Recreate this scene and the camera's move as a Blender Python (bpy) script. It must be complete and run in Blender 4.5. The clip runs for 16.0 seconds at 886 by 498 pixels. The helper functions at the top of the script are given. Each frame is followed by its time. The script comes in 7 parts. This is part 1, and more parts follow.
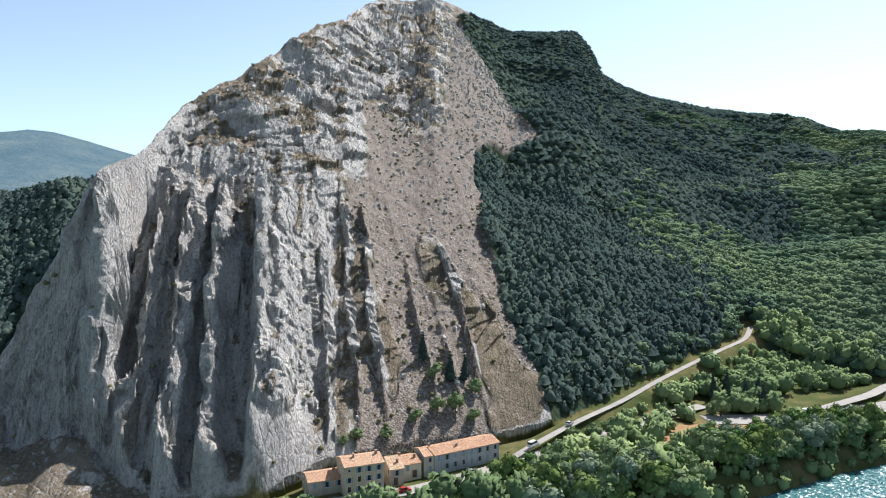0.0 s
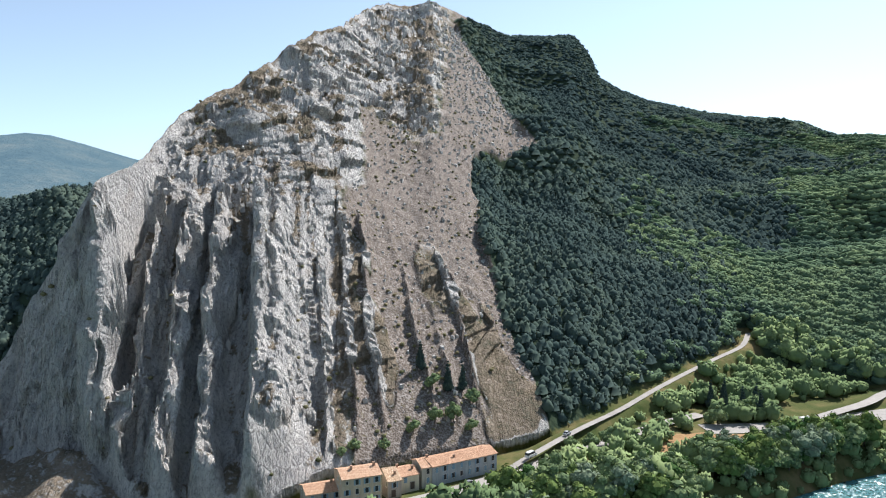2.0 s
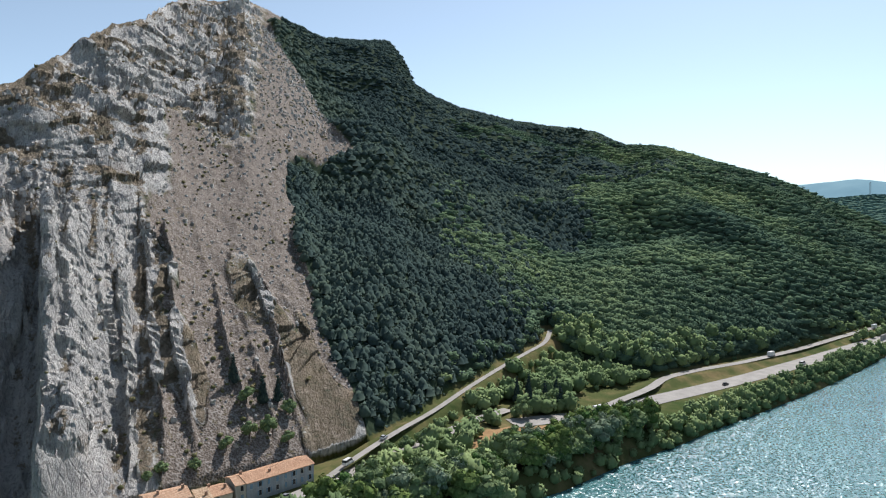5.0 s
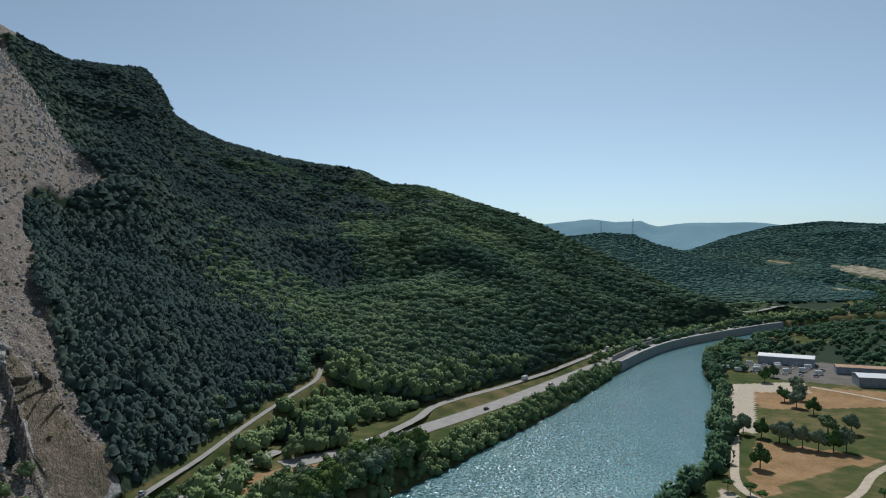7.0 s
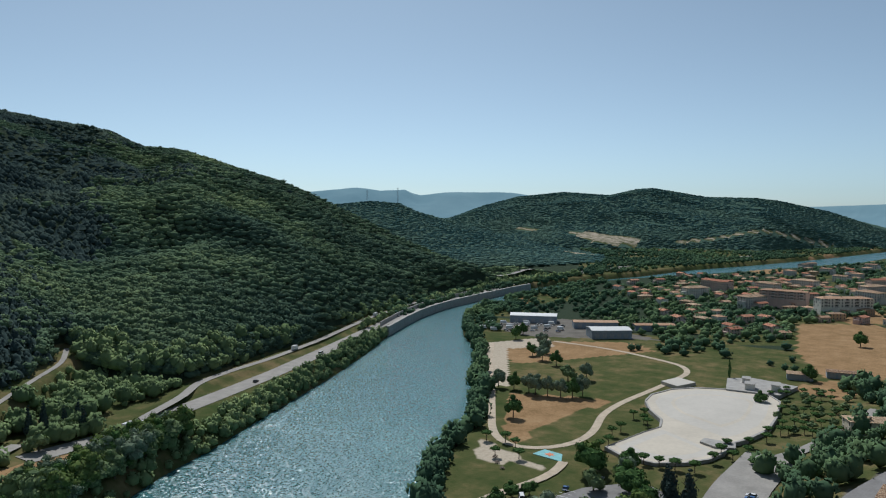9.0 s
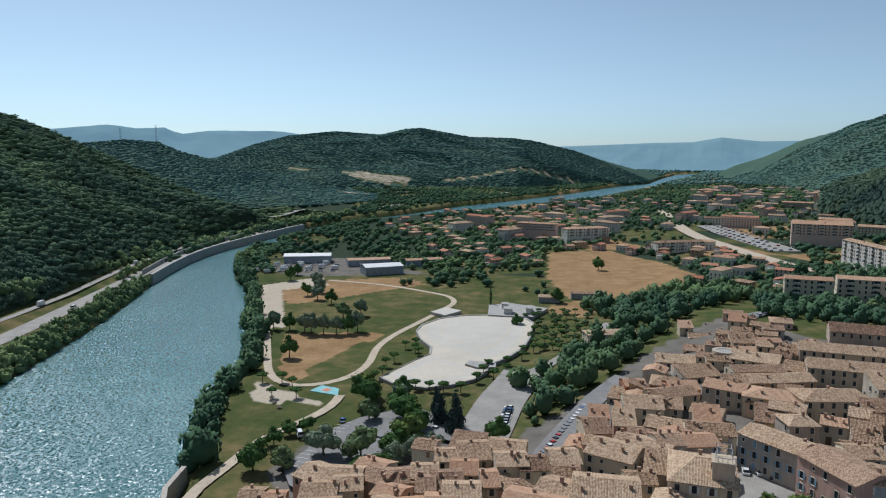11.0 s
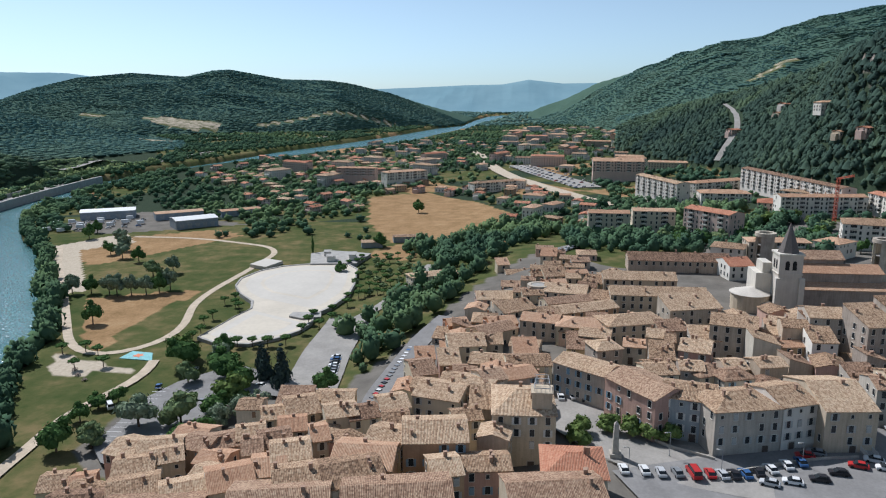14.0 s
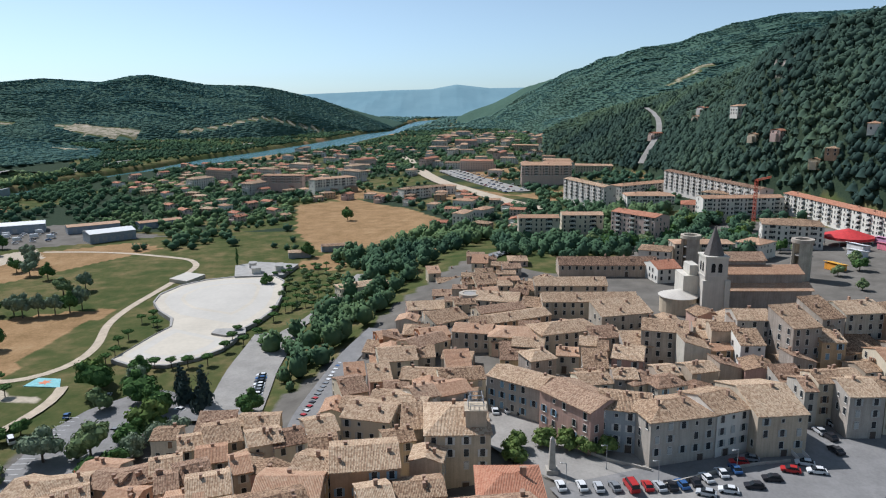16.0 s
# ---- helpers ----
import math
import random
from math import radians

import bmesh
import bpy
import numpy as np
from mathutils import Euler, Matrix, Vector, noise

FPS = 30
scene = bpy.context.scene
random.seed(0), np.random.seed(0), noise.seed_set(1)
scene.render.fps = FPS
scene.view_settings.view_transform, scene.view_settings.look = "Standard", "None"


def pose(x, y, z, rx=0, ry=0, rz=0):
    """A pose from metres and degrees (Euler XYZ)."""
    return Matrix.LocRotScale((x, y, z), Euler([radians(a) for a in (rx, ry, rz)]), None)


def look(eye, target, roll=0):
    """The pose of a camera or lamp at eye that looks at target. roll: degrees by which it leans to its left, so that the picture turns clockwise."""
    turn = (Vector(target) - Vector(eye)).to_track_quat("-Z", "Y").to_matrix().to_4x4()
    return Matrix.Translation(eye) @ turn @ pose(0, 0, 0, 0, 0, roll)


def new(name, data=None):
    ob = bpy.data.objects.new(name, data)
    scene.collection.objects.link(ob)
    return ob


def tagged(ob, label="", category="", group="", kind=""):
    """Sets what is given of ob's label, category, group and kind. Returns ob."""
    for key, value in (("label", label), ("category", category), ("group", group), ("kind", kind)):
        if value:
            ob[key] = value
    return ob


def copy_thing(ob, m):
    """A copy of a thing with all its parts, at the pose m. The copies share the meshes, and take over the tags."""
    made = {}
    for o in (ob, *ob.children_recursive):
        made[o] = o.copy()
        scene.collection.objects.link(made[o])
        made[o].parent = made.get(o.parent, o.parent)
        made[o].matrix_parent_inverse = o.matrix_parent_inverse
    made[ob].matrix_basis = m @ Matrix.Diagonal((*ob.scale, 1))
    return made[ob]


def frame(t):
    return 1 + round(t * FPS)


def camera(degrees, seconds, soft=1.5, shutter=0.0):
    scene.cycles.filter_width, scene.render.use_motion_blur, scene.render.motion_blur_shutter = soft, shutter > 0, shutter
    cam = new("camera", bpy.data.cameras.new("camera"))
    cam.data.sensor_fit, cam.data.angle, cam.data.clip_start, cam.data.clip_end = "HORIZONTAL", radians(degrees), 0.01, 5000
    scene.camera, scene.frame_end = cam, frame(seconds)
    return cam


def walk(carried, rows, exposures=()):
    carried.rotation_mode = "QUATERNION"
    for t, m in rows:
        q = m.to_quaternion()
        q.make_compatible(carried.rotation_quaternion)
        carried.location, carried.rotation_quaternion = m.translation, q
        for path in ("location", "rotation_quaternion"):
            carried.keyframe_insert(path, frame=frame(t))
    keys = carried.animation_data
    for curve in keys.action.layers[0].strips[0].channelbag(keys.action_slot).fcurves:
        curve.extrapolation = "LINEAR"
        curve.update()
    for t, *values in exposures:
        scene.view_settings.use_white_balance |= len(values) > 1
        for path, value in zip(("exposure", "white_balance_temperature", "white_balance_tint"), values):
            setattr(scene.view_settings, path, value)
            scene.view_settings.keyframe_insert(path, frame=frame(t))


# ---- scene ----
cam = camera(63.2, 16.0, soft=1.15)

# seconds, place (x, y, z), heading, tilt, roll in degrees
ROWS = [
    (0, 0.00, 0.00, 99.96, 0.03, -3.69, 0.01),
    (0.5, -0.01, 0.01, 100.73, 0.08, -3.66, -0.02),
    (1, -0.04, -0.00, 101.48, 0.10, -3.60, -0.03),
    (1.5, 0.03, 0.02, 102.25, 0.15, -3.56, -0.03),
    (2, 0.07, 0.02, 103.02, 0.21, -3.51, -0.05),
    (2.5, 0.10, 0.03, 103.86, 0.27, -3.47, -0.06),
    (3, 0.13, -0.06, 104.58, 0.30, -3.41, -0.06),
    (3.2, 0.17, -0.11, 104.86, 0.40, -3.39, -0.06),
    (3.5, 0.40, -0.50, 105.15, 1.50, -3.36, -0.05),
    (4.3, 1.10, -1.60, 105.70, 8.20, -3.30, 0.00),
    (5.3, 1.80, -3.46, 106.02, 17.18, -3.17, 0.06),
    (5.5, 1.66, -3.82, 105.98, 19.01, -2.76, 0.06),
    (6, 1.22, -4.70, 105.88, 23.54, -0.67, 0.01),
    (6.5, 0.65, -5.31, 105.76, 28.13, -0.32, -0.10),
    (7, 0.05, -5.48, 105.69, 32.70, -0.44, 0.00),
    (7.5, -0.61, -5.21, 105.78, 37.36, -0.77, 0.05),
    (8, -1.21, -4.80, 106.04, 41.97, -1.36, 0.10),
    (8.5, -1.70, -4.50, 106.31, 46.59, -2.17, 0.13),
    (9, -1.97, -4.53, 106.40, 51.14, -2.97, 0.20),
    (9.2, -2.06, -4.55, 106.42, 52.96, -3.35, 0.21),
    (10.2, -2.30, -5.40, 106.20, 61.90, -5.60, 0.18),
    (11.3, -2.45, -6.31, 105.90, 71.79, -8.45, 0.13),
    (11.5, -2.46, -6.26, 105.86, 73.71, -8.95, 0.13),
    (12, -2.40, -6.12, 105.81, 78.54, -10.20, 0.08),
    (12.5, -1.83, -5.86, 105.85, 82.02, -11.39, -0.03),
    (13, -0.89, -5.63, 105.96, 82.53, -12.07, -0.08),
    (13.5, 0.44, -5.59, 106.07, 82.91, -12.17, -0.14),
    (14, 2.04, -5.59, 106.12, 83.27, -12.10, -0.17),
    (14.5, 3.82, -5.59, 106.21, 83.61, -12.01, -0.22),
    (15, 5.74, -5.76, 106.32, 84.23, -11.93, -0.26),
    (15.5, 7.67, -5.94, 106.43, 85.80, -11.85, -0.32),
    (16, 9.68, -6.11, 106.53, 88.78, -11.76, -0.39),
]
walk(cam, [(t, pose(x, y, z, 90 + tilt, 0, -turn) @ pose(0, 0, 0, 0, 0, roll)) for t, x, y, z, turn, tilt, roll in ROWS],
     exposures=[(0, 0.85, 5900, 15), (3.2, 0.79, 5900, 15), (5.3, 0.22, 5900, 14), (6.5, -0.34, 5700, 11), (9.2, -0.38, 5700, 10), (11.5, -0.14, 5550, 12), (12.5, -0.02, 5580, 13), (16, 0.08, 5600, 13)])

# ---- daylight ----
SUN_TURN, SUN_HIGH = 40.0, 48.0
world = bpy.data.worlds.new("sky")
scene.world = world
world.use_nodes = True
wn = world.node_tree.nodes
wn.clear()
sky = wn.new("ShaderNodeTexSky")
sky.sky_type = "NISHITA"
sky.sun_disc = False
sky.sun_elevation = radians(SUN_HIGH)
sky.sun_rotation = radians(SUN_TURN)
sky.altitude = 500
sky.air_density, sky.dust_density, sky.ozone_density = 0.7, 0.8, 2.5
back = wn.new("ShaderNodeBackground")
back.inputs["Strength"].default_value = 0.110
wout = wn.new("ShaderNodeOutputWorld")
tone = wn.new("ShaderNodeMix")
tone.data_type, tone.blend_type = "RGBA", "MULTIPLY"
tone.inputs[0].default_value = 1.0
tone.inputs[7].default_value = (0.88, 0.985, 0.925, 1)
pale = wn.new("ShaderNodeHueSaturation")
pale.inputs["Saturation"].default_value = 0.60
world.node_tree.links.new(sky.outputs[0], pale.inputs["Color"])
world.node_tree.links.new(pale.outputs[0], tone.inputs[6])
world.node_tree.links.new(tone.outputs[2], back.inputs[0])
world.node_tree.links.new(back.outputs[0], wout.inputs[0])

sun_data = bpy.data.lights.new("sun", "SUN")
sun_data.energy, sun_data.angle, sun_data.color = 4.7, radians(0.53), (1.0, 0.93, 0.82)
sun = new("sun", sun_data)
a, e = radians(SUN_TURN), radians(SUN_HIGH)
sun.matrix_world = look((0, 0, 0), (-math.sin(a) * math.cos(e), -math.cos(a) * math.cos(e), -math.sin(e)))
sun.location = (0, 0, 900)


# ---- materials ----
class Mat:
    """A node material, written short."""

    def __init__(self, name):
        self.m = bpy.data.materials.new(name)
        self.m.use_nodes = True
        self.t = self.m.node_tree
        self.n = self.t.nodes
        self.b = self.n["Principled BSDF"]
        self.b.inputs["Specular IOR Level"].default_value = 0.3

    def link(self, a, b):
        self.t.links.new(a, b)

    def set(self, **kw):
        for k, v in kw.items():
            self.b.inputs[k.replace("_", " ")].default_value = v
        return self

    def coords(self, scale=(1, 1, 1), kind="Object", turn=(0, 0, 0)):
        c = self.n.new("ShaderNodeTexCoord")
        m = self.n.new("ShaderNodeMapping")
        m.inputs["Scale"].default_value = scale
        m.inputs["Rotation"].default_value = turn
        self.link(c.outputs[kind], m.inputs[0])
        return m.outputs[0]

    def noise(self, vec, scale, detail=4, rough=0.6):
        x = self.n.new("ShaderNodeTexNoise")
        x.inputs["Scale"].default_value, x.inputs["Detail"].default_value, x.inputs["Roughness"].default_value = scale, detail, rough
        self.link(vec, x.inputs["Vector"])
        return x.outputs["Fac"]

    def voronoi(self, vec, scale, out="Distance", feature="F1"):
        x = self.n.new("ShaderNodeTexVoronoi")
        x.feature = feature
        x.inputs["Scale"].default_value = scale
        self.link(vec, x.inputs["Vector"])
        return x.outputs[out]

    def wave(self, vec, scale, distort=1.0, axis="X", profile="SIN"):
        x = self.n.new("ShaderNodeTexWave")
        x.bands_direction, x.wave_profile = axis, profile
        x.inputs["Scale"].default_value, x.inputs["Distortion"].default_value = scale, distort
        self.link(vec, x.inputs["Vector"])
        return x.outputs["Fac"]

    def ramp(self, fac, stops):
        r = self.n.new("ShaderNodeValToRGB")
        el = r.color_ramp.elements
        while len(el) < len(stops):
            el.new(0.5)
        for k, (p, c) in enumerate(stops):
            el[k].position, el[k].color = p, (*c, 1) if len(c) == 3 else c
        self.link(fac, r.inputs[0])
        return r.outputs[0]

    def grey(self, fac, lo, hi, a=0.0, b=1.0):
        r = self.n.new("ShaderNodeMapRange")
        for k, v in zip(("From Min", "From Max", "To Min", "To Max"), (lo, hi, a, b)):
            r.inputs[k].default_value = v
        self.link(fac, r.inputs["Value"])
        return r.outputs[0]

    def math(self, op, a, b):
        r = self.n.new("ShaderNodeMath")
        r.operation = op
        for k, v in enumerate((a, b)):
            if isinstance(v, (int, float)):
                r.inputs[k].default_value = v
            else:
                self.link(v, r.inputs[k])
        return r.outputs[0]

    def mix(self, fac, a, b, mode="MIX"):
        r = self.n.new("ShaderNodeMix")
        r.data_type, r.blend_type = "RGBA", mode
        for k, v in ((0, fac), (6, a), (7, b)):
            if isinstance(v, (int, float)):
                r.inputs[k].default_value = v
            elif isinstance(v, tuple):
                r.inputs[k].default_value = (*v, 1)
            else:
                self.link(v, r.inputs[k])
        return r.outputs[2]

    def attr(self, name):
        r = self.n.new("ShaderNodeAttribute")
        r.attribute_name = name
        return r.outputs["Fac"]

    def rand(self):
        return self.n.new("ShaderNodeObjectInfo").outputs["Random"]

    def island(self):
        return self.n.new("ShaderNodeNewGeometry").outputs["Random Per Island"]

    def color(self, sock):
        self.link(sock, self.b.inputs["Base Color"])
        return self

    def bump(self, fac, strength=0.5, distance=0.1):
        r = self.n.new("ShaderNodeBump")
        r.inputs["Strength"].default_value, r.inputs["Distance"].default_value = strength, distance
        self.link(fac, r.inputs["Height"])
        if self.b.inputs["Normal"].is_linked:
            self.link(self.b.inputs["Normal"].links[0].from_socket, r.inputs["Normal"])
        self.link(r.outputs[0], self.b.inputs["Normal"])
        return self


def plain(name, color, rough=0.7, metal=0.0, vary=0.25, scale=0.5):
    """A surface of one colour with stains at two scales."""
    k = Mat(name).set(Roughness=rough, Metallic=metal)
    v = k.coords()
    big, fine = k.noise(v, scale, 4), k.noise(v, scale * 9, 3)
    both = k.math("ADD", k.math("MULTIPLY", big, 0.65), k.math("MULTIPLY", fine, 0.35))
    lo, hi = tuple(c * (1 - vary) for c in color), tuple(min(1, c * (1 + vary)) for c in color)
    k.color(k.ramp(both, [(0.3, lo), (0.7, hi)]))
    return k.m


def leafy(name, dark, mid, light, dry=None):
    k = Mat(name).set(Roughness=0.9)
    k.b.inputs["Specular IOR Level"].default_value = 0.0
    v = k.coords()
    tint = k.attr("tint")
    f = k.math("ADD", k.math("MULTIPLY", tint, 0.62), k.math("MULTIPLY", k.noise(v, 0.25, 3), 0.42))
    stops = [(0.2, dark), (0.55, mid), (0.85, light)]
    if dry:
        stops.append((0.97, dry))
    col = k.ramp(f, stops)
    k.color(col)
    return k.m


M_PINE = leafy("pine_needles", (0.038, 0.057, 0.055), (0.054, 0.079, 0.071), (0.084, 0.113, 0.085))
M_OAK = leafy("broad_leaves", (0.066, 0.106, 0.075), (0.112, 0.163, 0.092), (0.193, 0.250, 0.117), (0.366, 0.300, 0.150))
M_BANK = leafy("riverside_leaves", (0.108, 0.160, 0.075), (0.176, 0.236, 0.105), (0.296, 0.356, 0.158), (0.450, 0.365, 0.188))
M_GARDEN = leafy("garden_leaves", (0.052, 0.095, 0.061), (0.079, 0.133, 0.071), (0.135, 0.194, 0.085))
# Far trees: aerial haze is mixed into these paler, bluer leaf colours.
M_FAR = leafy("haze_tinted_woods", (0.093, 0.174, 0.160), (0.122, 0.206, 0.176), (0.169, 0.247, 0.185))
M_SHRUB = leafy("dry_scrub", (0.094, 0.105, 0.055), (0.143, 0.143, 0.072), (0.231, 0.198, 0.110))
M_HILL = leafy("hill_woods", (0.037, 0.061, 0.052), (0.058, 0.090, 0.066), (0.095, 0.137, 0.079))
M_BARK = plain("bark", (0.11, 0.085, 0.065), 0.9, scale=2)


def ground_material():
    k = Mat("ground").set(Roughness=0.95)
    k.b.inputs["Specular IOR Level"].default_value = 0.02
    v = k.coords()
    n_big, n_mid, n_fine = k.noise(v, 0.012, 5), k.noise(v, 0.09, 5), k.noise(v, 0.7, 4)
    edge = k.math("MULTIPLY", k.math("SUBTRACT", n_mid, 0.5), 0.9)
    soft = lambda name: k.grey(k.math("ADD", k.attr(name), edge), 0.35, 0.65)
    grass = k.ramp(k.math("ADD", k.math("MULTIPLY", n_mid, 0.6), k.math("MULTIPLY", n_big, 0.45)),
                   [(0.37, (0.046, 0.070, 0.022)), (0.52, (0.088, 0.096, 0.036)), (0.66, (0.185, 0.145, 0.070))])
    dry = k.ramp(k.math("ADD", k.math("MULTIPLY", n_mid, 0.6), k.math("MULTIPLY", n_fine, 0.4)),
                 [(0.35, (0.21, 0.135, 0.065)), (0.55, (0.32, 0.205, 0.105)), (0.72, (0.38, 0.27, 0.15))])
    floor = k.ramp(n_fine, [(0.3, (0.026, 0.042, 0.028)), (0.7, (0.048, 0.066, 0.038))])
    sand = k.ramp(n_fine, [(0.3, (0.40, 0.34, 0.26)), (0.7, (0.52, 0.45, 0.35))])
    town = k.ramp(n_mid, [(0.3, (0.125, 0.115, 0.10)), (0.7, (0.20, 0.184, 0.160))])
    stripes = k.noise(k.coords((0.30, 0.030, 0.05), turn=(0, 0, 0.2)), 1.0, 6, 0.65)
    stone = k.noise(v, 0.22, 8, 0.72)
    plates = k.voronoi(k.coords((0.42, 0.20, 0.13), turn=(0.15, 0.35, 0.2)), 1.0, feature="DISTANCE_TO_EDGE")
    crack = k.grey(plates, 0.0, 0.09)
    rock = k.ramp(k.math("ADD", k.math("MULTIPLY", stripes, 0.4), k.math("MULTIPLY", k.math("ADD", stone, k.noise(v, 0.8, 5, 0.75)), 0.3)),
                  [(0.37, (0.24, 0.235, 0.23)), (0.45, (0.47, 0.455, 0.43)), (0.56, (0.64, 0.615, 0.57))])
    rock = k.mix(k.math("MULTIPLY", k.grey(k.noise(v, 0.9, 3), 0.60, 0.70), 0.5), rock, (0.13, 0.12, 0.075))
    pits = k.grey(k.noise(k.coords((1.0, 1.0, 0.35), turn=(0.1, 0.25, 0.2)), 1.0, 4, 0.7), 0.53, 0.60)
    rock = k.mix(k.math("MULTIPLY", pits, 0.45), rock, (0.17, 0.165, 0.16))
    ochre = k.grey(k.noise(v, 0.035, 4), 0.60, 0.72)
    rock = k.mix(k.math("MULTIPLY", ochre, 0.45), rock, (0.36, 0.27, 0.19))
    blocks = k.voronoi(v, 1.3)
    scree = k.ramp(k.math("ADD", k.math("MULTIPLY", blocks, 0.5), k.math("MULTIPLY", n_fine, 0.55)),
                   [(0.30, (0.085, 0.070, 0.056)), (0.5, (0.165, 0.138, 0.115)), (0.72, (0.32, 0.29, 0.258))])
    tufts = k.grey(k.noise(v, 0.33, 3), 0.60, 0.68)
    scree = k.mix(k.math("MULTIPLY", tufts, 0.7), scree, (0.12, 0.10, 0.05))
    c = grass
    # Far hill ground is paled too, haze put into its colour by range.
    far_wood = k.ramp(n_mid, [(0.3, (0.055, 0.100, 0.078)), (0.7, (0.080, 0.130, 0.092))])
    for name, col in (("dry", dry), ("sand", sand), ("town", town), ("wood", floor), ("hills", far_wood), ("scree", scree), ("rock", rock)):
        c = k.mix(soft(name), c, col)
    growth = k.ramp(k.math("ADD", k.math("MULTIPLY", n_mid, 0.5), k.math("MULTIPLY", n_fine, 0.5)), [(0.36, (0.075, 0.075, 0.035)), (0.5, (0.19, 0.145, 0.085)), (0.62, (0.34, 0.275, 0.20))])
    c = k.mix(k.math("MULTIPLY", k.grey(k.math("ADD", k.attr("ledge"), k.math("MULTIPLY", k.math("SUBTRACT", n_fine, 0.5), 1.6)), 0.35, 0.6), 0.85), c, growth)
    k.color(c)
    k.bump(n_fine, 0.5, 0.5)
    k.bump(k.math("MULTIPLY", k.noise(v, 0.75, 6, 0.8), k.attr("rock")), 1.0, 1.3)
    k.bump(k.math("MULTIPLY", stone, k.attr("rock")), 1.0, 1.8)
    k.bump(k.math("MULTIPLY", k.math("ADD", k.math("MULTIPLY", crack, 0.25), k.math("MULTIPLY", stripes, 2.0)), k.attr("rock")), 1.0, 1.3)
    k.bump(k.math("MULTIPLY", blocks, k.attr("scree")), 0.5, 0.5)
    canopy = k.math("ADD", k.voronoi(v, 0.085), k.math("MULTIPLY", k.voronoi(v, 0.21), 0.4))
    k.bump(k.math("MULTIPLY", k.math("SUBTRACT", 1.0, canopy), k.attr("hills")), 0.3, 2.5)
    return k.m


M_GROUND = ground_material()


def water_material():
    k = Mat("river_water").set(Roughness=0.40, IOR=1.33)
    k.b.inputs["Specular IOR Level"].default_value = 0.5
    v = k.coords()
    k.color(k.ramp(k.noise(v, 0.015, 3), [(0.3, (0.042, 0.132, 0.142)), (0.7, (0.055, 0.158, 0.162))]))
    # ripples: the surface tilts this way and that
    x = k.n.new("ShaderNodeTexNoise")
    x.inputs["Scale"].default_value, x.inputs["Detail"].default_value, x.inputs["Roughness"].default_value = 1.0, 4, 0.75
    k.link(v, x.inputs["Vector"])
    tilt = k.n.new("ShaderNodeVectorMath")
    tilt.operation = "MULTIPLY_ADD"
    tilt.inputs[1].default_value, tilt.inputs[2].default_value = (2.4, 2.4, 0), (-1.2, -1.2, 1.0)
    k.link(x.outputs["Color"], tilt.inputs[0])
    unit = k.n.new("ShaderNodeVectorMath")
    unit.operation = "NORMALIZE"
    k.link(tilt.outputs[0], unit.inputs[0])
    k.link(unit.outputs[0], k.b.inputs["Normal"])
    k.set(Roughness=0.20)
    return k.m


M_WATER = water_material()
M_ASPHALT = plain("asphalt", (0.215, 0.208, 0.200), 0.9, scale=0.15)
M_ROAD_PALE = plain("pale_asphalt", (0.29, 0.272, 0.245), 0.9, scale=0.15)
M_PATH = plain("sandy_path", (0.47, 0.39, 0.29), 0.95, scale=0.3)
M_POOL = plain("pale_pool_concrete", (0.50, 0.465, 0.405), 0.8, vary=0.10, scale=0.05)
M_CONCRETE = plain("concrete", (0.34, 0.325, 0.30), 0.85, scale=0.3)
M_STONE = plain("limestone", (0.42, 0.385, 0.33), 0.9, scale=0.8)
M_LINE = plain("white_road_paint", (0.7, 0.7, 0.68), 0.7, vary=0.1)


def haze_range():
    k = Mat("haze_painted_range").set(Roughness=1.0)
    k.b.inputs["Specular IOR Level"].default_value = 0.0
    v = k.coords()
    # Haze painted in: pale blue base colour plus a blue glow.
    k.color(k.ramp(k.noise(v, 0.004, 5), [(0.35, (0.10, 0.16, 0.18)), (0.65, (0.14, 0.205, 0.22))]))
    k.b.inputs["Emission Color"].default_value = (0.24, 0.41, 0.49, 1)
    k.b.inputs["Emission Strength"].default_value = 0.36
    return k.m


M_RANGE = haze_range()


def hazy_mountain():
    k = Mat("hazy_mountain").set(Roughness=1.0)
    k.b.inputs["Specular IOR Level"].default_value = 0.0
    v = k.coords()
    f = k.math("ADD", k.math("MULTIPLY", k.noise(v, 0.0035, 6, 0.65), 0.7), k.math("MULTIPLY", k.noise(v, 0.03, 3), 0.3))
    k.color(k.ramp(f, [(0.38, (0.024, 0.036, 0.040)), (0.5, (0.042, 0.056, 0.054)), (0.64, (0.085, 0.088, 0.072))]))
    # Blue glow over the dark base imitates haze in front of the mountain.
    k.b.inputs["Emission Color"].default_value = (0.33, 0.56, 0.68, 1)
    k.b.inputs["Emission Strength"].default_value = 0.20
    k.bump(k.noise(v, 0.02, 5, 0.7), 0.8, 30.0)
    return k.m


M_HAZY = hazy_mountain()
M_LEAF = leafy("olive_leaves", (0.118, 0.165, 0.084), (0.185, 0.244, 0.111), (0.295, 0.345, 0.154), (0.354, 0.295, 0.139))


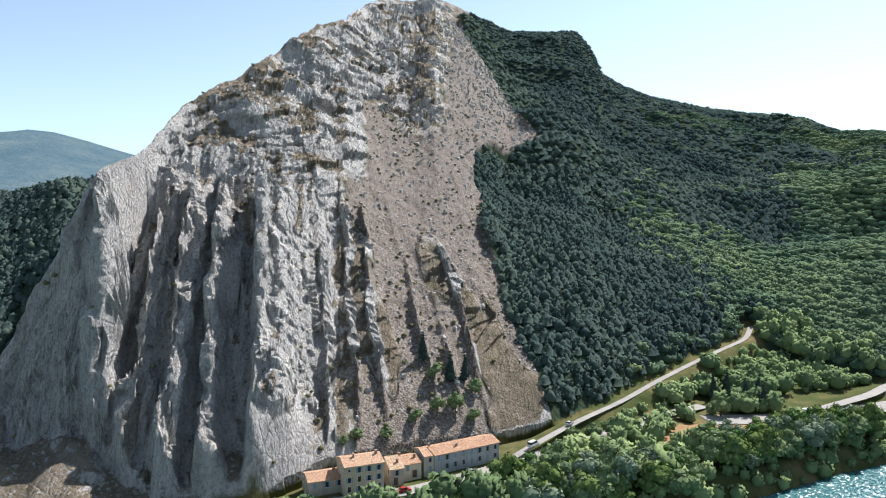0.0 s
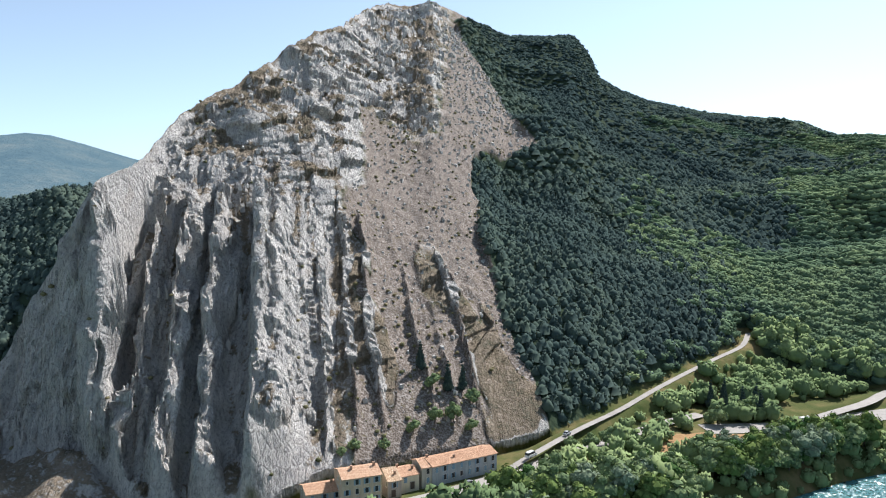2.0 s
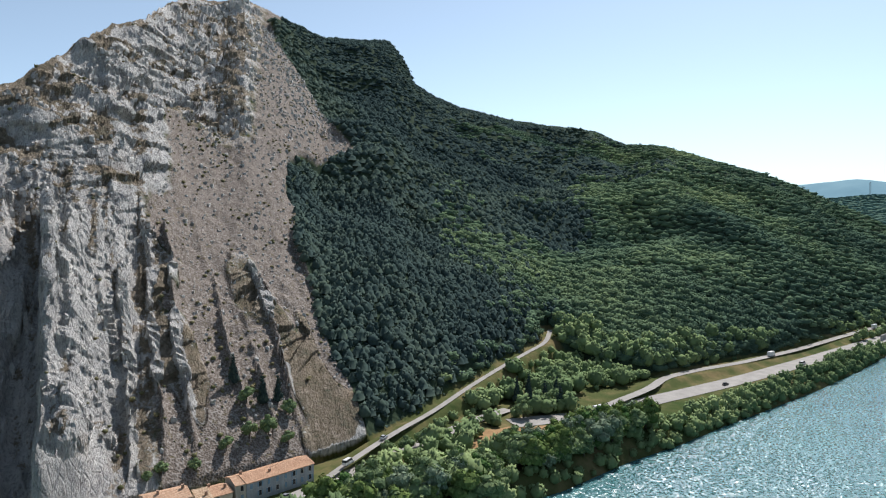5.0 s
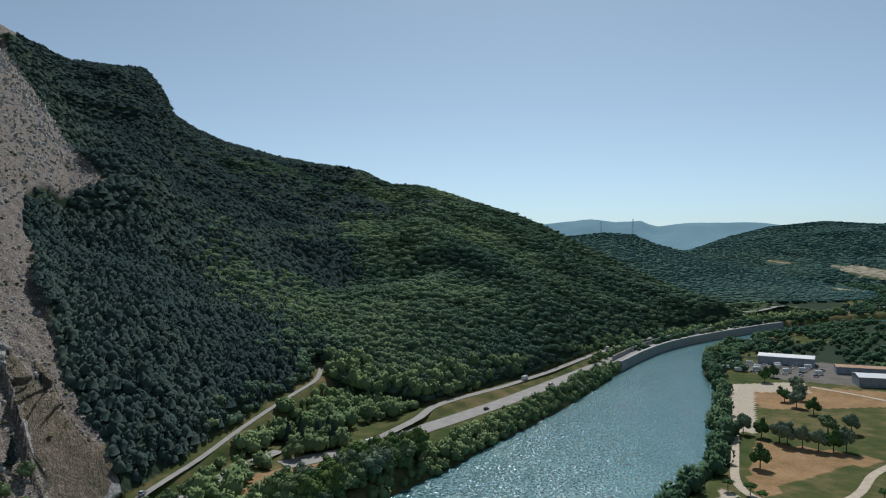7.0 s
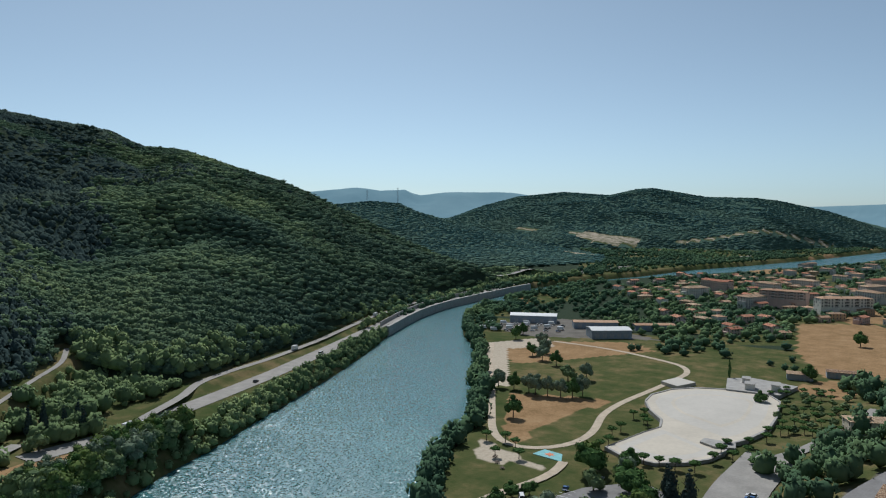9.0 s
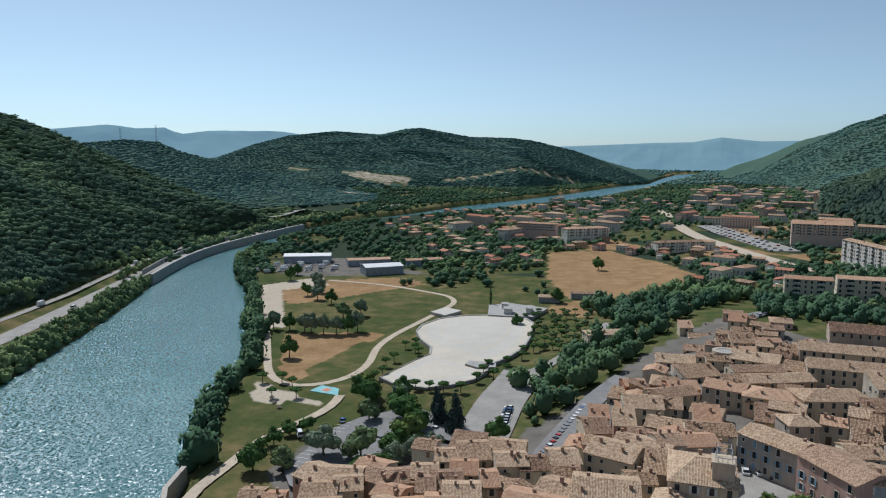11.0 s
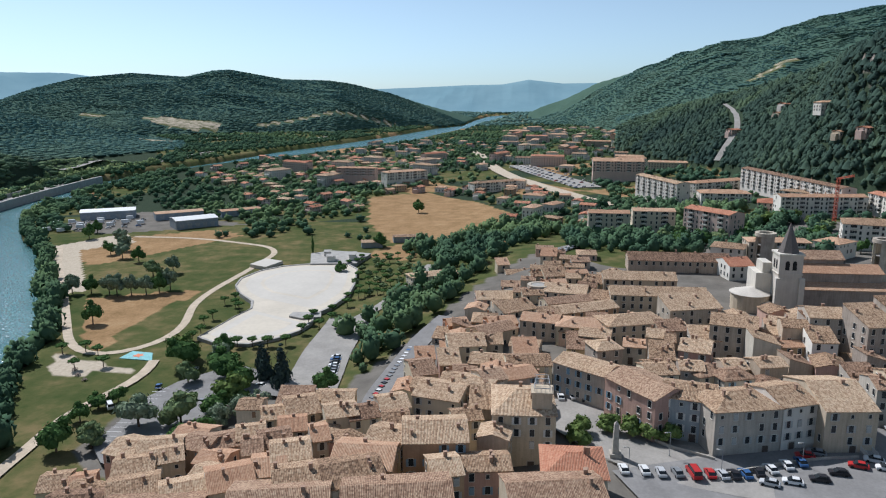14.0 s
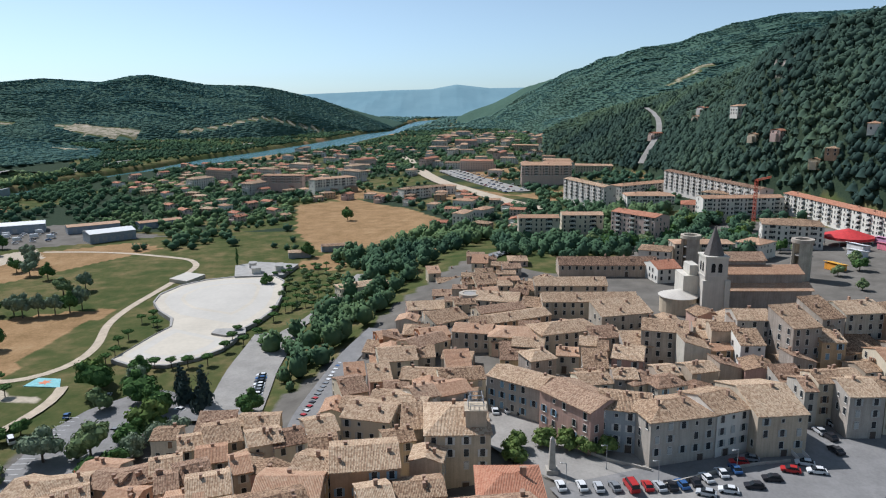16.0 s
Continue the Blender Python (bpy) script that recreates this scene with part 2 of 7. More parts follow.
def rock_material():
    k = Mat("limestone_rock").set(Roughness=0.9)
    k.b.inputs["Specular IOR Level"].default_value = 0.15
    v = k.coords()
    streak = k.noise(k.coords((0.5, 0.5, 0.07)), 1.0, 5, 0.65)
    f = k.math("ADD", k.math("MULTIPLY", streak, 0.45), k.math("ADD", k.math("MULTIPLY", k.noise(v, 0.35, 6, 0.7), 0.4), k.math("MULTIPLY", k.attr("tint"), 0.18)))
    k.color(k.ramp(f, [(0.34, (0.22, 0.215, 0.205)), (0.48, (0.46, 0.445, 0.415)), (0.66, (0.65, 0.62, 0.57))]))
    k.bump(k.noise(v, 0.7, 6, 0.75), 1.0, 1.4)
    return k.m


M_ROCK = rock_material()


# ---- lie of the land ----
def lattice(i, j, seed):
    h = np.sin(i * 127.1 + j * 311.7 + seed * 74.7) * 43758.5453
    return h - np.floor(h)


def grain(x, y, size, seed=0):
    """Smooth value noise in 0..1."""
    x, y = x / size, y / size
    i, j = np.floor(x), np.floor(y)
    u, v = x - i, y - j
    u, v = u * u * (3 - 2 * u), v * v * (3 - 2 * v)
    a, b = lattice(i, j, seed), lattice(i + 1, j, seed)
    c, d = lattice(i, j + 1, seed), lattice(i + 1, j + 1, seed)
    return (a * (1 - u) + b * u) * (1 - v) + (c * (1 - u) + d * u) * v


def fbm(x, y, size, octaves=4, seed=0):
    total, amp, norm = 0, 1.0, 0
    for k in range(octaves):
        total = total + amp * grain(x + 17.3 * k, y - 9.1 * k, size / 2 ** k, seed + k)
        norm += amp
        amp *= 0.5
    return total / norm


def ridged(x, y, size, octaves=4, seed=0):
    total, amp, norm = 0, 1.0, 0
    for k in range(octaves):
        total = total + amp * (1 - np.abs(2 * grain(x + 31.7 * k, y + 5.9 * k, size / 2 ** k, seed + k) - 1))
        norm += amp
        amp *= 0.5
    return total / norm


def smooth(lo, hi, v):
    u = np.clip((v - lo) / (hi - lo), 0, 1)
    return u * u * (3 - 2 * u)


def along(points, x, y):
    """Distance to a polyline, its side (left is positive) and the way along it, of which points may carry a height."""
    best = np.full(np.shape(x), 1e9)
    third = np.zeros(np.shape(x))
    for p, q in zip(points, points[1:]):
        dx, dy = q[0] - p[0], q[1] - p[1]
        u = np.clip(((x - p[0]) * dx + (y - p[1]) * dy) / (dx * dx + dy * dy), 0, 1)
        d = np.hypot(x - p[0] - u * dx, y - p[1] - u * dy)
        near = d < best
        best = np.where(near, d, best)
        if len(p) > 2:
            third = np.where(near, p[2] + u * (q[2] - p[2]), third)
    return best, third


def inside(poly, x, y):
    odd = np.zeros(np.shape(x), bool)
    for (ax, ay), (bx, by) in zip(poly, poly[1:] + poly[:1]):
        if ay == by:
            continue
        odd ^= ((ay > y) != (by > y)) & (x < (bx - ax) * (y - ay) / (by - ay) + ax)
    return odd


LEFT_BANK = [(-420, 196), (-100, 190), (-40, 198), (20, 211), (70, 225), (111, 240), (149, 261), (180, 274), (223, 296), (263, 315), (320, 343),
             (392, 383), (446, 416), (541, 462), (620, 487), (724, 505), (840, 520), (980, 519), (1127, 487), (1322, 467), (1536, 412),
             (1804, 358), (2330, 282), (2529, 222), (3078, 215), (3620, 190), (3850, 130)]
RIGHT_BANK = [(-420, 90), (0, 92), (100, 108), (159, 142), (189, 162), (229, 187), (269, 200), (300, 219), (367, 267), (457, 334), (484, 364),
              (541, 409), (632, 450), (739, 474), (860, 484), (980, 478), (1078, 454), (1248, 393), (1421, 337), (1649, 262), (1969, 228),
              (2283, 185), (3061, 130), (3560, 95), (3800, 60)]
RIVER = LEFT_BANK + RIGHT_BANK[::-1]

# roads: x, y, z
MAIN_ROAD = [(112, 300, 8), (152, 304, 7.5), (184, 316, 7.5), (226, 331, 7.5), (273, 349, 7.5), (345, 381, 7.5), (410, 411, 7.5), (486, 447, 7.5),
             (562, 479, 7.5), (630, 498, 7.5), (719, 516, 7.5), (850, 543, 8), (1000, 552, 8), (1200, 540, 8)]
UPPER_ROAD = [(152, 305, 7.7), (170, 315, 9), (203, 334, 10), (222, 353, 10), (252, 365, 10), (290, 376, 10), (354, 402, 10), (457, 453, 10), (553, 489, 10), (640, 520, 9.5), (720, 530, 8.6)]
LOW_ROAD = [(-70, 205, 9), (-38, 212, 9), (-8, 223, 9), (20, 243, 9), (45, 264, 9), (75, 287, 9), (93, 303, 9), (117, 318, 9)]
TRACK = [(20, 244, 9.4), (36, 262, 11.5), (56, 286, 12.5), (77, 306, 14), (100, 332, 16.5), (122, 354, 19), (150, 382, 21.5), (172, 403, 23), (185, 428, 26)]


def cells(u, v, seed):
    """A random value for the nearest of many scattered points: broken plates with sharp edges."""
    i, j = np.floor(u), np.floor(v)
    best, val = np.full(np.shape(u), 9.0), np.zeros(np.shape(u))
    for di in (-1, 0, 1):
        for dj in (-1, 0, 1):
            a, b = i + di, j + dj
            d = (a + lattice(a, b, seed) - u) ** 2 + (b + lattice(a, b, seed + 31) - v) ** 2
            near = d < best
            best, val = np.where(near, d, best), np.where(near, lattice(a, b, seed + 77), val)
    return val


def slope_between(az, r, foot, ridge, power, behind=0.45):
    """A hillside that climbs from a foot line to a crest; both are rows of heading, range, height."""
    f, g = np.array(foot, float), np.array(ridge, float)
    rf, zf = np.interp(az, f[:, 0], f[:, 1]), np.interp(az, f[:, 0], f[:, 2])
    rr, zr = np.interp(az, g[:, 0], g[:, 1]), np.interp(az, g[:, 0], g[:, 2])
    u = (r - rf) / (rr - rf)
    p = np.interp(az, *power) if isinstance(power, tuple) else power
    z = zf + (zr - zf) * np.clip(u, 0, 1) ** p - behind * np.maximum(r - rr, 0)
    return np.where(u < 0, -50.0, z), u


def crest(rows):
    """Rows of heading, elevation seen from the start, range -> heading, range, height."""
    return [(a, r, 103 + r * math.tan(radians(e))) for a, e, r in rows]


BAUME_FOOT = [(-60, 330, 10), (-34, 298, 16), (-30, 282, 16), (-27, 264, 14), (-25, 250, 11), (-23, 237, 9), (-20.5, 230, 9), (-15, 221, 11), (-9, 240, 14), (-2, 256, 13), (4, 268, 12), (8, 282, 13), (14, 322, 15), (16.8, 354, 17.5), (19, 382, 20), (21.4, 418, 22), (23.3, 450, 24), (25, 440, 19),
              (28, 425, 14), (32, 424, 12), (41.6, 545, 11), (45, 655, 11), (50, 800, 11), (54, 910, 11), (58, 1060, 11), (70, 1300, 9)]
BAUME_CREST = crest([(-60, -17, 350), (-36, -13, 330), (-31.4, -9.0, 316), (-29.5, -5.0, 308), (-28, -2.2, 299), (-26.5, 1.4, 291), (-25.5, 3.3, 291), (-23.3, 4.2, 316), (-21, 5.6, 360), (-18.6, 7.4, 395), (-15.3, 9.3, 430), (-12.4, 11.2, 475)]) \
    + crest([(-9.8, 13.1, 540), (-7.6, 13.6, 600), (-5.9, 14.8, 740), (-4.1, 15.3, 880), (-2.2, 15.1, 960), (-0.6, 15.5, 1000), (2.1, 14.3, 1050), (3.8, 13.6, 1150), (5.1, 12.95, 1300), (7.8, 12.8, 1400), (10.3, 12.8, 1450)]) \
    + crest([(11.4, 11.5, 1450), (12.3, 9.6, 1430), (13.8, 8.7, 1430), (15.9, 7.8, 1430), (19.9, 6.8, 1450), (23, 6.3, 1500), (26.3, 5.8, 1500), (28.8, 4.8, 1400), (31.5, 4.6, 1250), (35.2, 3.4, 1180), (37.8, 2.7, 1120)]) \
    + crest([(40.3, 1.8, 1080), (43.8, 0.1, 1060), (47.4, -1.7, 1020), (51, -3.2, 1010), (54.1, -4.4, 1020), (58.6, -5.3, 1120), (62, -5.3, 1200), (70, -4.6, 1500)])
BAUME_POWER = ([-60, -32, -26, -21, -12, -4, 5, 15, 23, 32, 45, 60], [0.8, 0.8, 0.72, 0.92, 0.95, 0.9, 0.9, 0.82, 0.86, 0.8, 0.8, 0.9])
LEFT_WOOD_CREST = crest([(-62, -1, 640), (-45, -0.6, 600), (-31, 0.2, 560), (-27.5, 1.0, 520), (-22, 1.4, 520), (-16, 1, 560)])
LEFT_WOOD_FOOT = [(-62, 360, 12), (-31, 352, 25), (-22, 350, 60), (-16, 480, 100)]
MAST_HILL_CREST = crest([(36, -0.5, 1800), (41, 0.5, 1750), (45.5, 0.95, 1700), (47.6, 0.8, 1700), (49.2, 0.1, 1700), (51.8, -0.6, 1700), (56, -1.7, 1700), (60, -2.6, 1700), (64, -3.15, 1700)])
MAST_HILL_FOOT = [(36, 1300, 15), (50, 1150, 14), (58, 1250, 14), (64, 1400, 12)]
ACROSS_CREST = crest([(46, -1, 2500), (51.8, -0.4, 2500), (54.5, 0.6, 2500), (57.2, 1.3, 2500), (60.7, 1.65, 2500), (64.2, 1.4, 2450), (66.2, 1.85, 2450), (67.3, 1.95, 2450), (71.2, 1.25, 2450), (76.1, 1.1, 2450)]) \
    + crest([(79.1, 0.4, 2500), (81.7, -0.4, 2550), (85.1, -1.3, 2700), (88, -2, 2800)])
ACROSS_FOOT = [(46, 1900, 16), (60, 1780, 15), (75, 1900, 12), (82, 2300, 10), (90, 2700, 10)]
SOUTH_CREST = crest([(90, -1.4, 3300), (92.6, -0.4, 3200), (95.2, 0.9, 3000), (98.2, 1.8, 2800), (101.5, 3.0, 2600), (104, 3.7, 2500), (106.4, 4.0, 2500), (110.1, 5.1, 2500), (113.7, 5.7, 2500), (119.3, 5.7, 2500), (160, 5, 2500)])
SOUTH_FOOT = [(90, 2600, 12), (98, 1700, 25), (104, 1450, 40), (120, 1300, 50), (160, 1200, 60)]
NEAR_HILL_CREST = crest([(97, -1.5, 1350), (101, -0.9, 1250), (105.8, 0.3, 1150), (108.5, 1.1, 1050), (111.4, 2.2, 850), (112.6, 3.0, 760), (114.5, 4.0, 720), (117.2, 5.0, 690), (119.3, 5.6, 680), (128, 7, 680), (170, 8, 650)])
NEAR_HILL_FOOT = [(97, 1150, 20), (100, 980, 24), (104, 830, 30), (107, 745, 34), (114, 640, 36), (120, 550, 36), (130, 470, 40), (170, 380, 45)]
FAR_CREST = crest([(-60, 3, 4300), (-45, 4.4, 4300), (-31.4, 4.6, 4300), (-29.4, 5.1, 4300), (-26.6, 4.5, 4300), (-24, 3.7, 4300), (-18, 2, 4300), (0, 1.5, 4500), (36, 1.3, 4600), (40, 1.5, 4600), (44.4, 1.95, 4600), (46.2, 1.7, 4600)]) \
    + crest([(48.3, 1.8, 4600), (49, 1.3, 4600), (51.4, 1.6, 4600), (56.3, 1.6, 4600), (60, 1.1, 4600), (72, 0.3, 4600), (79.1, 0.5, 4600), (85.2, 0.75, 4600), (88, 0.8, 4600), (90, 1.15, 4600), (92.6, 0.85, 4600), (97, 0.9, 4600), (115, 1.5, 4600)])
FAR_FOOT = [(-60, 2500, 60), (-20, 2500, 60), (36, 3600, 30), (60, 3700, 20), (75, 3950, 12), (115, 3950, 12)]

FIELDS = [[(1640, 840), (1683, 740), (1740, 752), (1735, 870), (1712, 945), (1680, 930)], [(1669, 1040), (1710, 1030), (1720, 1090), (1680, 1105)], [(1760, 668), (1950, 520), (2148, 380), (2165, 392), (1962, 536), (1775, 684)],
          [(1480, 690), (1540, 640), (1590, 660), (1530, 720)], [(1330, 720), (1390, 690), (1420, 730), (1360, 770)], [(1700, -490), (1740, -560), (1775, -615), (1810, -605), (1735, -485)]]
# ribs of upright strata: offset across them, width, height, reach from the foot
RIBS = [(-158, 12, 7, 330), (-141, 10, 8, 330), (-126, 8, 8, 326), (-112, 7, 12, 346), (-100, 7.5, 13, 344), (-87.5, 8, 14, 342), (-75, 8.5, 15, 338), (-57.5, 20, 17, 348), (-33, 2.2, 5, 350), (-21, 1.9, 4, 385), (-11, 2.4, 5, 395), (9, 2.0, 4, 350), (19, 3.0, 5, 318), (31, 2.4, 4.5, 375)]
WOOD_EDGE = ([250, 290, 320, 350, 390, 430, 520, 555, 600, 640, 720, 800, 900, 1000, 1500], [10, 8.4, 6.4, 4.9, 3.9, 2.8, 2.9, 3.6, 7.3, 7.0, 5.2, 3.2, 1.4, 2.0, 2.5])


def land(x, y):
    """Height of the land and what covers it."""
    x, y = np.asarray(x, float), np.asarray(y, float)
    r, az = np.hypot(x, y), np.degrees(np.arctan2(x, y))
    az = np.where(az < -90, az + 360, az)
    wet = inside(RIVER, x, y)
    bank_l, _ = along(LEFT_BANK, x, y)
    bank_r, _ = along(RIGHT_BANK, x, y)
    bank = np.minimum(bank_l, bank_r)
    north = bank_l < bank_r
    # valley floor: park by the river, old town on its terrace, ground climbing to the west
    climb = smooth(85, -25, y) * (0.3 + 0.7 * smooth(520, 360, x))
    floor = 5.6 + 18.5 * climb + 0.05 * np.maximum(0, -120 - y) * smooth(1600, 500, x) + (fbm(x, y, 90, 3, 5) - 0.5) * 1.6
    floor = floor + 8 * smooth(-90, -200, y) * smooth(420, 500, x) * smooth(1000, 760, x)
    floor = np.where(north, 7.0 + np.minimum(bank_l * 0.02, 6) + (fbm(x, y, 40, 3, 7) - 0.5) * 1.5, floor)
    floor = floor + smooth(1500, 4000, r) * 2
    z = floor
    # the main mountain with its ribs and ledges
    m, u = slope_between(az, r, BAUME_FOOT, BAUME_CREST, BAUME_POWER)
    # the ribbed bluff stands steep below a sloping shelf
    fa, ga = np.array(BAUME_FOOT, float), np.array(BAUME_CREST, float)
    rf, zf, rr, zr = (np.interp(az, q[:, 0], q[:, k]) for q in (fa, ga) for k in (1, 2))
    knot, share = 100 / (rr - rf), (100 - zf) / (zr - zf)
    step = np.where(u < knot, share * (np.clip(u, 0, 1) / knot) ** 0.95, share + (1 - share) * np.clip((u - knot) / (1 - knot), 0, 1))
    bluff = smooth(-8.2, -10.2, az) * smooth(-25.2, -23.6, az) * ((u > 0) & (u < 1))
    m = m * (1 - bluff) + (zf + (zr - zf) * step) * bluff
    lw, v = slope_between(az, r, LEFT_WOOD_FOOT, LEFT_WOOD_CREST, 0.75)
    west = (v > 0) & (az < -16) & (lw > m) & north
    m = np.where(west, lw, m)
    on = (((u > 0) & (az < 62)) | west) & north
    u = np.where(west, np.maximum(np.minimum(v, 1), 0.02), u)
    s = x + 0.2 * (y - 210)
    wood_az = np.interp(r, *WOOD_EDGE) + (fbm(x, y, 40, 3, 11) - 0.5) * 1.6
    woods = smooth(-0.3, 0.3, az - wood_az)
    woods = np.maximum(woods, west)
    bare = np.where(on, 1 - woods, 0)
    ribs = np.zeros_like(x)
    wob = (fbm(x, y, 26, 3, 21) - 0.5)
    near = (r < 430) & (az < 14) & (az > -45) & north
    sn, yn, rn, un, mn, wn, an = (q[near] for q in (s, y, r, u, m, wob, az))
    chunk, tall = cells(sn / 9, (yn + mn) / 13, 300), np.zeros_like(sn)
    for c, w, h, reach in RIBS:
        q = (sn + wn * 7 - c) / w
        shape = np.where(q < 0, smooth(-0.16, 0.0, q), np.clip(1 - q, 0, 1) ** (1.0 if w > 15 else 0.8))
        tops = 0.6 * fbm(sn * 3, yn, 22, 3, int(abs(c))) + 0.4 * chunk
        fade = smooth(reach, reach - 26, rn + (tops - 0.5) * 60) * smooth(0, 0.05, un)
        fade = fade * np.where(an < -21, smooth(1.0, 0.86, un), 1)
        tall = np.maximum(tall, (1.35 if c < -40 else 1.3) * h * shape * fade * (0.50 + 0.90 * tops))
    ribs[near] = tall
    apron = smooth(222, 262, r) * smooth(-19.5, -22.5, az) * north * (1 - west)
    z = floor = floor + apron * (5 + 16 * np.abs(ridged(s, y * 0.5, 24, 4, 57) - 0.35) + (fbm(x, y, 6, 3, 58) - 0.5) * 4)
    bare = np.maximum(bare, smooth(0.05, 0.3, apron))
    cliff = bare * smooth(385, 335, r) * smooth(-6, -9, az)
    crag = bare * smooth(330, 400, r + (fbm(x, y, 60, 3, 31) - 0.5) * 120)
    scree = bare * (1 - cliff) * smooth(-8.5, -6.5, az + (fbm(x, y, 50, 3, 33) - 0.5) * 6)
    upper = smooth(470, 530, r + (fbm(x, y, 70, 3, 35) - 0.5) * 140) * smooth(1.5, -2.0, az - (r - 500) * 0.002)
    scree = np.clip(scree - upper - smooth(0.52, 0.60, fbm(s, y * 0.45, 22, 3, 37)) * smooth(400, 330, r), 0, 1)
    rough = ridged(s * 1.4, y * 0.8 + m * 0.6, 46, 5, 41) - 0.55
    ledge = ridged(s * 0.9 + y * 0.35, m * 1.1 + y * 0.15, 19, 4, 43) - 0.55
    m = m + ribs * bare - 8 * cliff * smooth(0, 0.1, u)
    cleft = ridged(s + wob * 5, y * 0.16 + m * 0.05, 11, 3, 49) - 0.62
    m = m + cliff * smooth(0, 0.08, u) * smooth(1.0, 0.86, u) * (cleft * 10.0 + (ridged(x, y * 0.6 + m * 0.5, 17, 3, 50) - 0.6) * 2.5)
    bed = (m + 0.42 * x - 0.10 * y + (fbm(x, y, 60, 3, 52) - 0.5) * 26) / 24.0
    part_bed = bed - np.floor(bed)
    m = m + crag * (1 - scree) * 24.0 * 0.55 * (smooth(0.30, 0.72, part_bed) - part_bed) * (0.3 + 0.9 * fbm(x, y, 45, 2, 53)) * smooth(1.02, 0.94, u)
    m = m + bare * (1 - scree) * smooth(0, 0.08, u) * (rough * 20 * crag * smooth(1.0, 0.9, u) + ledge * 5.0 * np.maximum(crag, 0.2 * cliff) + (fbm(x, y, 7, 3, 45) - 0.5) * 1.8)
    m = m + scree * smooth(0, 0.08, u) * ((fbm(x, y, 5, 3, 47) - 0.5) * 2.4 + (ridged(s, y * 0.25, 14, 3, 48) - 0.5) * 3.0)
    m = m + woods * smooth(0.0, 0.3, u) * ((ridged(x, y, 260, 3, 51) - 0.6) * 52 + (ridged(x + 0.4 * y, y, 95, 2, 54) - 0.6) * 20) * smooth(1.05, 0.75, u)
    z = np.where(on, np.maximum(m, floor), z)
    # the other hills
    hills = np.zeros_like(x)
    rel = (ridged(x, y, 420, 4, 61) - 0.6)
    for foot, ridge, power, fold, back_fall in ((MAST_HILL_FOOT, MAST_HILL_CREST, 0.8, 20, 0.15), (ACROSS_FOOT, ACROSS_CREST, 0.8, 45, 0.06), (SOUTH_FOOT, SOUTH_CREST, 0.85, 90, 0.06),
                                                (NEAR_HILL_FOOT, NEAR_HILL_CREST, 0.75, 25, 0.12), (FAR_FOOT, FAR_CREST, 1.2, 60, 0.0)):
        h, v = slope_between(az, r, foot, ridge, power, back_fall)
        h = h + rel * fold * smooth(0, 0.35, v) * smooth(1.0, 0.8, v)
        h = np.minimum(h, 6 + 0.4 * bank + 2 * np.maximum(0, r - 3900))
        ok = (v > 0) & ~wet & (h > z) & (az > ridge[0][0]) & (az < ridge[-1][0])
        z = np.where(ok, h, z)
        hills = np.where(ok, 1.0, hills)
    bare, scree = bare * (1 - hills), scree * (1 - hills)
    field = np.zeros(np.shape(x), bool)
    for poly in FIELDS:
        field |= inside(poly, x, y)
    outcrop = hills * smooth(109, 112, az) * smooth(900, 760, r) * smooth(96, 112, z) * smooth(0.54, 0.62, fbm(x * 0.5 + y, z * 3.0, 40, 3, 63))
    z = z + outcrop * (ridged(x + y, z * 2.5, 24, 3, 64) - 0.3) * 9
    bare, scree = np.maximum(bare, outcrop), np.maximum(scree, 0.7 * outcrop)
    # roads lie on level shelves
    for line, half in ((UPPER_ROAD, 5), (TRACK, 4), (LOW_ROAD, 6), (MAIN_ROAD, 9)):
        d, h = along(line, x, y)
        t = smooth(half + 7, half, d)
        z = z * (1 - t) + (h - 0.25) * t
        bare = bare * (1 - t)
        woods = woods * (1 - smooth(half + 4, half + 1, d))
        scree = scree * (1 - t)
    # banks and river bed
    shore = smooth(0, 9, bank)
    z = np.where(wet, -3.0, np.where(bank < 9, np.minimum(z, -1.0 + (z + 1.0) * shore ** 0.6), z))
    wood = np.where(on & ~wet, woods, 0)
    wood = np.maximum(wood, hills) * ~field
    rock = np.clip(bare - scree, 0, 1)
    return z, dict(rock=rock, scree=np.clip(scree, 0, 1), wood=wood, hills=hills, on=on.astype(float), north=north.astype(float), field=field, bank=bank, wet=wet, u=u, az=az, r=r)


def steps(stretches):
    out = []
    for a, b, d in stretches:
        out += list(np.arange(a, b - d * 0.5, d))
    return np.array(out + [stretches[-1][1]])


def growing(a, b, d, k):
    out = [a]
    while abs(out[-1] - a) < abs(b - a):
        out.append(out[-1] + d * np.sign(b - a))
        d *= k
    out[-1] = b
    return out


GX = np.concatenate([np.array(growing(-190, -4800, 6, 1.07))[::-1], steps([(-188, -130, 2.0), (-130, 45, 0.75), (45, 120, 3.0), (120, 700, 5.0)]), growing(705, 4900, 7, 1.022)])
GY = np.concatenate([np.array(growing(-400, -4800, 8, 1.06))[::-1], steps([(-394, 190, 5.0), (190, 200, 2.5), (200, 380, 0.8), (380, 620, 2.2), (620, 1100, 5.0)]), growing(1106, 4900, 8, 1.035)])


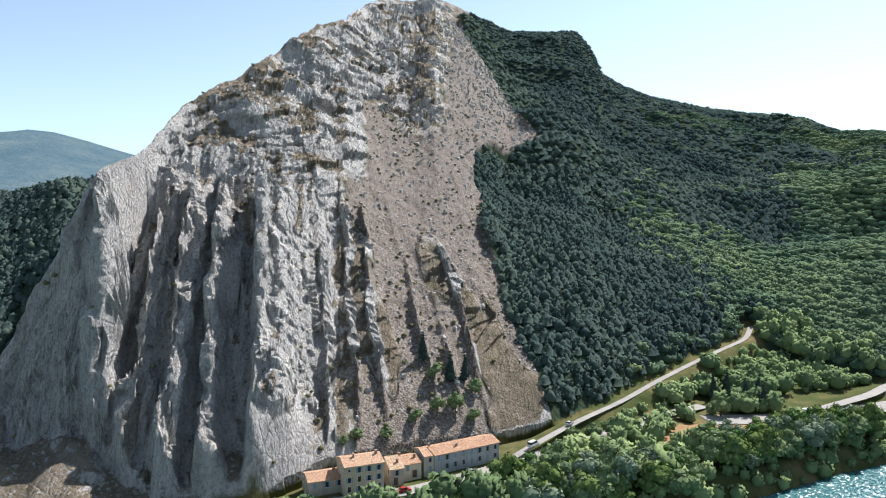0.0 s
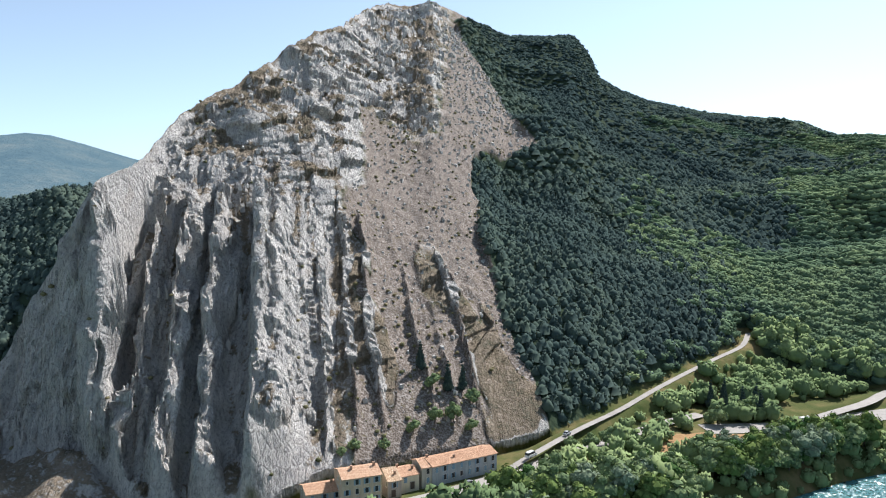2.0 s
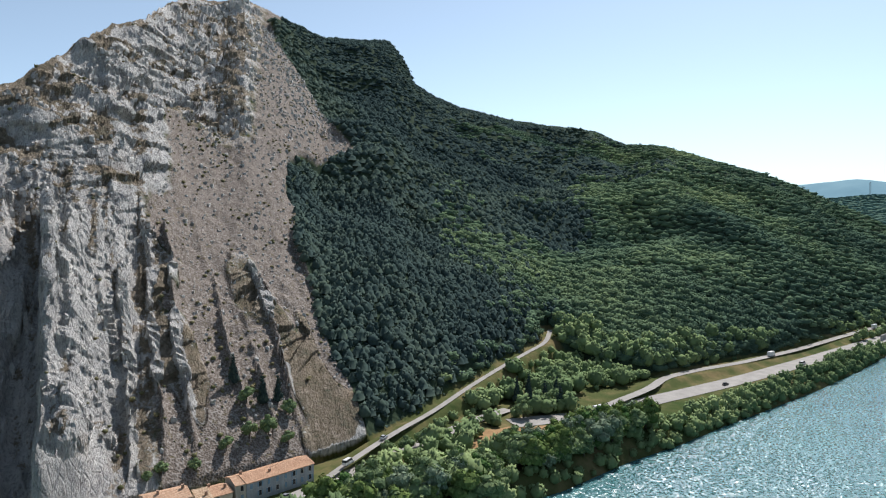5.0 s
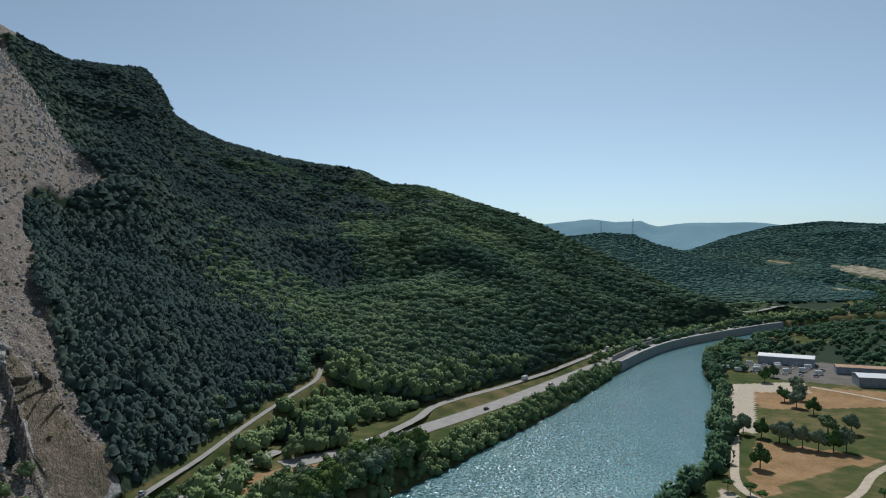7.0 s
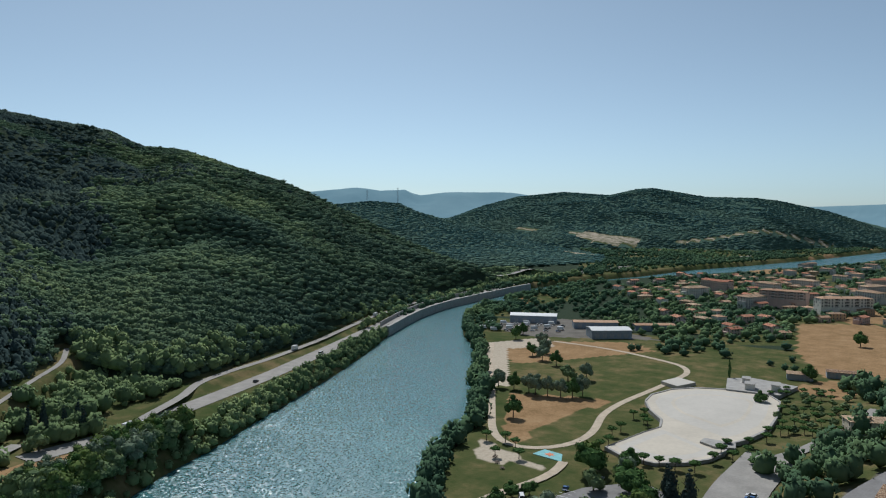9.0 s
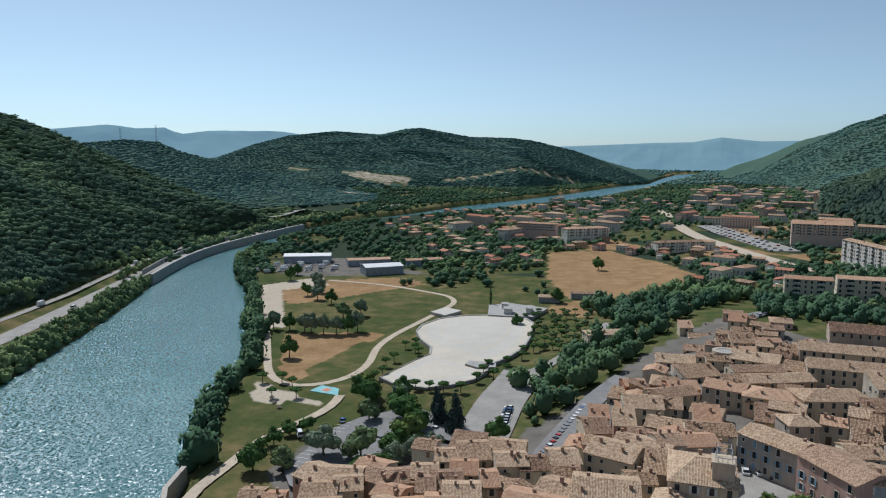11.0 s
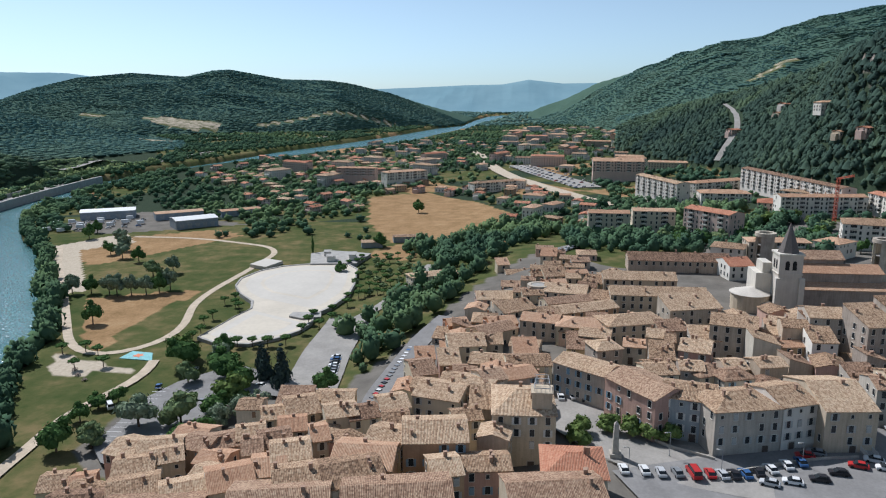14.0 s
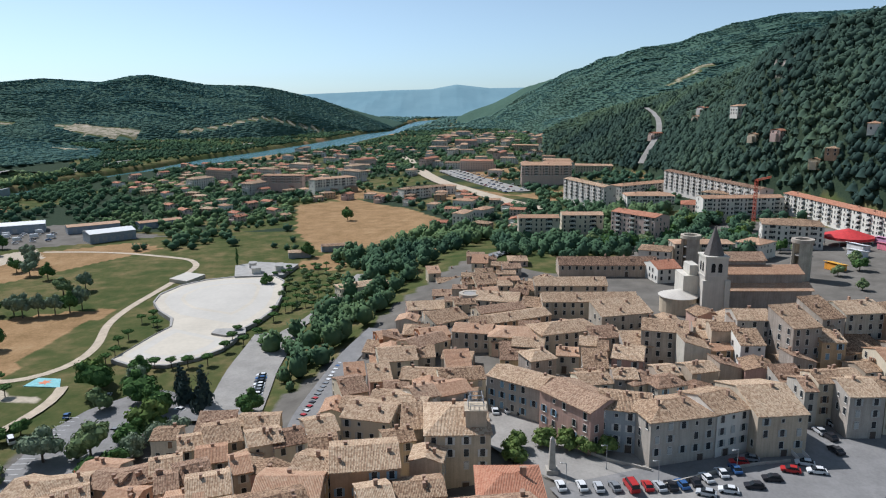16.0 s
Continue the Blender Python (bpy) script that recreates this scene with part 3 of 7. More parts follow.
def zone(x, y):
    """Cover of the valley floor: dry meadow, sand and paved ground."""
    dry, sand, town = np.zeros_like(x), np.zeros_like(x), np.zeros_like(x)
    for poly in ([(479, 85), (514, 21), (600, 10), (668, 40), (747, 99), (704, 151), (560, 120)], [(258, 165), (300, 168), (352, 165), (345, 190), (330, 215), (275, 182)],
                 [(80, 268), (96, 262), (132, 280), (122, 300), (96, 292)], [(470, 215), (500, 200), (520, 230), (480, 290), (420, 290), (400, 255)],
                 [(470, 60), (480, 84), (440, 98), (425, 62)], [(510, 20), (470, 30), (455, 5), (490, -10)]):
        dry = np.maximum(dry, inside(poly, x, y))
    for poly in ([(257, 180), (247, 166), (245, 153), (243, 140), (238, 137), (236, 147), (232, 164), (241, 173)], [(330, 240), (450, 316), (500, 292), (470, 268), (440, 290), (345, 225)]):
        sand = np.maximum(sand, inside(poly, x, y))
    for poly in ([(60, 60), (110, 95), (215, 60), (275, 36), (330, 18), (385, -10), (340, -60), (400, -100), (500, -60), (540, -160), (470, -235), (400, -270), (300, -240), (60, -240), (20, -100)],
                 [(180, 125), (222, 118), (245, 75), (215, 60), (150, 85)], [(545, 215), (600, 330), (520, 375), (495, 310), (520, 260)]):
        town = np.maximum(town, inside(poly, x, y))
    return dry, sand, town


def build_land():
    X, Y = np.meshgrid(GX, GY)
    Z, c = land(X, Y)
    dry, sand, town = zone(X, Y)
    fields = (c["hills"] < 0.5) & (c["r"] > 700) & (c["on"] < 0.5)
    plots = lattice(np.floor((X * 0.8 + Y * 0.6) / 110), np.floor((Y * 0.8 - X * 0.6) / 70), 3)
    dry = np.maximum(dry, np.where(fields & (plots > 0.86), 0.9, 0))
    sand = np.maximum(sand, 0.55 * c["field"])
    green = (c["north"] < 0.5) & (c["hills"] < 0.5) & (X > 560) & (X < 2300) & (dry < 0.5) & (town < 0.5)
    c["wood"] = np.where(green, 0.8 * smooth(0.36, 0.5, fbm(X, Y, 60, 3, 97)), c["wood"])
    ny, nx = X.shape
    # cracks, plates and overhangs stand out from the rock face, square to it
    gy, gx = np.gradient(Z, GY, GX)
    size = np.sqrt(1 + gx * gx + gy * gy)
    low = smooth(390, 340, c["r"]) * smooth(-7, -9, c["az"])
    out, stony = np.zeros_like(Z), c["rock"] > 0.01
    xs, ys, zs, ls, az_ = (q[stony] for q in (X, Y, Z, low, c["az"]))
    s = xs + 0.2 * (ys - 210)
    bent = (fbm(xs, ys + zs, 30, 2, 205) - 0.5) * 9
    upright = (cells((s + 0.4 * bent) / 5.0, (zs + 0.3 * ys) / 34, 201) - 0.5) * 3.2 + (cells((s + 0.3 * bent) / 1.9, (zs + 0.3 * ys) / 9, 202) - 0.5) * 1.7 + (ridged(s * 1.3, zs * 0.35 + 0.2 * s, 26, 3, 203) - 0.6) * 1.8
    t1, t2 = xs * 0.8 + zs * 0.6 + 0.3 * ys, zs * 0.8 - xs * 0.6 + bent + 0.2 * ys
    tilted = (cells(t1 / 30, t2 / 6.5, 206) - 0.5) * 5.4 + (cells(t1 / 10, t2 / 3.0, 207) - 0.5) * 1.6
    out[stony] = upright * ls * (1 + 0.9 * smooth(-22.5, -25, az_)) + tilted * (1 - ls)
    out = out * c["rock"] * smooth(0.02, 0.08, c["u"]) * smooth(1.0, 0.9, c["u"])
    even = smooth(0.58, 0.80, 1 / size + (fbm(X, Y, 18, 3, 209) - 0.5) * 0.30) * c["rock"] * (1 - 0.35 * low)
    co = np.stack([X - gx / size * out, Y - gy / size * out, Z + out / size], -1).reshape(-1, 3)
    idx = np.arange(ny * nx).reshape(ny, nx)
    quads = np.stack([idx[:-1, :-1], idx[:-1, 1:], idx[1:, 1:], idx[1:, :-1]], -1).reshape(-1, 4)
    high = ((c["on"] > 0.5) & (c["u"] > 0.01)).reshape(-1)
    made = []
    beyond = (c["r"] > np.where(c["az"] < 20, 2600, 3250)).reshape(-1)[quads].all(1) & (c["hills"].reshape(-1) > 0.5)[quads].any(1)
    east = (c["az"] > 20).reshape(-1)[quads].any(1)
    mount = high[quads].all(1) & ~beyond
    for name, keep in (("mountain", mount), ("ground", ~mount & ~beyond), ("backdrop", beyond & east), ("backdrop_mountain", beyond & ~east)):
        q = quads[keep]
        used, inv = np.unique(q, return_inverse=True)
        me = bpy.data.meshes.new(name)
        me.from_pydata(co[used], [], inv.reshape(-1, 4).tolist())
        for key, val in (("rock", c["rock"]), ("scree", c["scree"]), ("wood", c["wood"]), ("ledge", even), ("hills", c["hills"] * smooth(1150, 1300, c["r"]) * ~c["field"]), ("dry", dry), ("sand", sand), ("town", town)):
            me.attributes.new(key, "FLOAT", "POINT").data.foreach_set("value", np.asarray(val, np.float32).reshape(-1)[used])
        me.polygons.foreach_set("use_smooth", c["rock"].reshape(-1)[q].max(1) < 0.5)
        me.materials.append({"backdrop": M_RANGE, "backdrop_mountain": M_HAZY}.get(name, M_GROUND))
        made.append(new(name, me))
    tagged(made[0], "grey limestone mountain with upright rock ribs, scree and wooded flank", "mountain", kind="structure")
    tagged(made[1], "valley floor of grass, dry meadows, fields and wooded hills", "ground", kind="structure")
    tagged(made[2], "far mountain range on the horizon, its blue haze painted in", "mountains", kind="structure")
    tagged(made[3], "green mountain far behind the cliff, with blue haze painted on", "mountains", kind="structure")
    return Z


GZ = build_land()


def height(x, y):
    """Height of the built ground at one place."""
    i = min(max(int(np.searchsorted(GX, x)) - 1, 0), len(GX) - 2)
    j = min(max(int(np.searchsorted(GY, y)) - 1, 0), len(GY) - 2)
    u, v = (x - GX[i]) / (GX[i + 1] - GX[i]), (y - GY[j]) / (GY[j + 1] - GY[j])
    return float((GZ[j, i] * (1 - u) + GZ[j, i + 1] * u) * (1 - v) + (GZ[j + 1, i] * (1 - u) + GZ[j + 1, i + 1] * u) * v)


def sheet(name, poly, z, mat, label, cat, kind="structure"):
    """A flat polygon."""
    bm = bmesh.new()
    f = bm.faces.new([bm.verts.new((px, py, z)) for px, py in poly])
    bmesh.ops.triangulate(bm, faces=[f])
    bmesh.ops.recalc_face_normals(bm, faces=bm.faces)
    if sum(f.normal.z for f in bm.faces) < 0:
        bmesh.ops.reverse_faces(bm, faces=bm.faces)
    me = bpy.data.meshes.new(name)
    bm.to_mesh(me)
    bm.free()
    me.materials.append(mat)
    return tagged(new(name, me), label, cat, kind=kind)


sheet("water", RIVER, 0.0, M_WATER, "turquoise river with small glittering ripples", "river")


def ribbon(name, line, half, mat, label, cat, lift=0.0, drape=False, closed=False):
    """A road or path of even width along a line; drape lays it on the land."""
    pts = []
    for p, q in zip(line, line[1:]):
        n = max(1, int(math.dist(p[:2], q[:2]) / 6))
        pts += [tuple(a + (b - a) * k / n for a, b in zip(p, q)) for k in range(n)]
    pts.append(line[-1])
    P = np.array(pts, float)
    for _ in range(3):
        P[1:-1] = 0.25 * P[:-2] + 0.5 * P[1:-1] + 0.25 * P[2:]
    D = np.gradient(P[:, :2], axis=0)
    D /= np.linalg.norm(D, axis=1)[:, None]
    N = np.stack([-D[:, 1], D[:, 0]], 1)
    L, R = P[:, :2] + N * half, P[:, :2] - N * half
    if drape:
        zl, zr, zc = (land(v[:, 0], v[:, 1])[0] for v in (L, R, P[:, :2]))
        zz = np.maximum(np.maximum(zl, zr), zc) + 0.15
    else:
        zz = P[:, 2]
    co = [(*l, h + lift) for l, h in zip(L, zz)] + [(*q, h + lift) for q, h in zip(R, zz)]
    n = len(P)
    me = bpy.data.meshes.new(name)
    me.from_pydata(co, [], [(k + n, k + n + 1, k + 1, k) for k in range(n - 1)])
    me.materials.append(mat)
    return tagged(new(name, me), label, cat, kind="structure")


ribbon("road", MAIN_ROAD, 6.5, M_ROAD_PALE, "pale asphalt riverside main road", "road")
ribbon("road", UPPER_ROAD, 2.6, M_ROAD_PALE, "narrow pale road at the foot of the wooded slope", "road", 0.02)
ribbon("road", LOW_ROAD, 3.2, M_ROAD_PALE, "village street below the cliff", "road", 0.03)
ribbon("road", TRACK, 1.5, M_ROAD_PALE, "dusty track climbing along the wooded slope", "track", 0.05)
PARK_PATH = [(452, 312), (400, 278), (340, 234), (300, 206), (267, 183), (256, 172), (252, 160), (262, 148), (276, 143), (298, 146), (320, 155), (338, 158), (355, 159), (400, 156), (443, 155), (462, 166), (471, 189), (482, 215), (488, 244), (487, 278)]
ribbon("park_path", PARK_PATH, 1.9, M_PATH, "pale sandy path looping through the park", "path", drape=True)
POOL = [(276, 130), (290, 128), (305, 126), (318, 123), (330, 127), (342, 138), (357, 147), (372, 150), (390, 146), (402, 137), (410, 122), (411, 100), (400, 92), (368, 86), (345, 84), (325, 87), (313, 91), (300, 89), (288, 91), (278, 97), (270, 106), (270, 120)]
M_POOL_WARM = plain("warm_pool_concrete", (0.52, 0.465, 0.375), 0.8, vary=0.14, scale=0.05)
sheet("pool_basin", POOL, 7.0, M_POOL_WARM, "drained white bathing lake basin with pale concrete floor", "pool")
# Flat nested rings in alternating tones paint the shading of a hollow basin.
for cx, cy, ring, mats in ((372, 118, POOL[4:17], ((0.86, M_POOL), (0.62, M_POOL_WARM), (0.56, M_POOL))), (296, 109, POOL[:4] + POOL[17:], ((0.84, M_POOL), (0.6, M_POOL_WARM)))):
    for i, (k, mat) in enumerate(mats):
        sheet("pool_basin", [(cx + (px - cx) * k, cy + (py - cy) * k) for px, py in ring], 7.03 + 0.03 * i, mat, "stepped pale floor of the drained bathing lake", "pool")


def wall_along(name, line, z0, z1, thick, mat, label):
    """A masonry wall that follows a line."""
    P = np.array(line, float)
    D = np.gradient(P, axis=0)
    D /= np.linalg.norm(D, axis=1)[:, None]
    N = np.stack([-D[:, 1], D[:, 0]], 1) * thick
    n = len(P)
    rings = [[(*p, z) for p in pts] for pts, z in ((P, z0), (P, z1), (P + N, z1), (P + N, z0))]
    me = bpy.data.meshes.new(name)
    me.from_pydata([v for ring in rings for v in ring], [], [(a * n + k, a * n + k + 1, (a + 1) % 4 * n + k + 1, (a + 1) % 4 * n + k) for a in range(4) for k in range(n - 1)] + [(0, n, 2 * n, 3 * n), (n - 1, 4 * n - 1, 3 * n - 1, 2 * n - 1)])
    me.materials.append(mat)
    return tagged(new(name, me), label, "wall", kind="structure")


wall_along("retaining_wall", [(446, 415), (495, 440), (541, 461), (580, 475), (620, 486), (672, 496), (724, 504), (782, 513), (840, 519)], -3, 8.3, 3.0, M_CONCRETE, "grey concrete river wall carrying the main road")
wall_along("parapet", [(446, 425), (495, 451), (541, 472), (580, 487), (620, 499), (672, 508), (724, 522)], 7.0, 11.2, 0.8, M_CONCRETE, "grey retaining wall between the two roads")
wall_along("quay_wall", [(120, 118), (149, 136), (158, 143), (172, 148)], -3, 6.6, 1.6, M_STONE, "pale stone quay wall on the river")


# ---- woods ----
ICO = {}


def ico(level):
    if level not in ICO:
        bm = bmesh.new()
        bmesh.ops.create_icosphere(bm, subdivisions=level, radius=1)
        ICO[level] = (np.array([v.co[:] for v in bm.verts]), np.array([[v.index for v in f.verts] for f in bm.faces]))
        bm.free()
    return ICO[level]


def clump(rng, kind, level, tufts):
    """A crown about one unit wide and one high, its foot at 0: a lumpy core in a coat of small sprays."""
    v, f = ico(level)
    v = v * (1 + 0.34 * (rng.random((len(v), 1)) - 0.5))
    if kind == "pine":
        t = (v[:, 2] + 1) / 2
        wide = 0.54 * np.clip(1.06 - t ** 1.5, 0.05, 1) ** 0.75
        v = np.stack([v[:, 0] * wide, v[:, 1] * wide, t], 1)
    else:
        v = np.stack([v[:, 0] * 0.46, v[:, 1] * 0.46, 0.5 + v[:, 2] * 0.46], 1)
    f = f[v[f][:, :, 2].mean(1) > 0.16]
    V, F = [v], [f]
    n = len(v)
    for _ in range(tufts):
        d = rng.normal(size=3)
        d /= np.linalg.norm(d)
        if d[2] < -0.5:
            d[2] *= -1
        if kind == "pine":
            t = rng.random() ** 1.2
            w = 0.54 * max(0.05, 1.05 - t ** 1.5) ** 0.75
            c = np.array([d[0] * w, d[1] * w, t])
        else:
            c = np.array([0, 0, 0.5]) + d * 0.47
        s = rng.uniform(0.10, 0.19)
        a = np.cross(d, rng.normal(size=3))
        a /= np.linalg.norm(a)
        b = np.cross(d, a)
        tip = c + d * s * 0.9 + np.array([0, 0, 0.04])
        V.append(np.array([c + a * s, c - a * s * 0.8 + b * s * 0.5, c - b * s * 0.9, tip]))
        F.append(np.array([[0, 1, 3], [1, 2, 3], [2, 0, 3]]) + n)
        n += 4
    return np.concatenate(V), np.concatenate(F)


def scatter(name, kinds, places, mat, label, cat, seed, turn=None, sharp=False):
    """Many crowns or blocks as one mesh. places: rows of x, y, z, width, height, tint. turn: one heading for all, in radians, and its spread."""
    rng = np.random.default_rng(seed)
    which = rng.integers(len(kinds), size=len(places))
    VV, FF, TT, n = [], [], [], 0
    for k, (v, f) in enumerate(kinds):
        p = places[which == k]
        if not len(p):
            continue
        a = rng.random(len(p)) * 6.283 if turn is None else turn[0] + rng.normal(size=len(p)) * turn[1]
        ca, sa = np.cos(a)[:, None], np.sin(a)[:, None]
        x = (v[None, :, 0] * ca - v[None, :, 1] * sa) * p[:, 3:4] + p[:, 0:1]
        y = (v[None, :, 0] * sa + v[None, :, 1] * ca) * p[:, 3:4] + p[:, 1:2]
        z = v[None, :, 2] * p[:, 4:5] + p[:, 2:3]
        VV.append(np.stack([x, y, z], -1).reshape(-1, 3))
        FF.append((f[None] + (np.arange(len(p)) * len(v))[:, None, None] + n).reshape(-1, 3))
        TT.append(np.repeat(p[:, 5], len(v)))
        n += len(p) * len(v)
    V, F, T = np.concatenate(VV), np.concatenate(FF), np.concatenate(TT)
    me = bpy.data.meshes.new(name)
    me.vertices.add(len(V))
    me.vertices.foreach_set("co", V.astype(np.float32).reshape(-1))
    me.loops.add(len(F) * 3)
    me.loops.foreach_set("vertex_index", F.astype(np.int32).reshape(-1))
    me.polygons.add(len(F))
    me.polygons.foreach_set("loop_start", np.arange(0, len(F) * 3, 3, dtype=np.int32))
    me.attributes.new("tint", "FLOAT", "POINT").data.foreach_set("value", T.astype(np.float32))
    if sharp:
        me.polygons.foreach_set("use_smooth", np.zeros(len(F), bool))
    me.update()
    me.materials.append(mat)
    return tagged(new(name, me), label, cat, kind="stuff")


def sown(rng, box, gap, accept):
    """Jittered places x, y in a box at about that gap, where accept says yes; with heights."""
    x0, y0, x1, y1 = box
    X, Y = np.meshgrid(np.arange(x0, x1, gap), np.arange(y0, y1, gap))
    X = (X + rng.uniform(-0.48, 0.48, X.shape) * gap).ravel()
    Y = (Y + rng.uniform(-0.48, 0.48, Y.shape) * gap).ravel()
    Z, c = land(X, Y)
    ok = accept(X, Y, Z, c, rng.random(X.shape))
    return X[ok], Y[ok], Z[ok]


rng = np.random.default_rng(7)
PINES = [clump(rng, "pine", 1, 14) for _ in range(5)]
OAKS = [clump(rng, "oak", 1, 24) for _ in range(5)]
PINES_MID = [clump(rng, "pine", 1, 5) for _ in range(4)]
OAKS_MID = [clump(rng, "oak", 1, 7) for _ in range(4)]
TINY = [clump(rng, "oak", 0, 0) for _ in range(6)]


def tree_rows(x, y, z, wide, tall, rng, tint_bias=0.0, spread=0.35):
    n = len(x)
    k = rng.uniform(1 - spread, 1 + spread, n)
    tint = np.clip(rng.random(n) * 0.28 + 0.08 + (fbm(x, y, 70, 3, 71) - 0.5) * 1.5 + (fbm(x, y, 220, 2, 75) - 0.5) * 1.0 + 0.3 + tint_bias, 0, 1)
    return np.stack([x, y, z - 0.3, wide * k, tall * k * rng.uniform(0.85, 1.15, n), tint], 1)


def broadleaf(x, y, az, r):
    """Where broad-leaved trees take over from pines on the mountain's flank."""
    return smooth(16, 26, az + (fbm(x, y, 130, 3, 73) - 0.5) * 44 * smooth(8, 20, az) - np.maximum(0, r - 620) * 0.008)


def flank(name, lo, hi, gap, pines, oaks, wide, tall, seed, sunk=0.0):
    rng = np.random.default_rng(seed)

    def ok(X, Y, Z, c, q):
        return (c["on"] > 0.5) & (c["wood"] > 0.5) & (c["r"] >= lo) & (c["r"] < hi) & (c["u"] < 1.06) & (c["u"] > 0.002) & ~c["wet"]

    x, y, z = sown(rng, (-420, 230, 1150, 1560), gap, ok)
    z = z - sunk
    az, r = np.degrees(np.arctan2(x, y)), np.hypot(x, y)
    b = rng.random(len(x)) < broadleaf(x, y, az, r)
    scatter(name + "_pine", pines, tree_rows(x, y, z, wide, tall, rng, 0.0, 0.2)[~b], M_PINE, "dense dark pine wood on the mountain flank", "forest", seed)
    scatter(name + "_oak", oaks, tree_rows(x, y, z, wide * 1.15, tall * 0.85, rng, 0.0, 0.28)[b], M_OAK, "mixed green broad-leaved wood on the slope", "forest", seed)


flank("forest", 250, 560, 3.7, PINES, OAKS, 6.8, 5.6, 1, 1.6)
flank("forest_upper", 560, 900, 5.2, PINES_MID, OAKS_MID, 8.8, 5.4, 2, 2.2)
flank("forest_crest", 900, 1700, 6.8, PINES_MID, OAKS_MID, 11, 5.0, 3, 2.6)


# ---- building kit ----
def part(name, bm, mat, parent, label=""):
    """Link a bmesh as one mesh object under a thing or a part."""
    me = bpy.data.meshes.new(name)
    bm.to_mesh(me)
    bm.free()
    for m in (mat if isinstance(mat, (list, tuple)) else [mat]):
        me.materials.append(m)
    ob = new(name, me)
    ob.parent = parent
    if label:
        ob["label"] = label
    return ob


def shared(name, me, parent, m=None):
    ob = new(name, me)
    ob.parent = parent
    if m is not None:
        ob.matrix_basis = m
    return ob


def box(bm, x0, y0, z0, x1, y1, z1, mat=0):
    v = [bm.verts.new(p) for p in ((x0, y0, z0), (x1, y0, z0), (x1, y1, z0), (x0, y1, z0), (x0, y0, z1), (x1, y0, z1), (x1, y1, z1), (x0, y1, z1))]
    for q in ((3, 2, 1, 0), (4, 5, 6, 7), (0, 1, 5, 4), (1, 2, 6, 5), (2, 3, 7, 6), (3, 0, 4, 7)):
        bm.faces.new([v[k] for k in q]).material_index = mat
    return v


def tile_roof(name, tones, moss=0.35):
    """Barrel tiles: columns run down the slope, each tile a little different."""
    k = Mat(name).set(Roughness=0.9)
    k.b.inputs["Specular IOR Level"].default_value = 0.2
    v = k.coords()
    cells = k.coords((3.0, 2.2, 0.0))
    tile = k.n.new("ShaderNodeTexWhiteNoise")
    snap = k.n.new("ShaderNodeVectorMath")
    snap.operation = "FLOOR"
    k.link(cells, snap.inputs[0])
    k.link(snap.outputs[0], tile.inputs["Vector"])
    patch = k.noise(v, 0.35, 5, 0.65)
    f = k.math("ADD", k.math("MULTIPLY", tile.outputs["Value"], 0.46), k.math("ADD", k.math("MULTIPLY", patch, 0.50), k.math("MULTIPLY", k.rand(), 0.34)))
    col = k.ramp(f, [(0.30, tones[0]), (0.62, tones[1]), (1.0, tones[2])])
    lichen = k.grey(k.noise(v, 1.1, 4, 0.7), 0.56, 0.72)
    k.color(k.mix(k.math("MULTIPLY", lichen, moss), col, (0.21, 0.19, 0.15)))
    k.bump(k.wave(v, 0.66 * 4.2 / 2.76, 0.2), 0.9, 0.10)
    k.bump(k.wave(v, 0.42, 0.3, "Y", "SAW"), 0.5, 0.06)
    return k.m


def render_wall(name, tone, blotch=0.3):
    """Weathered lime render over rubble: stains, streaks and faint courses."""
    k = Mat(name).set(Roughness=0.92)
    k.b.inputs["Specular IOR Level"].default_value = 0.15
    v = k.coords()
    streak = k.noise(k.coords((1.6, 1.6, 0.12)), 1.0, 5)
    big, fine = k.noise(v, 0.25, 4), k.noise(v, 3.5, 4)
    f = k.math("ADD", k.math("MULTIPLY", streak, 0.4), k.math("ADD", k.math("MULTIPLY", big, 0.4), k.math("MULTIPLY", fine, 0.2)))
    lo, hi = tuple(c * (1 - blotch) for c in tone), tuple(min(0.85, c * (1 + blotch)) for c in tone)
    hue = k.n.new("ShaderNodeHueSaturation")
    k.link(k.grey(k.rand(), 0, 1, 0.485, 0.515), hue.inputs["Hue"])
    k.link(k.grey(k.rand(), 0, 1, 0.86, 1.14), hue.inputs["Value"])
    k.link(k.ramp(f, [(0.32, lo), (0.68, hi)]), hue.inputs["Color"])
    k.color(hue.outputs[0])
    k.bump(fine, 0.4, 0.05)
    return k.m


ROOF_OLD = tile_roof("weathered_tiles", ((0.15, 0.090, 0.055), (0.39, 0.258, 0.160), (0.62, 0.47, 0.32)))
ROOF_BROWN = tile_roof("brown_tiles", ((0.11, 0.065, 0.042), (0.29, 0.178, 0.115), (0.50, 0.35, 0.235)))
ROOF_RED = tile_roof("red_tiles", ((0.30, 0.115, 0.065), (0.43, 0.185, 0.11), (0.52, 0.27, 0.17)), 0.15)
ROOF_PEACH = tile_roof("peach_tiles", ((0.36, 0.20, 0.12), (0.48, 0.29, 0.18), (0.58, 0.40, 0.27)), 0.2)
ROOFS = {"old": ROOF_OLD, "brown": ROOF_BROWN, "red": ROOF_RED, "peach": ROOF_PEACH}
ROOF_WORDS = {"old": "weathered tan tile roof", "brown": "dark brown tile roof", "red": "red tile roof", "peach": "peach tile roof"}
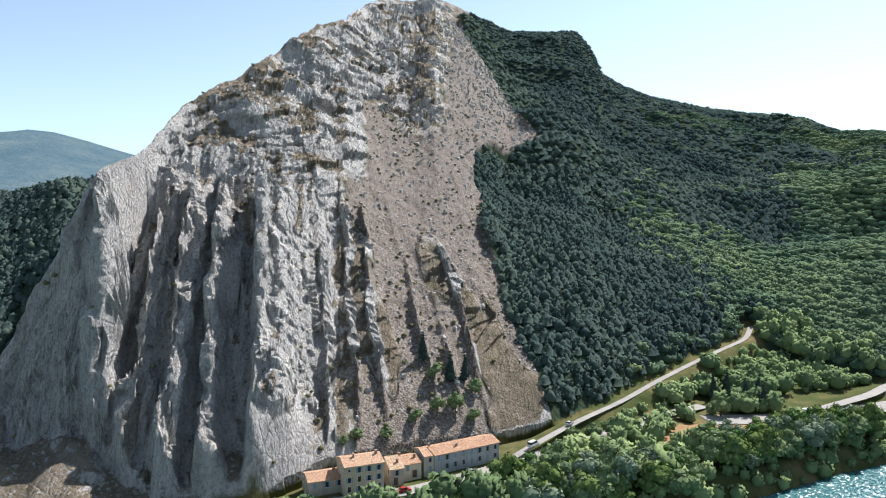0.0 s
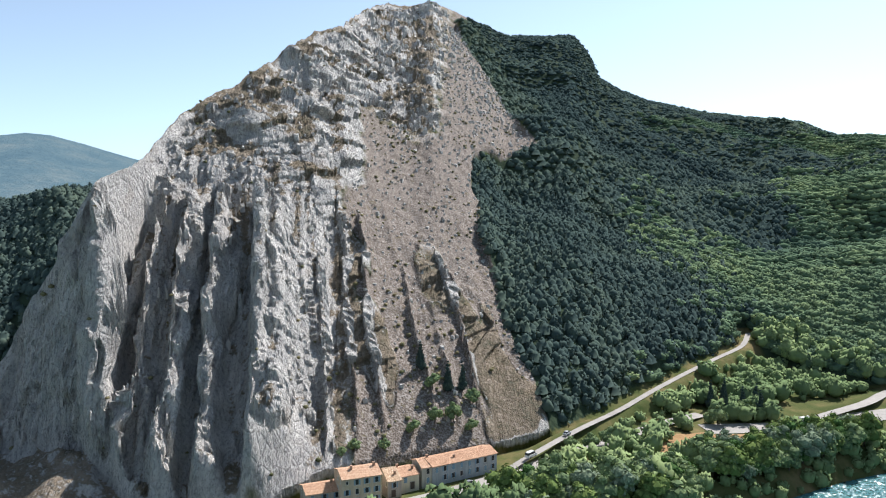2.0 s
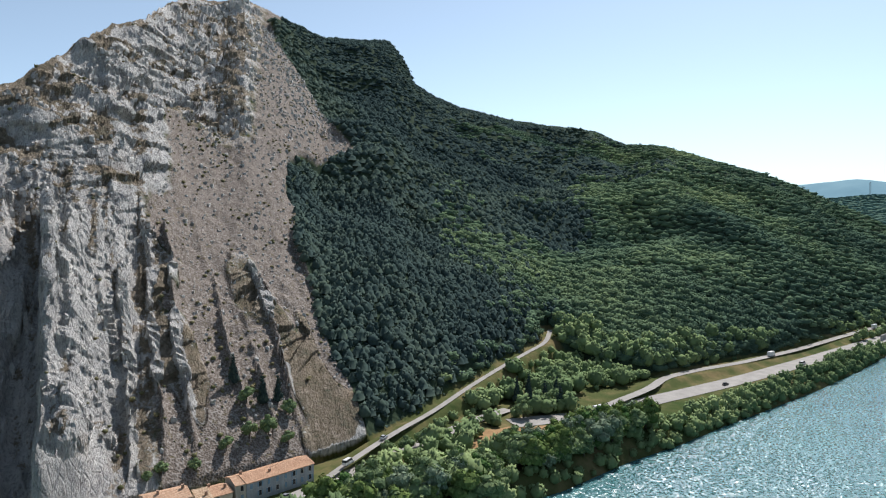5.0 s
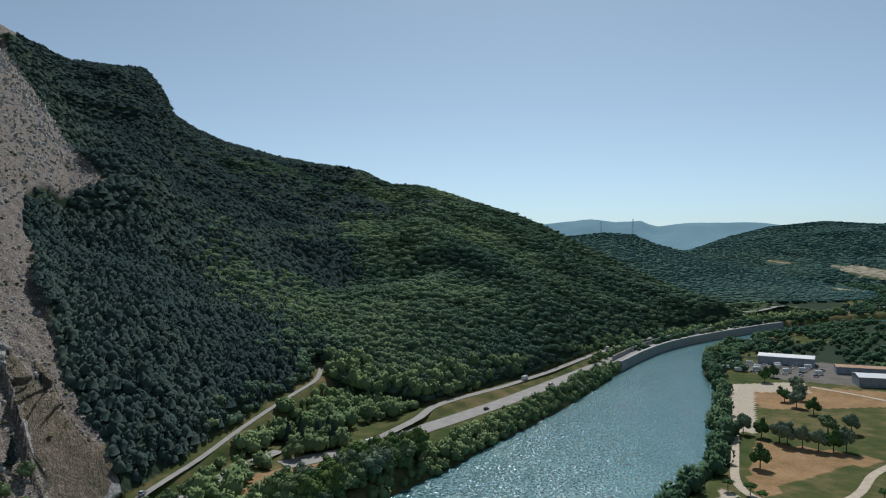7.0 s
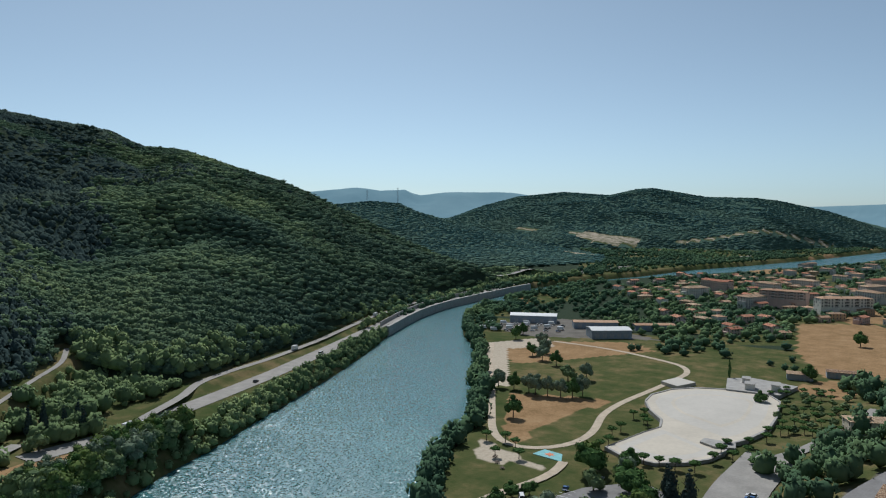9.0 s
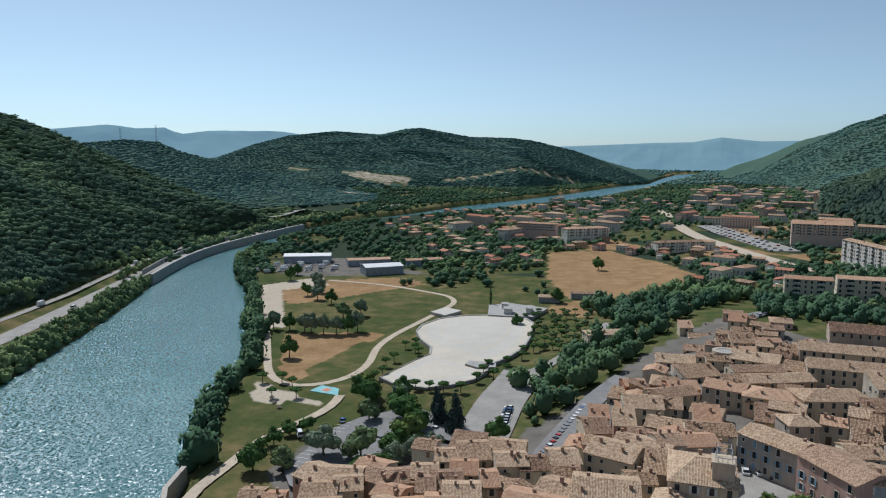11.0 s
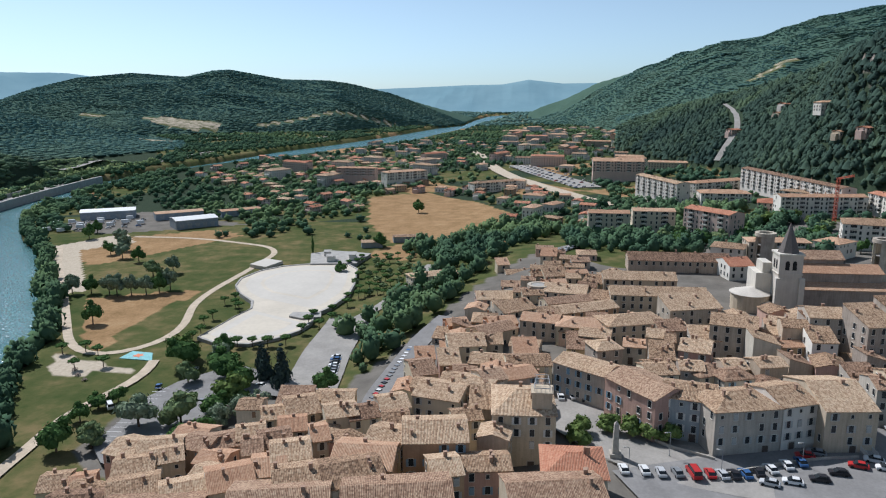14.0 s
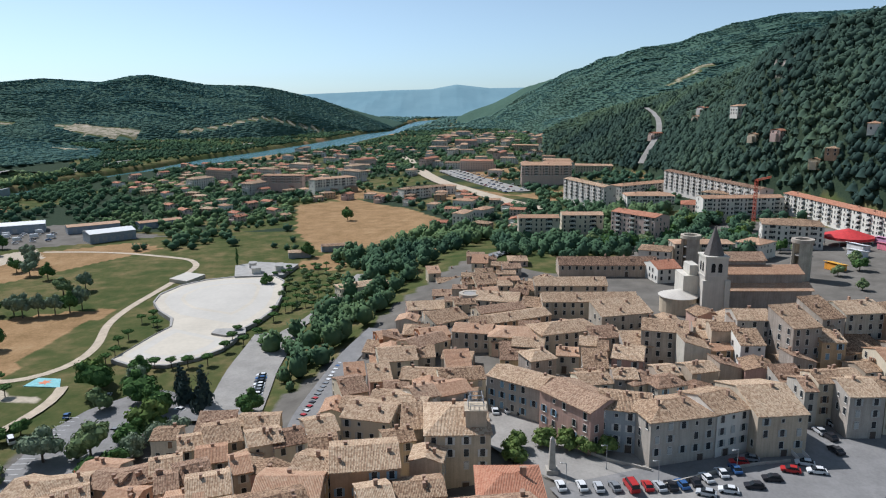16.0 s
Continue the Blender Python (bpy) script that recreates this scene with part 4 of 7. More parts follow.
WALLS = {"beige": render_wall("beige_render", (0.493, 0.409, 0.304)), "grey": render_wall("grey_render", (0.440, 0.398, 0.336)), "ochre": render_wall("ochre_render", (0.466, 0.326, 0.198)),
         "orange": render_wall("orange_render", (0.405, 0.185, 0.088)), "pink": render_wall("pink_render", (0.510, 0.343, 0.268)), "blue": render_wall("blue_grey_render", (0.352, 0.378, 0.387)),
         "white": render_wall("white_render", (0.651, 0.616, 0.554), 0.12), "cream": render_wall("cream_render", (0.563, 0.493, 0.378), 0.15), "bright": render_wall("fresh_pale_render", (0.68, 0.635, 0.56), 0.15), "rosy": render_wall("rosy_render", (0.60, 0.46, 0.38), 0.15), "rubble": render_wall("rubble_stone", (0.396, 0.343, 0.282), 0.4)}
M_GLASS = plain("window_glass", (0.035, 0.04, 0.045), 0.15)
M_FRAME = plain("window_frame", (0.60, 0.57, 0.51), 0.6)
M_SHUTTERS = [plain("grey_shutter", (0.42, 0.42, 0.40), 0.7), plain("blue_shutter", (0.22, 0.33, 0.42), 0.7), plain("brown_shutter", (0.23, 0.15, 0.10), 0.7), plain("white_shutter", (0.62, 0.61, 0.57), 0.7)]
M_DOOR = plain("dark_wood_door", (0.10, 0.075, 0.06), 0.6)
M_ZINC = plain("zinc", (0.33, 0.34, 0.35), 0.5, 0.3)
M_CHIMNEY = plain("chimney_render", (0.36, 0.24, 0.17), 0.9)


def window_mesh(w, h, b=0.09):
    """A framed pane with a sill lip, all one piece."""
    bm = bmesh.new()
    ring = []
    for x, z, y in ((w / 2 + b, b, 0.04), (w / 2 + b, b, -0.10), (w / 2, 0, -0.10), (w / 2, 0, -0.02)):
        ring.append([bm.verts.new(p) for p in ((-x, y - (0.06 if z else 0), -z), (x, y - (0.06 if z else 0), -z), (x, y, h + z), (-x, y, h + z))])
    for p, q in zip(ring, ring[1:]):
        for k in range(4):
            bm.faces.new((p[k], p[(k + 1) % 4], q[(k + 1) % 4], q[k]))
    bm.faces.new(ring[-1]).material_index = 1
    me = bpy.data.meshes.new("window")
    bm.to_mesh(me)
    bm.free()
    me.materials.append(M_FRAME)
    me.materials.append(M_GLASS)
    return me


def shutter_meshes(w, h):
    out = []
    for mat in M_SHUTTERS:
        bm = bmesh.new()
        box(bm, 0, -0.08, -0.05, w / 2, -0.02, h + 0.05)
        me = bpy.data.meshes.new("shutter")
        bm.to_mesh(me)
        bm.free()
        me.materials.append(mat)
        out.append(me)
    return out


WIN = window_mesh(1.05, 1.75)
WIN_SMALL = window_mesh(0.7, 0.9)
SHUT = shutter_meshes(1.0, 1.6)


def door_mesh():
    bm = bmesh.new()
    box(bm, -0.75, -0.1, 0, 0.75, 0.05, 2.4, 0)
    box(bm, -0.95, -0.14, 0, -0.75, 0.05, 2.6, 1)
    box(bm, 0.75, -0.14, 0, 0.95, 0.05, 2.6, 1)
    box(bm, -0.75, -0.14, 2.4, 0.75, 0.05, 2.6, 1)
    me = bpy.data.meshes.new("door")
    bm.to_mesh(me)
    bm.free()
    me.materials.append(M_DOOR)
    me.materials.append(M_STONE)
    return me


DOOR = door_mesh()


def chimney_mesh():
    bm = bmesh.new()
    box(bm, -0.26, -0.38, -1.4, 0.26, 0.38, 0.85)
    box(bm, -0.34, -0.46, 0.85, 0.34, 0.46, 0.97)
    me = bpy.data.meshes.new("chimney")
    bm.to_mesh(me)
    bm.free()
    me.materials.append(M_CHIMNEY)
    return me


CHIMNEY = chimney_mesh()


def slope_sheet(bm, a, b, c, d, thick, rng, nu=6, nv=3, sag=0.07):
    """One slope between eave a-b and ridge d-c, slightly uneven, with thickness."""
    a, b, c, d = (Vector(p) for p in (a, b, c, d))
    top, low = [], []
    for j in range(nv + 1):
        for i in range(nu + 1):
            u, v = i / nu, j / nv
            p = (a * (1 - u) + b * u) * (1 - v) + (d * (1 - u) + c * u) * v
            edge = i in (0, nu) or j in (0, nv)
            p.z += (0 if edge else rng.uniform(-sag, sag * 0.3)) - (0.05 * math.sin(math.pi * u))
            top.append(bm.verts.new(p))
            low.append(None if not edge else bm.verts.new(p - Vector((0, 0, thick))))
    n = nu + 1
    for j in range(nv):
        for i in range(nu):
            bm.faces.new((top[j * n + i], top[j * n + i + 1], top[(j + 1) * n + i + 1], top[(j + 1) * n + i]))
    rim = [i for i in range(nu + 1)] + [j * n + nu for j in range(1, nv + 1)] + [nv * n + i for i in range(nu - 1, -1, -1)] + [j * n for j in range(nv - 1, 0, -1)]
    for p, q in zip(rim, rim[1:] + rim[:1]):
        bm.faces.new((top[q], top[p], low[p], low[q]))
    bm.faces.new([low[p] for p in reversed(rim)])


def balcony_mesh():
    """A slab with a low parapet; a flat dark glass panel stands for the recess."""
    bm = bmesh.new()
    box(bm, -1.7, -1.2, 0, 1.7, 0.0, 0.18)
    box(bm, -1.7, -1.2, 0.18, 1.7, -1.08, 1.05, 1)
    box(bm, -1.7, -1.08, 0.18, -1.6, 0.0, 1.05, 1)
    box(bm, 1.6, -1.08, 0.18, 1.7, 0.0, 1.05, 1)
    box(bm, -1.5, -0.06, 0.2, 1.5, 0.0, 2.3, 2)
    me = bpy.data.meshes.new("balcony")
    bm.to_mesh(me)
    bm.free()
    for m in (M_CONCRETE, M_FRAME, M_GLASS):
        me.materials.append(m)
    return me


BALCONY = balcony_mesh()
COUNT = [0]
STANDING = []


def house(x, y, w, d, rot, eave, kind="g", wall="beige", roof="old", pitch=0.30, shut=0, rows=3, full=True, label="", sides=True, name="house", chimneys=None, deep=None):
    """A house: the front looks along local -y, the ridge along local x. eave is the height of the front eave."""
    COUNT[0] += 1
    rng = random.Random(COUNT[0])
    STANDING.append((x, y, 0.40 * math.sqrt(w * d) + 0.08 * abs(w - d), eave))
    m = pose(x, y, 0, 0, 0, rot)
    corners = [m @ Vector((sx * w / 2, sy * d / 2, 0)) for sx in (-1, 1) for sy in (-1, 1)]
    ground = min(height(c.x, c.y) for c in corners) if deep is None else deep
    ground = min(ground, eave - 3)
    root = new(name)
    root.matrix_basis = pose(x, y, ground, 0, 0, rot)
    h = eave - ground
    # walls up to the roof's underside
    bm = bmesh.new()
    rise = pitch * d / 2
    hw, hd = w / 2, d / 2
    lo = [bm.verts.new(p) for p in ((-hw, -hd, -1.0), (hw, -hd, -1.0), (hw, hd, -1.0), (-hw, hd, -1.0))]
    back = h + pitch * d if kind == "s" else h
    hi = [bm.verts.new(p) for p in ((-hw, -hd, h), (hw, -hd, h), (hw, hd, back), (-hw, hd, back))]
    for k in (0, 2):
        bm.faces.new((lo[k], lo[k + 1], hi[k + 1], hi[k]))
    if kind == "g":
        r0, r1 = bm.verts.new((-hw, 0, h + rise)), bm.verts.new((hw, 0, h + rise))
        bm.faces.new((lo[1], lo[2], hi[2], r1, hi[1]))
        bm.faces.new((lo[3], lo[0], hi[0], r0, hi[3]))
    else:
        bm.faces.new((lo[1], lo[2], hi[2], hi[1]))
        bm.faces.new((lo[3], lo[0], hi[0], hi[3]))
    part("wall", bm, WALLS[wall], root)
    # roof
    o, s, t = 0.45, 0.22, 0.2
    bm = bmesh.new()
    nu = max(3, int(w / 2.2)) if full else 2
    nv = 3 if full else 1
    z0 = h - o * pitch + 0.12
    zr = h + rise + 0.12
    if kind == "g":
        slope_sheet(bm, (-hw - s, -hd - o, z0), (hw + s, -hd - o, z0), (hw + s, 0, zr), (-hw - s, 0, zr), t, rng, nu, nv)
        slope_sheet(bm, (hw + s, hd + o, z0), (-hw - s, hd + o, z0), (-hw - s, 0, zr), (hw + s, 0, zr), t, rng, nu, nv)
    elif kind == "s":
        zb = h + pitch * (d + 0.2) + 0.12
        slope_sheet(bm, (-hw - s, -hd - o, z0), (hw + s, -hd - o, z0), (hw + s, hd + 0.2, zb), (-hw - s, hd + 0.2, zb), t, rng, nu, nv)
    else:
        q = min(hd, hw * 0.8)
        for a, b, c, e in (((-hw - o, -hd - o), (hw + o, -hd - o), (hw - q, 0), (-hw + q, 0)), ((hw + o, hd + o), (-hw - o, hd + o), (-hw + q, 0), (hw - q, 0)),
                           ((hw + o, -hd - o), (hw + o, hd + o), (hw - q, 0.02), (hw - q, -0.02)), ((-hw - o, hd + o), (-hw - o, -hd - o), (-hw + q, -0.02), (-hw + q, 0.02))):
            slope_sheet(bm, (*a, z0), (*b, z0), (*c, zr), (*e, zr), t, rng, nu, nv)
    bmesh.ops.remove_doubles(bm, verts=bm.verts, dist=0.045)
    top = part("roof", bm, ROOFS[roof], root)
    for _ in range(rng.choice((1, 1, 2, 2, 3)) if chimneys is None else chimneys):
        cx, cy = rng.uniform(-0.42, 0.42) * w, rng.uniform(-0.3, 0.3) * d
        cz = h + (rise - abs(cy) * pitch if kind != "s" else (cy + hd) * pitch)
        shared("chimney", CHIMNEY, top, pose(cx, cy, cz + rng.uniform(-0.1, 0.4), 0, 0, rng.choice((0, 90))))
    # openings
    floors = max(1, min(rows, int((h - 0.6) / 2.9)))
    faces = [(w, pose(0, -hd, 0), 1.0)]
    if sides:
        faces += [(d, pose(hw, 0, 0, 0, 0, 90), 0.6), (d, pose(-hw, 0, 0, 0, 0, -90), 0.6)]
    far = bmesh.new() if x * x + y * y > 450 ** 2 else None
    for width, fm, odds in faces:
        n = max(1, int(width / 3.1))
        for j in range(floors):
            zz = h - 2.35 - j * 2.95
            if zz < 0.5:
                continue
            for i in range(n):
                if rng.random() > odds * 0.92:
                    continue
                px = (i + 0.5 - n / 2) * width / n
                small = j == 0 and h > 9 and rng.random() < 0.35
                if far is not None:
                    v0 = len(far.verts)
                    far.from_mesh(WIN)
                    far.verts.ensure_lookup_table()
                    bmesh.ops.transform(far, matrix=fm @ pose(px, 0, zz), verts=far.verts[v0:])
                    continue
                win = shared("window", WIN_SMALL if small else WIN, root, fm @ pose(px, 0, zz + (0.5 if small else 0)))
                if full and x < 215 and not small and width == w and rng.random() < 0.8:
                    closed = rng.random() < 0.25
                    for side in (-1, 1):
                        off = (0.0 if side > 0 else -0.5) if closed else (0.56 if side > 0 else -1.06)
                        shared("shutter", SHUT[shut], win, pose(off, -0.06, 0))
    if name == "apartment_block" and w > 25:
        n = max(2, int(w / 9.3))
        for j in range(floors):
            zz = h - 2.65 - j * 2.95
            for i in range(n):
                if zz > 1.5:
                    shared("balcony", BALCONY, root, pose((i + 0.5 - n / 2) * w / n, -hd, zz))
    if far is not None:
        tagged(part("windows", far, [M_FRAME, M_GLASS], root), kind="stuff")
    if full and h - 2.35 - (floors - 1) * 2.95 > 2.4:
        shared("door", DOOR, root, pose(rng.uniform(-0.3, 0.3) * w, -hd, 0.2))
    wall_word = {"rubble": "rubble stone", "blue": "blue-grey", "beige": "beige rendered", "grey": "grey rendered", "white": "white rendered", "cream": "cream rendered", "bright": "pale cream rendered", "rosy": "rosy rendered"}.get(wall, wall + " rendered")
    return tagged(root, label or f"{wall_word} house under a {ROOF_WORDS[roof]}", "house")


# ---- old town ----
house(176.2, -36.5, 17.4, 12.0, -144, 35.2, "g", "pink", "brown", shut=1)
house(173.0, -46.2, 12.4, 12.0, -105, 35.2, "g", "blue", "old", shut=3)
house(168.0, -55.4, 16.3, 13.0, -76, 35.7, "h", "grey", "old", shut=0)
house(171.8, -66.8, 9.3, 14.0, -68, 35.9, "g", "white", "old", shut=0)
house(174.4, -78.9, 12.1, 21.0, -83, 35.6, "g", "beige", "old", shut=0)
house(184.0, -93.7, 3.2, 10.0, -90, 35.1, "g", "grey", "brown", shut=0)
house(185.0, -99.3, 7.2, 9.0, -87, 36.7, "g", "beige", "old", shut=2)
house(179.9, -104.1, 8.6, 13.0, -88, 36.1, "g", "grey", "old", shut=0)
house(182.1, -114.9, 9.5, 13.0, -90, 35.1, "g", "cream", "old", shut=2)
house(192.3, -23.4, 16.4, 10.0, -127, 33.6, "g", "grey", "old", shut=1)
house(191.8, -41.7, 8.5, 9.0, -79, 33.4, "g", "cream", "old", shut=0)
house(192.8, -50.5, 6.3, 8.0, -93, 34.3, "g", "rubble", "old", shut=3)
house(191.7, -53.9, 8.9, 8.0, -64, 33.5, "h", "beige", "brown", shut=1)
house(189.2, -60.2, 9.0, 8.0, -71, 33.7, "h", "grey", "brown", shut=1)
house(200.5, -72.6, 8.2, 8.0, -75, 33.2, "g", "beige", "old", shut=0)
house(212.1, -56.4, 8.8, 12.0, -108, 33.2, "g", "pink", "old", shut=0)
house(222.4, -46.3, 5.4, 9.0, -101, 33.3, "g", "beige", "old", shut=0)
house(217.6, -49.7, 3.1, 9.0, -99, 33.5, "g", "beige", "old", shut=2)
house(229.5, -71.6, 13.8, 13.0, -106, 36.0, "g", "rubble", "old", shut=1)
house(222.2, -40.0, 6.8, 8.0, -98, 29.9, "g", "grey", "peach", shut=1)
house(215.4, -29.8, 8.2, 9.0, -70, 31.3, "h", "rubble", "old", shut=0)
house(224.9, -88.1, 8.2, 9.0, -98, 37.1, "g", "beige", "old", shut=0)
house(215.4, -92.2, 7.2, 8.0, -90, 35.7, "s", "white", "old", shut=0)
house(226.6, -94.8, 6.4, 8.0, -75, 37.4, "s", "grey", "brown", shut=3)
house(228.0, -96.9, 10.4, 12.0, -93, 40.0, "g", "grey", "old", shut=0)
house(217.3, -106.2, 9.3, 12.0, -77, 41.0, "s", "rubble", "old", shut=0)
house(224.2, -117.1, 7.7, 12.0, -77, 41.7, "s", "rubble", "old", shut=0)
house(230.0, -129.7, 13.3, 14.0, -82, 41.8, "g", "rubble", "old", shut=0)
house(230.8, -85.6, 6.8, 10.0, -111, 32.8, "s", "beige", "old", shut=0)
house(219.2, -123.7, 17.1, 12.0, -70, 32.9, "s", "rubble", "old", shut=3)
house(213.5, -103.5, 8.1, 8.0, -90, 30.7, "g", "rubble", "old", shut=0)
house(194.7, -94.8, 7.5, 7.0, -84, 32.7, "s", "grey", "brown", shut=0)
house(230.8, -141.9, 14.0, 14.0, -78, 41.0, "g", "ochre", "old", shut=3)
house(205.9, -130.3, 12.3, 12.0, -90, 34.8, "g", "cream", "peach", shut=3)
house(346.5, -76.9, 46.3, 13.0, -91, 29.9, "g", "beige", "brown", shut=0, pitch=0.42, name="convent", label="long stone convent building with rows of tall windows")
house(336.5, -100.3, 11.5, 16.0, -79, 30.8, "g", "white", "red", shut=0)
house(280.3, -56.5, 36.2, 11.0, -90, 30.8, "g", "beige", "old", shut=0, pitch=0.42, name="convent", label="long beige convent building with small dark windows")
house(305.0, -53.0, 29.8, 11.0, -90, 30.7, "g", "beige", "old", shut=0, pitch=0.42, name="convent", label="long beige convent building with small dark windows")
house(239.8, -41.0, 20.9, 12.0, -71, 32.2, "h", "beige", "old", shut=0)
house(254.5, -63.2, 19.4, 10.0, -74, 33.4, "s", "rubble", "old", shut=2)
house(309.8, -36.2, 8.5, 14.0, -112, 27.8, "g", "cream", "old", shut=3)
house(367.2, -7.7, 16.2, 16.0, -103, 20.0, "h", "beige", "old", shut=0)
house(346.3, -1.5, 12.5, 9.0, -75, 21.3, "g", "beige", "old", shut=0)
house(321.6, -0.6, 11.7, 10.0, -90, 21.7, "g", "grey", "brown", shut=0)
house(299.9, 7.5, 15.8, 13.0, -81, 22.2, "g", "pink", "old", shut=0)
house(284.2, 3.5, 8.5, 9.0, -80, 23.0, "g", "grey", "old", shut=1)
house(276.2, -1.8, 15.1, 8.0, -55, 23.8, "s", "grey", "old", shut=1)
house(265.0, 9.5, 9.0, 12.0, -90, 23.1, "h", "ochre", "old", shut=0)
house(264.6, 20.5, 8.0, 9.0, -67, 21.3, "g", "orange", "peach", shut=0)
house(255.3, 3.2, 10.4, 10.0, -69, 25.3, "g", "orange", "peach", shut=0)
house(244.2, 5.7, 15.3, 10.0, -51, 26.0, "g", "beige", "brown", shut=0)
house(295.0, -22.7, 17.6, 14.0, -101, 27.3, "g", "rubble", "old", shut=0)
house(283.8, -38.6, 13.6, 14.0, -107, 27.9, "g", "beige", "old", shut=3)
house(275.6, -21.4, 19.0, 9.0, -67, 28.2, "g", "beige", "brown", shut=0)
house(262.8, -27.0, 24.4, 10.0, -64, 29.1, "g", "ochre", "old", shut=0)
house(240.1, -26.0, 18.4, 12.0, -97, 30.3, "h", "beige", "peach", shut=2)
house(245.1, -11.6, 13.2, 10.0, -103, 30.0, "g", "beige", "peach", shut=2)
house(236.2, -23.6, 10.7, 8.0, -114, 28.7, "g", "pink", "old", shut=3)
house(230.3, -28.8, 10.1, 9.0, -102, 30.1, "g", "beige", "old", shut=0)
house(257.8, 24.6, 6.5, 7.0, -100, 17.9, "s", "rubble", "old", shut=1)
house(233.2, 14.2, 12.3, 14.0, -78, 25.2, "g", "cream", "old", shut=2)
house(210.7, 26.2, 7.7, 14.0, -68, 23.7, "g", "beige", "brown", shut=3)
house(211.7, 4.9, 11.3, 10.0, -96, 26.8, "g", "beige", "old", shut=0)
house(180.8, 6.5, 10.8, 13.0, -105, 31.1, "g", "beige", "old", shut=3)
house(177.0, 15.0, 12.7, 12.0, -104, 30.9, "g", "cream", "old", shut=0)
house(184.1, 3.5, 6.6, 9.0, -62, 32.8, "g", "grey", "brown", shut=3)
house(190.8, -3.7, 9.3, 9.0, -64, 31.1, "g", "grey", "peach", shut=1)
house(206.4, -6.7, 13.0, 10.0, -81, 28.9, "g", "cream", "old", shut=0)
house(172.2, 27.9, 7.5, 10.0, -66, 29.2, "g", "rubble", "old", shut=2)
house(157.3, 24.1, 6.3, 9.0, -76, 31.8, "g", "grey", "old", shut=2)
house(143.9, 23.0, 8.2, 12.0, -99, 33.8, "g", "ochre", "old", shut=0)
house(136.2, 26.4, 12.8, 13.0, -89, 33.6, "g", "ochre", "peach", shut=0)
house(150.1, 40.6, 4.0, 9.0, -66, 30.8, "g", "rubble", "peach", shut=0)
house(140.8, 44.2, 8.4, 10.0, -70, 31.2, "g", "cream", "old", shut=0)
house(145.6, 54.8, 4.6, 9.0, -68, 29.0, "g", "pink", "brown", shut=3)
house(150.7, 51.4, 7.4, 10.0, -64, 28.5, "g", "ochre", "brown", shut=3)
house(160.7, 50.5, 6.9, 9.0, -72, 27.4, "g", "beige", "peach", shut=0)
house(153.7, 70.4, 7.5, 9.0, -100, 25.0, "g", "beige", "brown", shut=1)
house(155.4, 66.6, 7.7, 9.0, -60, 24.7, "g", "rubble", "brown", shut=3)
house(159.4, 60.7, 7.0, 9.0, -68, 25.3, "g", "grey", "old", shut=2)
house(171.1, 58.5, 7.5, 9.0, -68, 25.2, "g", "rubble", "old", shut=0)
house(173.2, 52.4, 8.5, 13.0, -65, 26.6, "g", "beige", "old", shut=0)
house(182.3, 44.5, 8.6, 12.0, -81, 24.8, "g", "ochre", "old", shut=0)
house(167.1, 40.2, 8.0, 9.0, -67, 28.6, "g", "cream", "old", shut=0)
house(168.4, 34.8, 7.9, 9.0, -65, 27.8, "g", "cream", "brown", shut=0)
house(159.3, 75.2, 8.6, 10.0, -96, 24.0, "g", "rubble", "peach", shut=1)
house(151.0, 79.5, 10.0, 10.0, -75, 24.8, "g", "grey", "old", shut=0)
house(152.9, 87.9, 9.3, 10.0, -103, 23.0, "g", "pink", "old", shut=2)
house(163.6, -5.6, 14.3, 17.0, -87, 35.0, "h", "beige", "old", shut=3, chimneys=2, label="tall beige corner house beside the square")
house(145.9, 13.3, 13.9, 13.0, -81, 35.1, "g", "ochre", "old", shut=1)
house(139.0, -16.0, 12.6, 13.0, -89, 32.8, "h", "cream", "red", shut=0)
house(138.7, 1.8, 9.8, 8.0, -80, 32.0, "g", "pink", "old", shut=1)
house(132.8, 9.8, 6.3, 9.0, -72, 33.9, "g", "ochre", "old", shut=0)
house(137.7, 97.8, 6.0, 9.0, -70, 21.9, "g", "beige", "old", shut=2)
house(138.4, 91.7, 5.3, 8.0, -67, 22.0, "g", "pink", "peach", shut=1)
house(141.2, 80.7, 8.8, 10.0, -68, 25.0, "g", "beige", "old", shut=0)
house(146.2, 75.6, 7.0, 9.0, -62, 25.4, "g", "beige", "old", shut=3)
house(124.5, 37.7, 8.6, 11.0, -68, 34.3, "g", "grey", "old", shut=0)
house(128.0, 27.8, 11.9, 12.0, -65, 34.3, "g", "cream", "old", shut=3)
house(128.7, 52.9, 9.0, 11.0, -61, 31.0, "g", "beige", "peach", shut=0)
house(135.8, 47.2, 7.2, 10.0, -72, 30.1, "g", "rubble", "peach", shut=3)
house(130.6, 74.9, 10.3, 10.0, -63, 26.3, "g", "rubble", "old", shut=2)
house(127.3, 62.2, 9.0, 10.0, -61, 28.3, "g", "grey", "old", shut=0)
house(119.4, 16.9, 20.0, 14.0, -78, 34.8, "g", "rubble", "brown", shut=2)
house(126.7, -11.7, 18.3, 14.0, -78, 33.1, "g", "beige", "brown", shut=0)
house(116.7, 38.1, 18.3, 14.0, -78, 34.0, "g", "beige", "brown", shut=0)
house(118.7, 64.2, 19.5, 12.0, -78, 28.8, "g", "pink", "brown", shut=3)
house(126.3, 84.8, 11.9, 9.0, -78, 24.7, "g", "beige", "brown", shut=0)



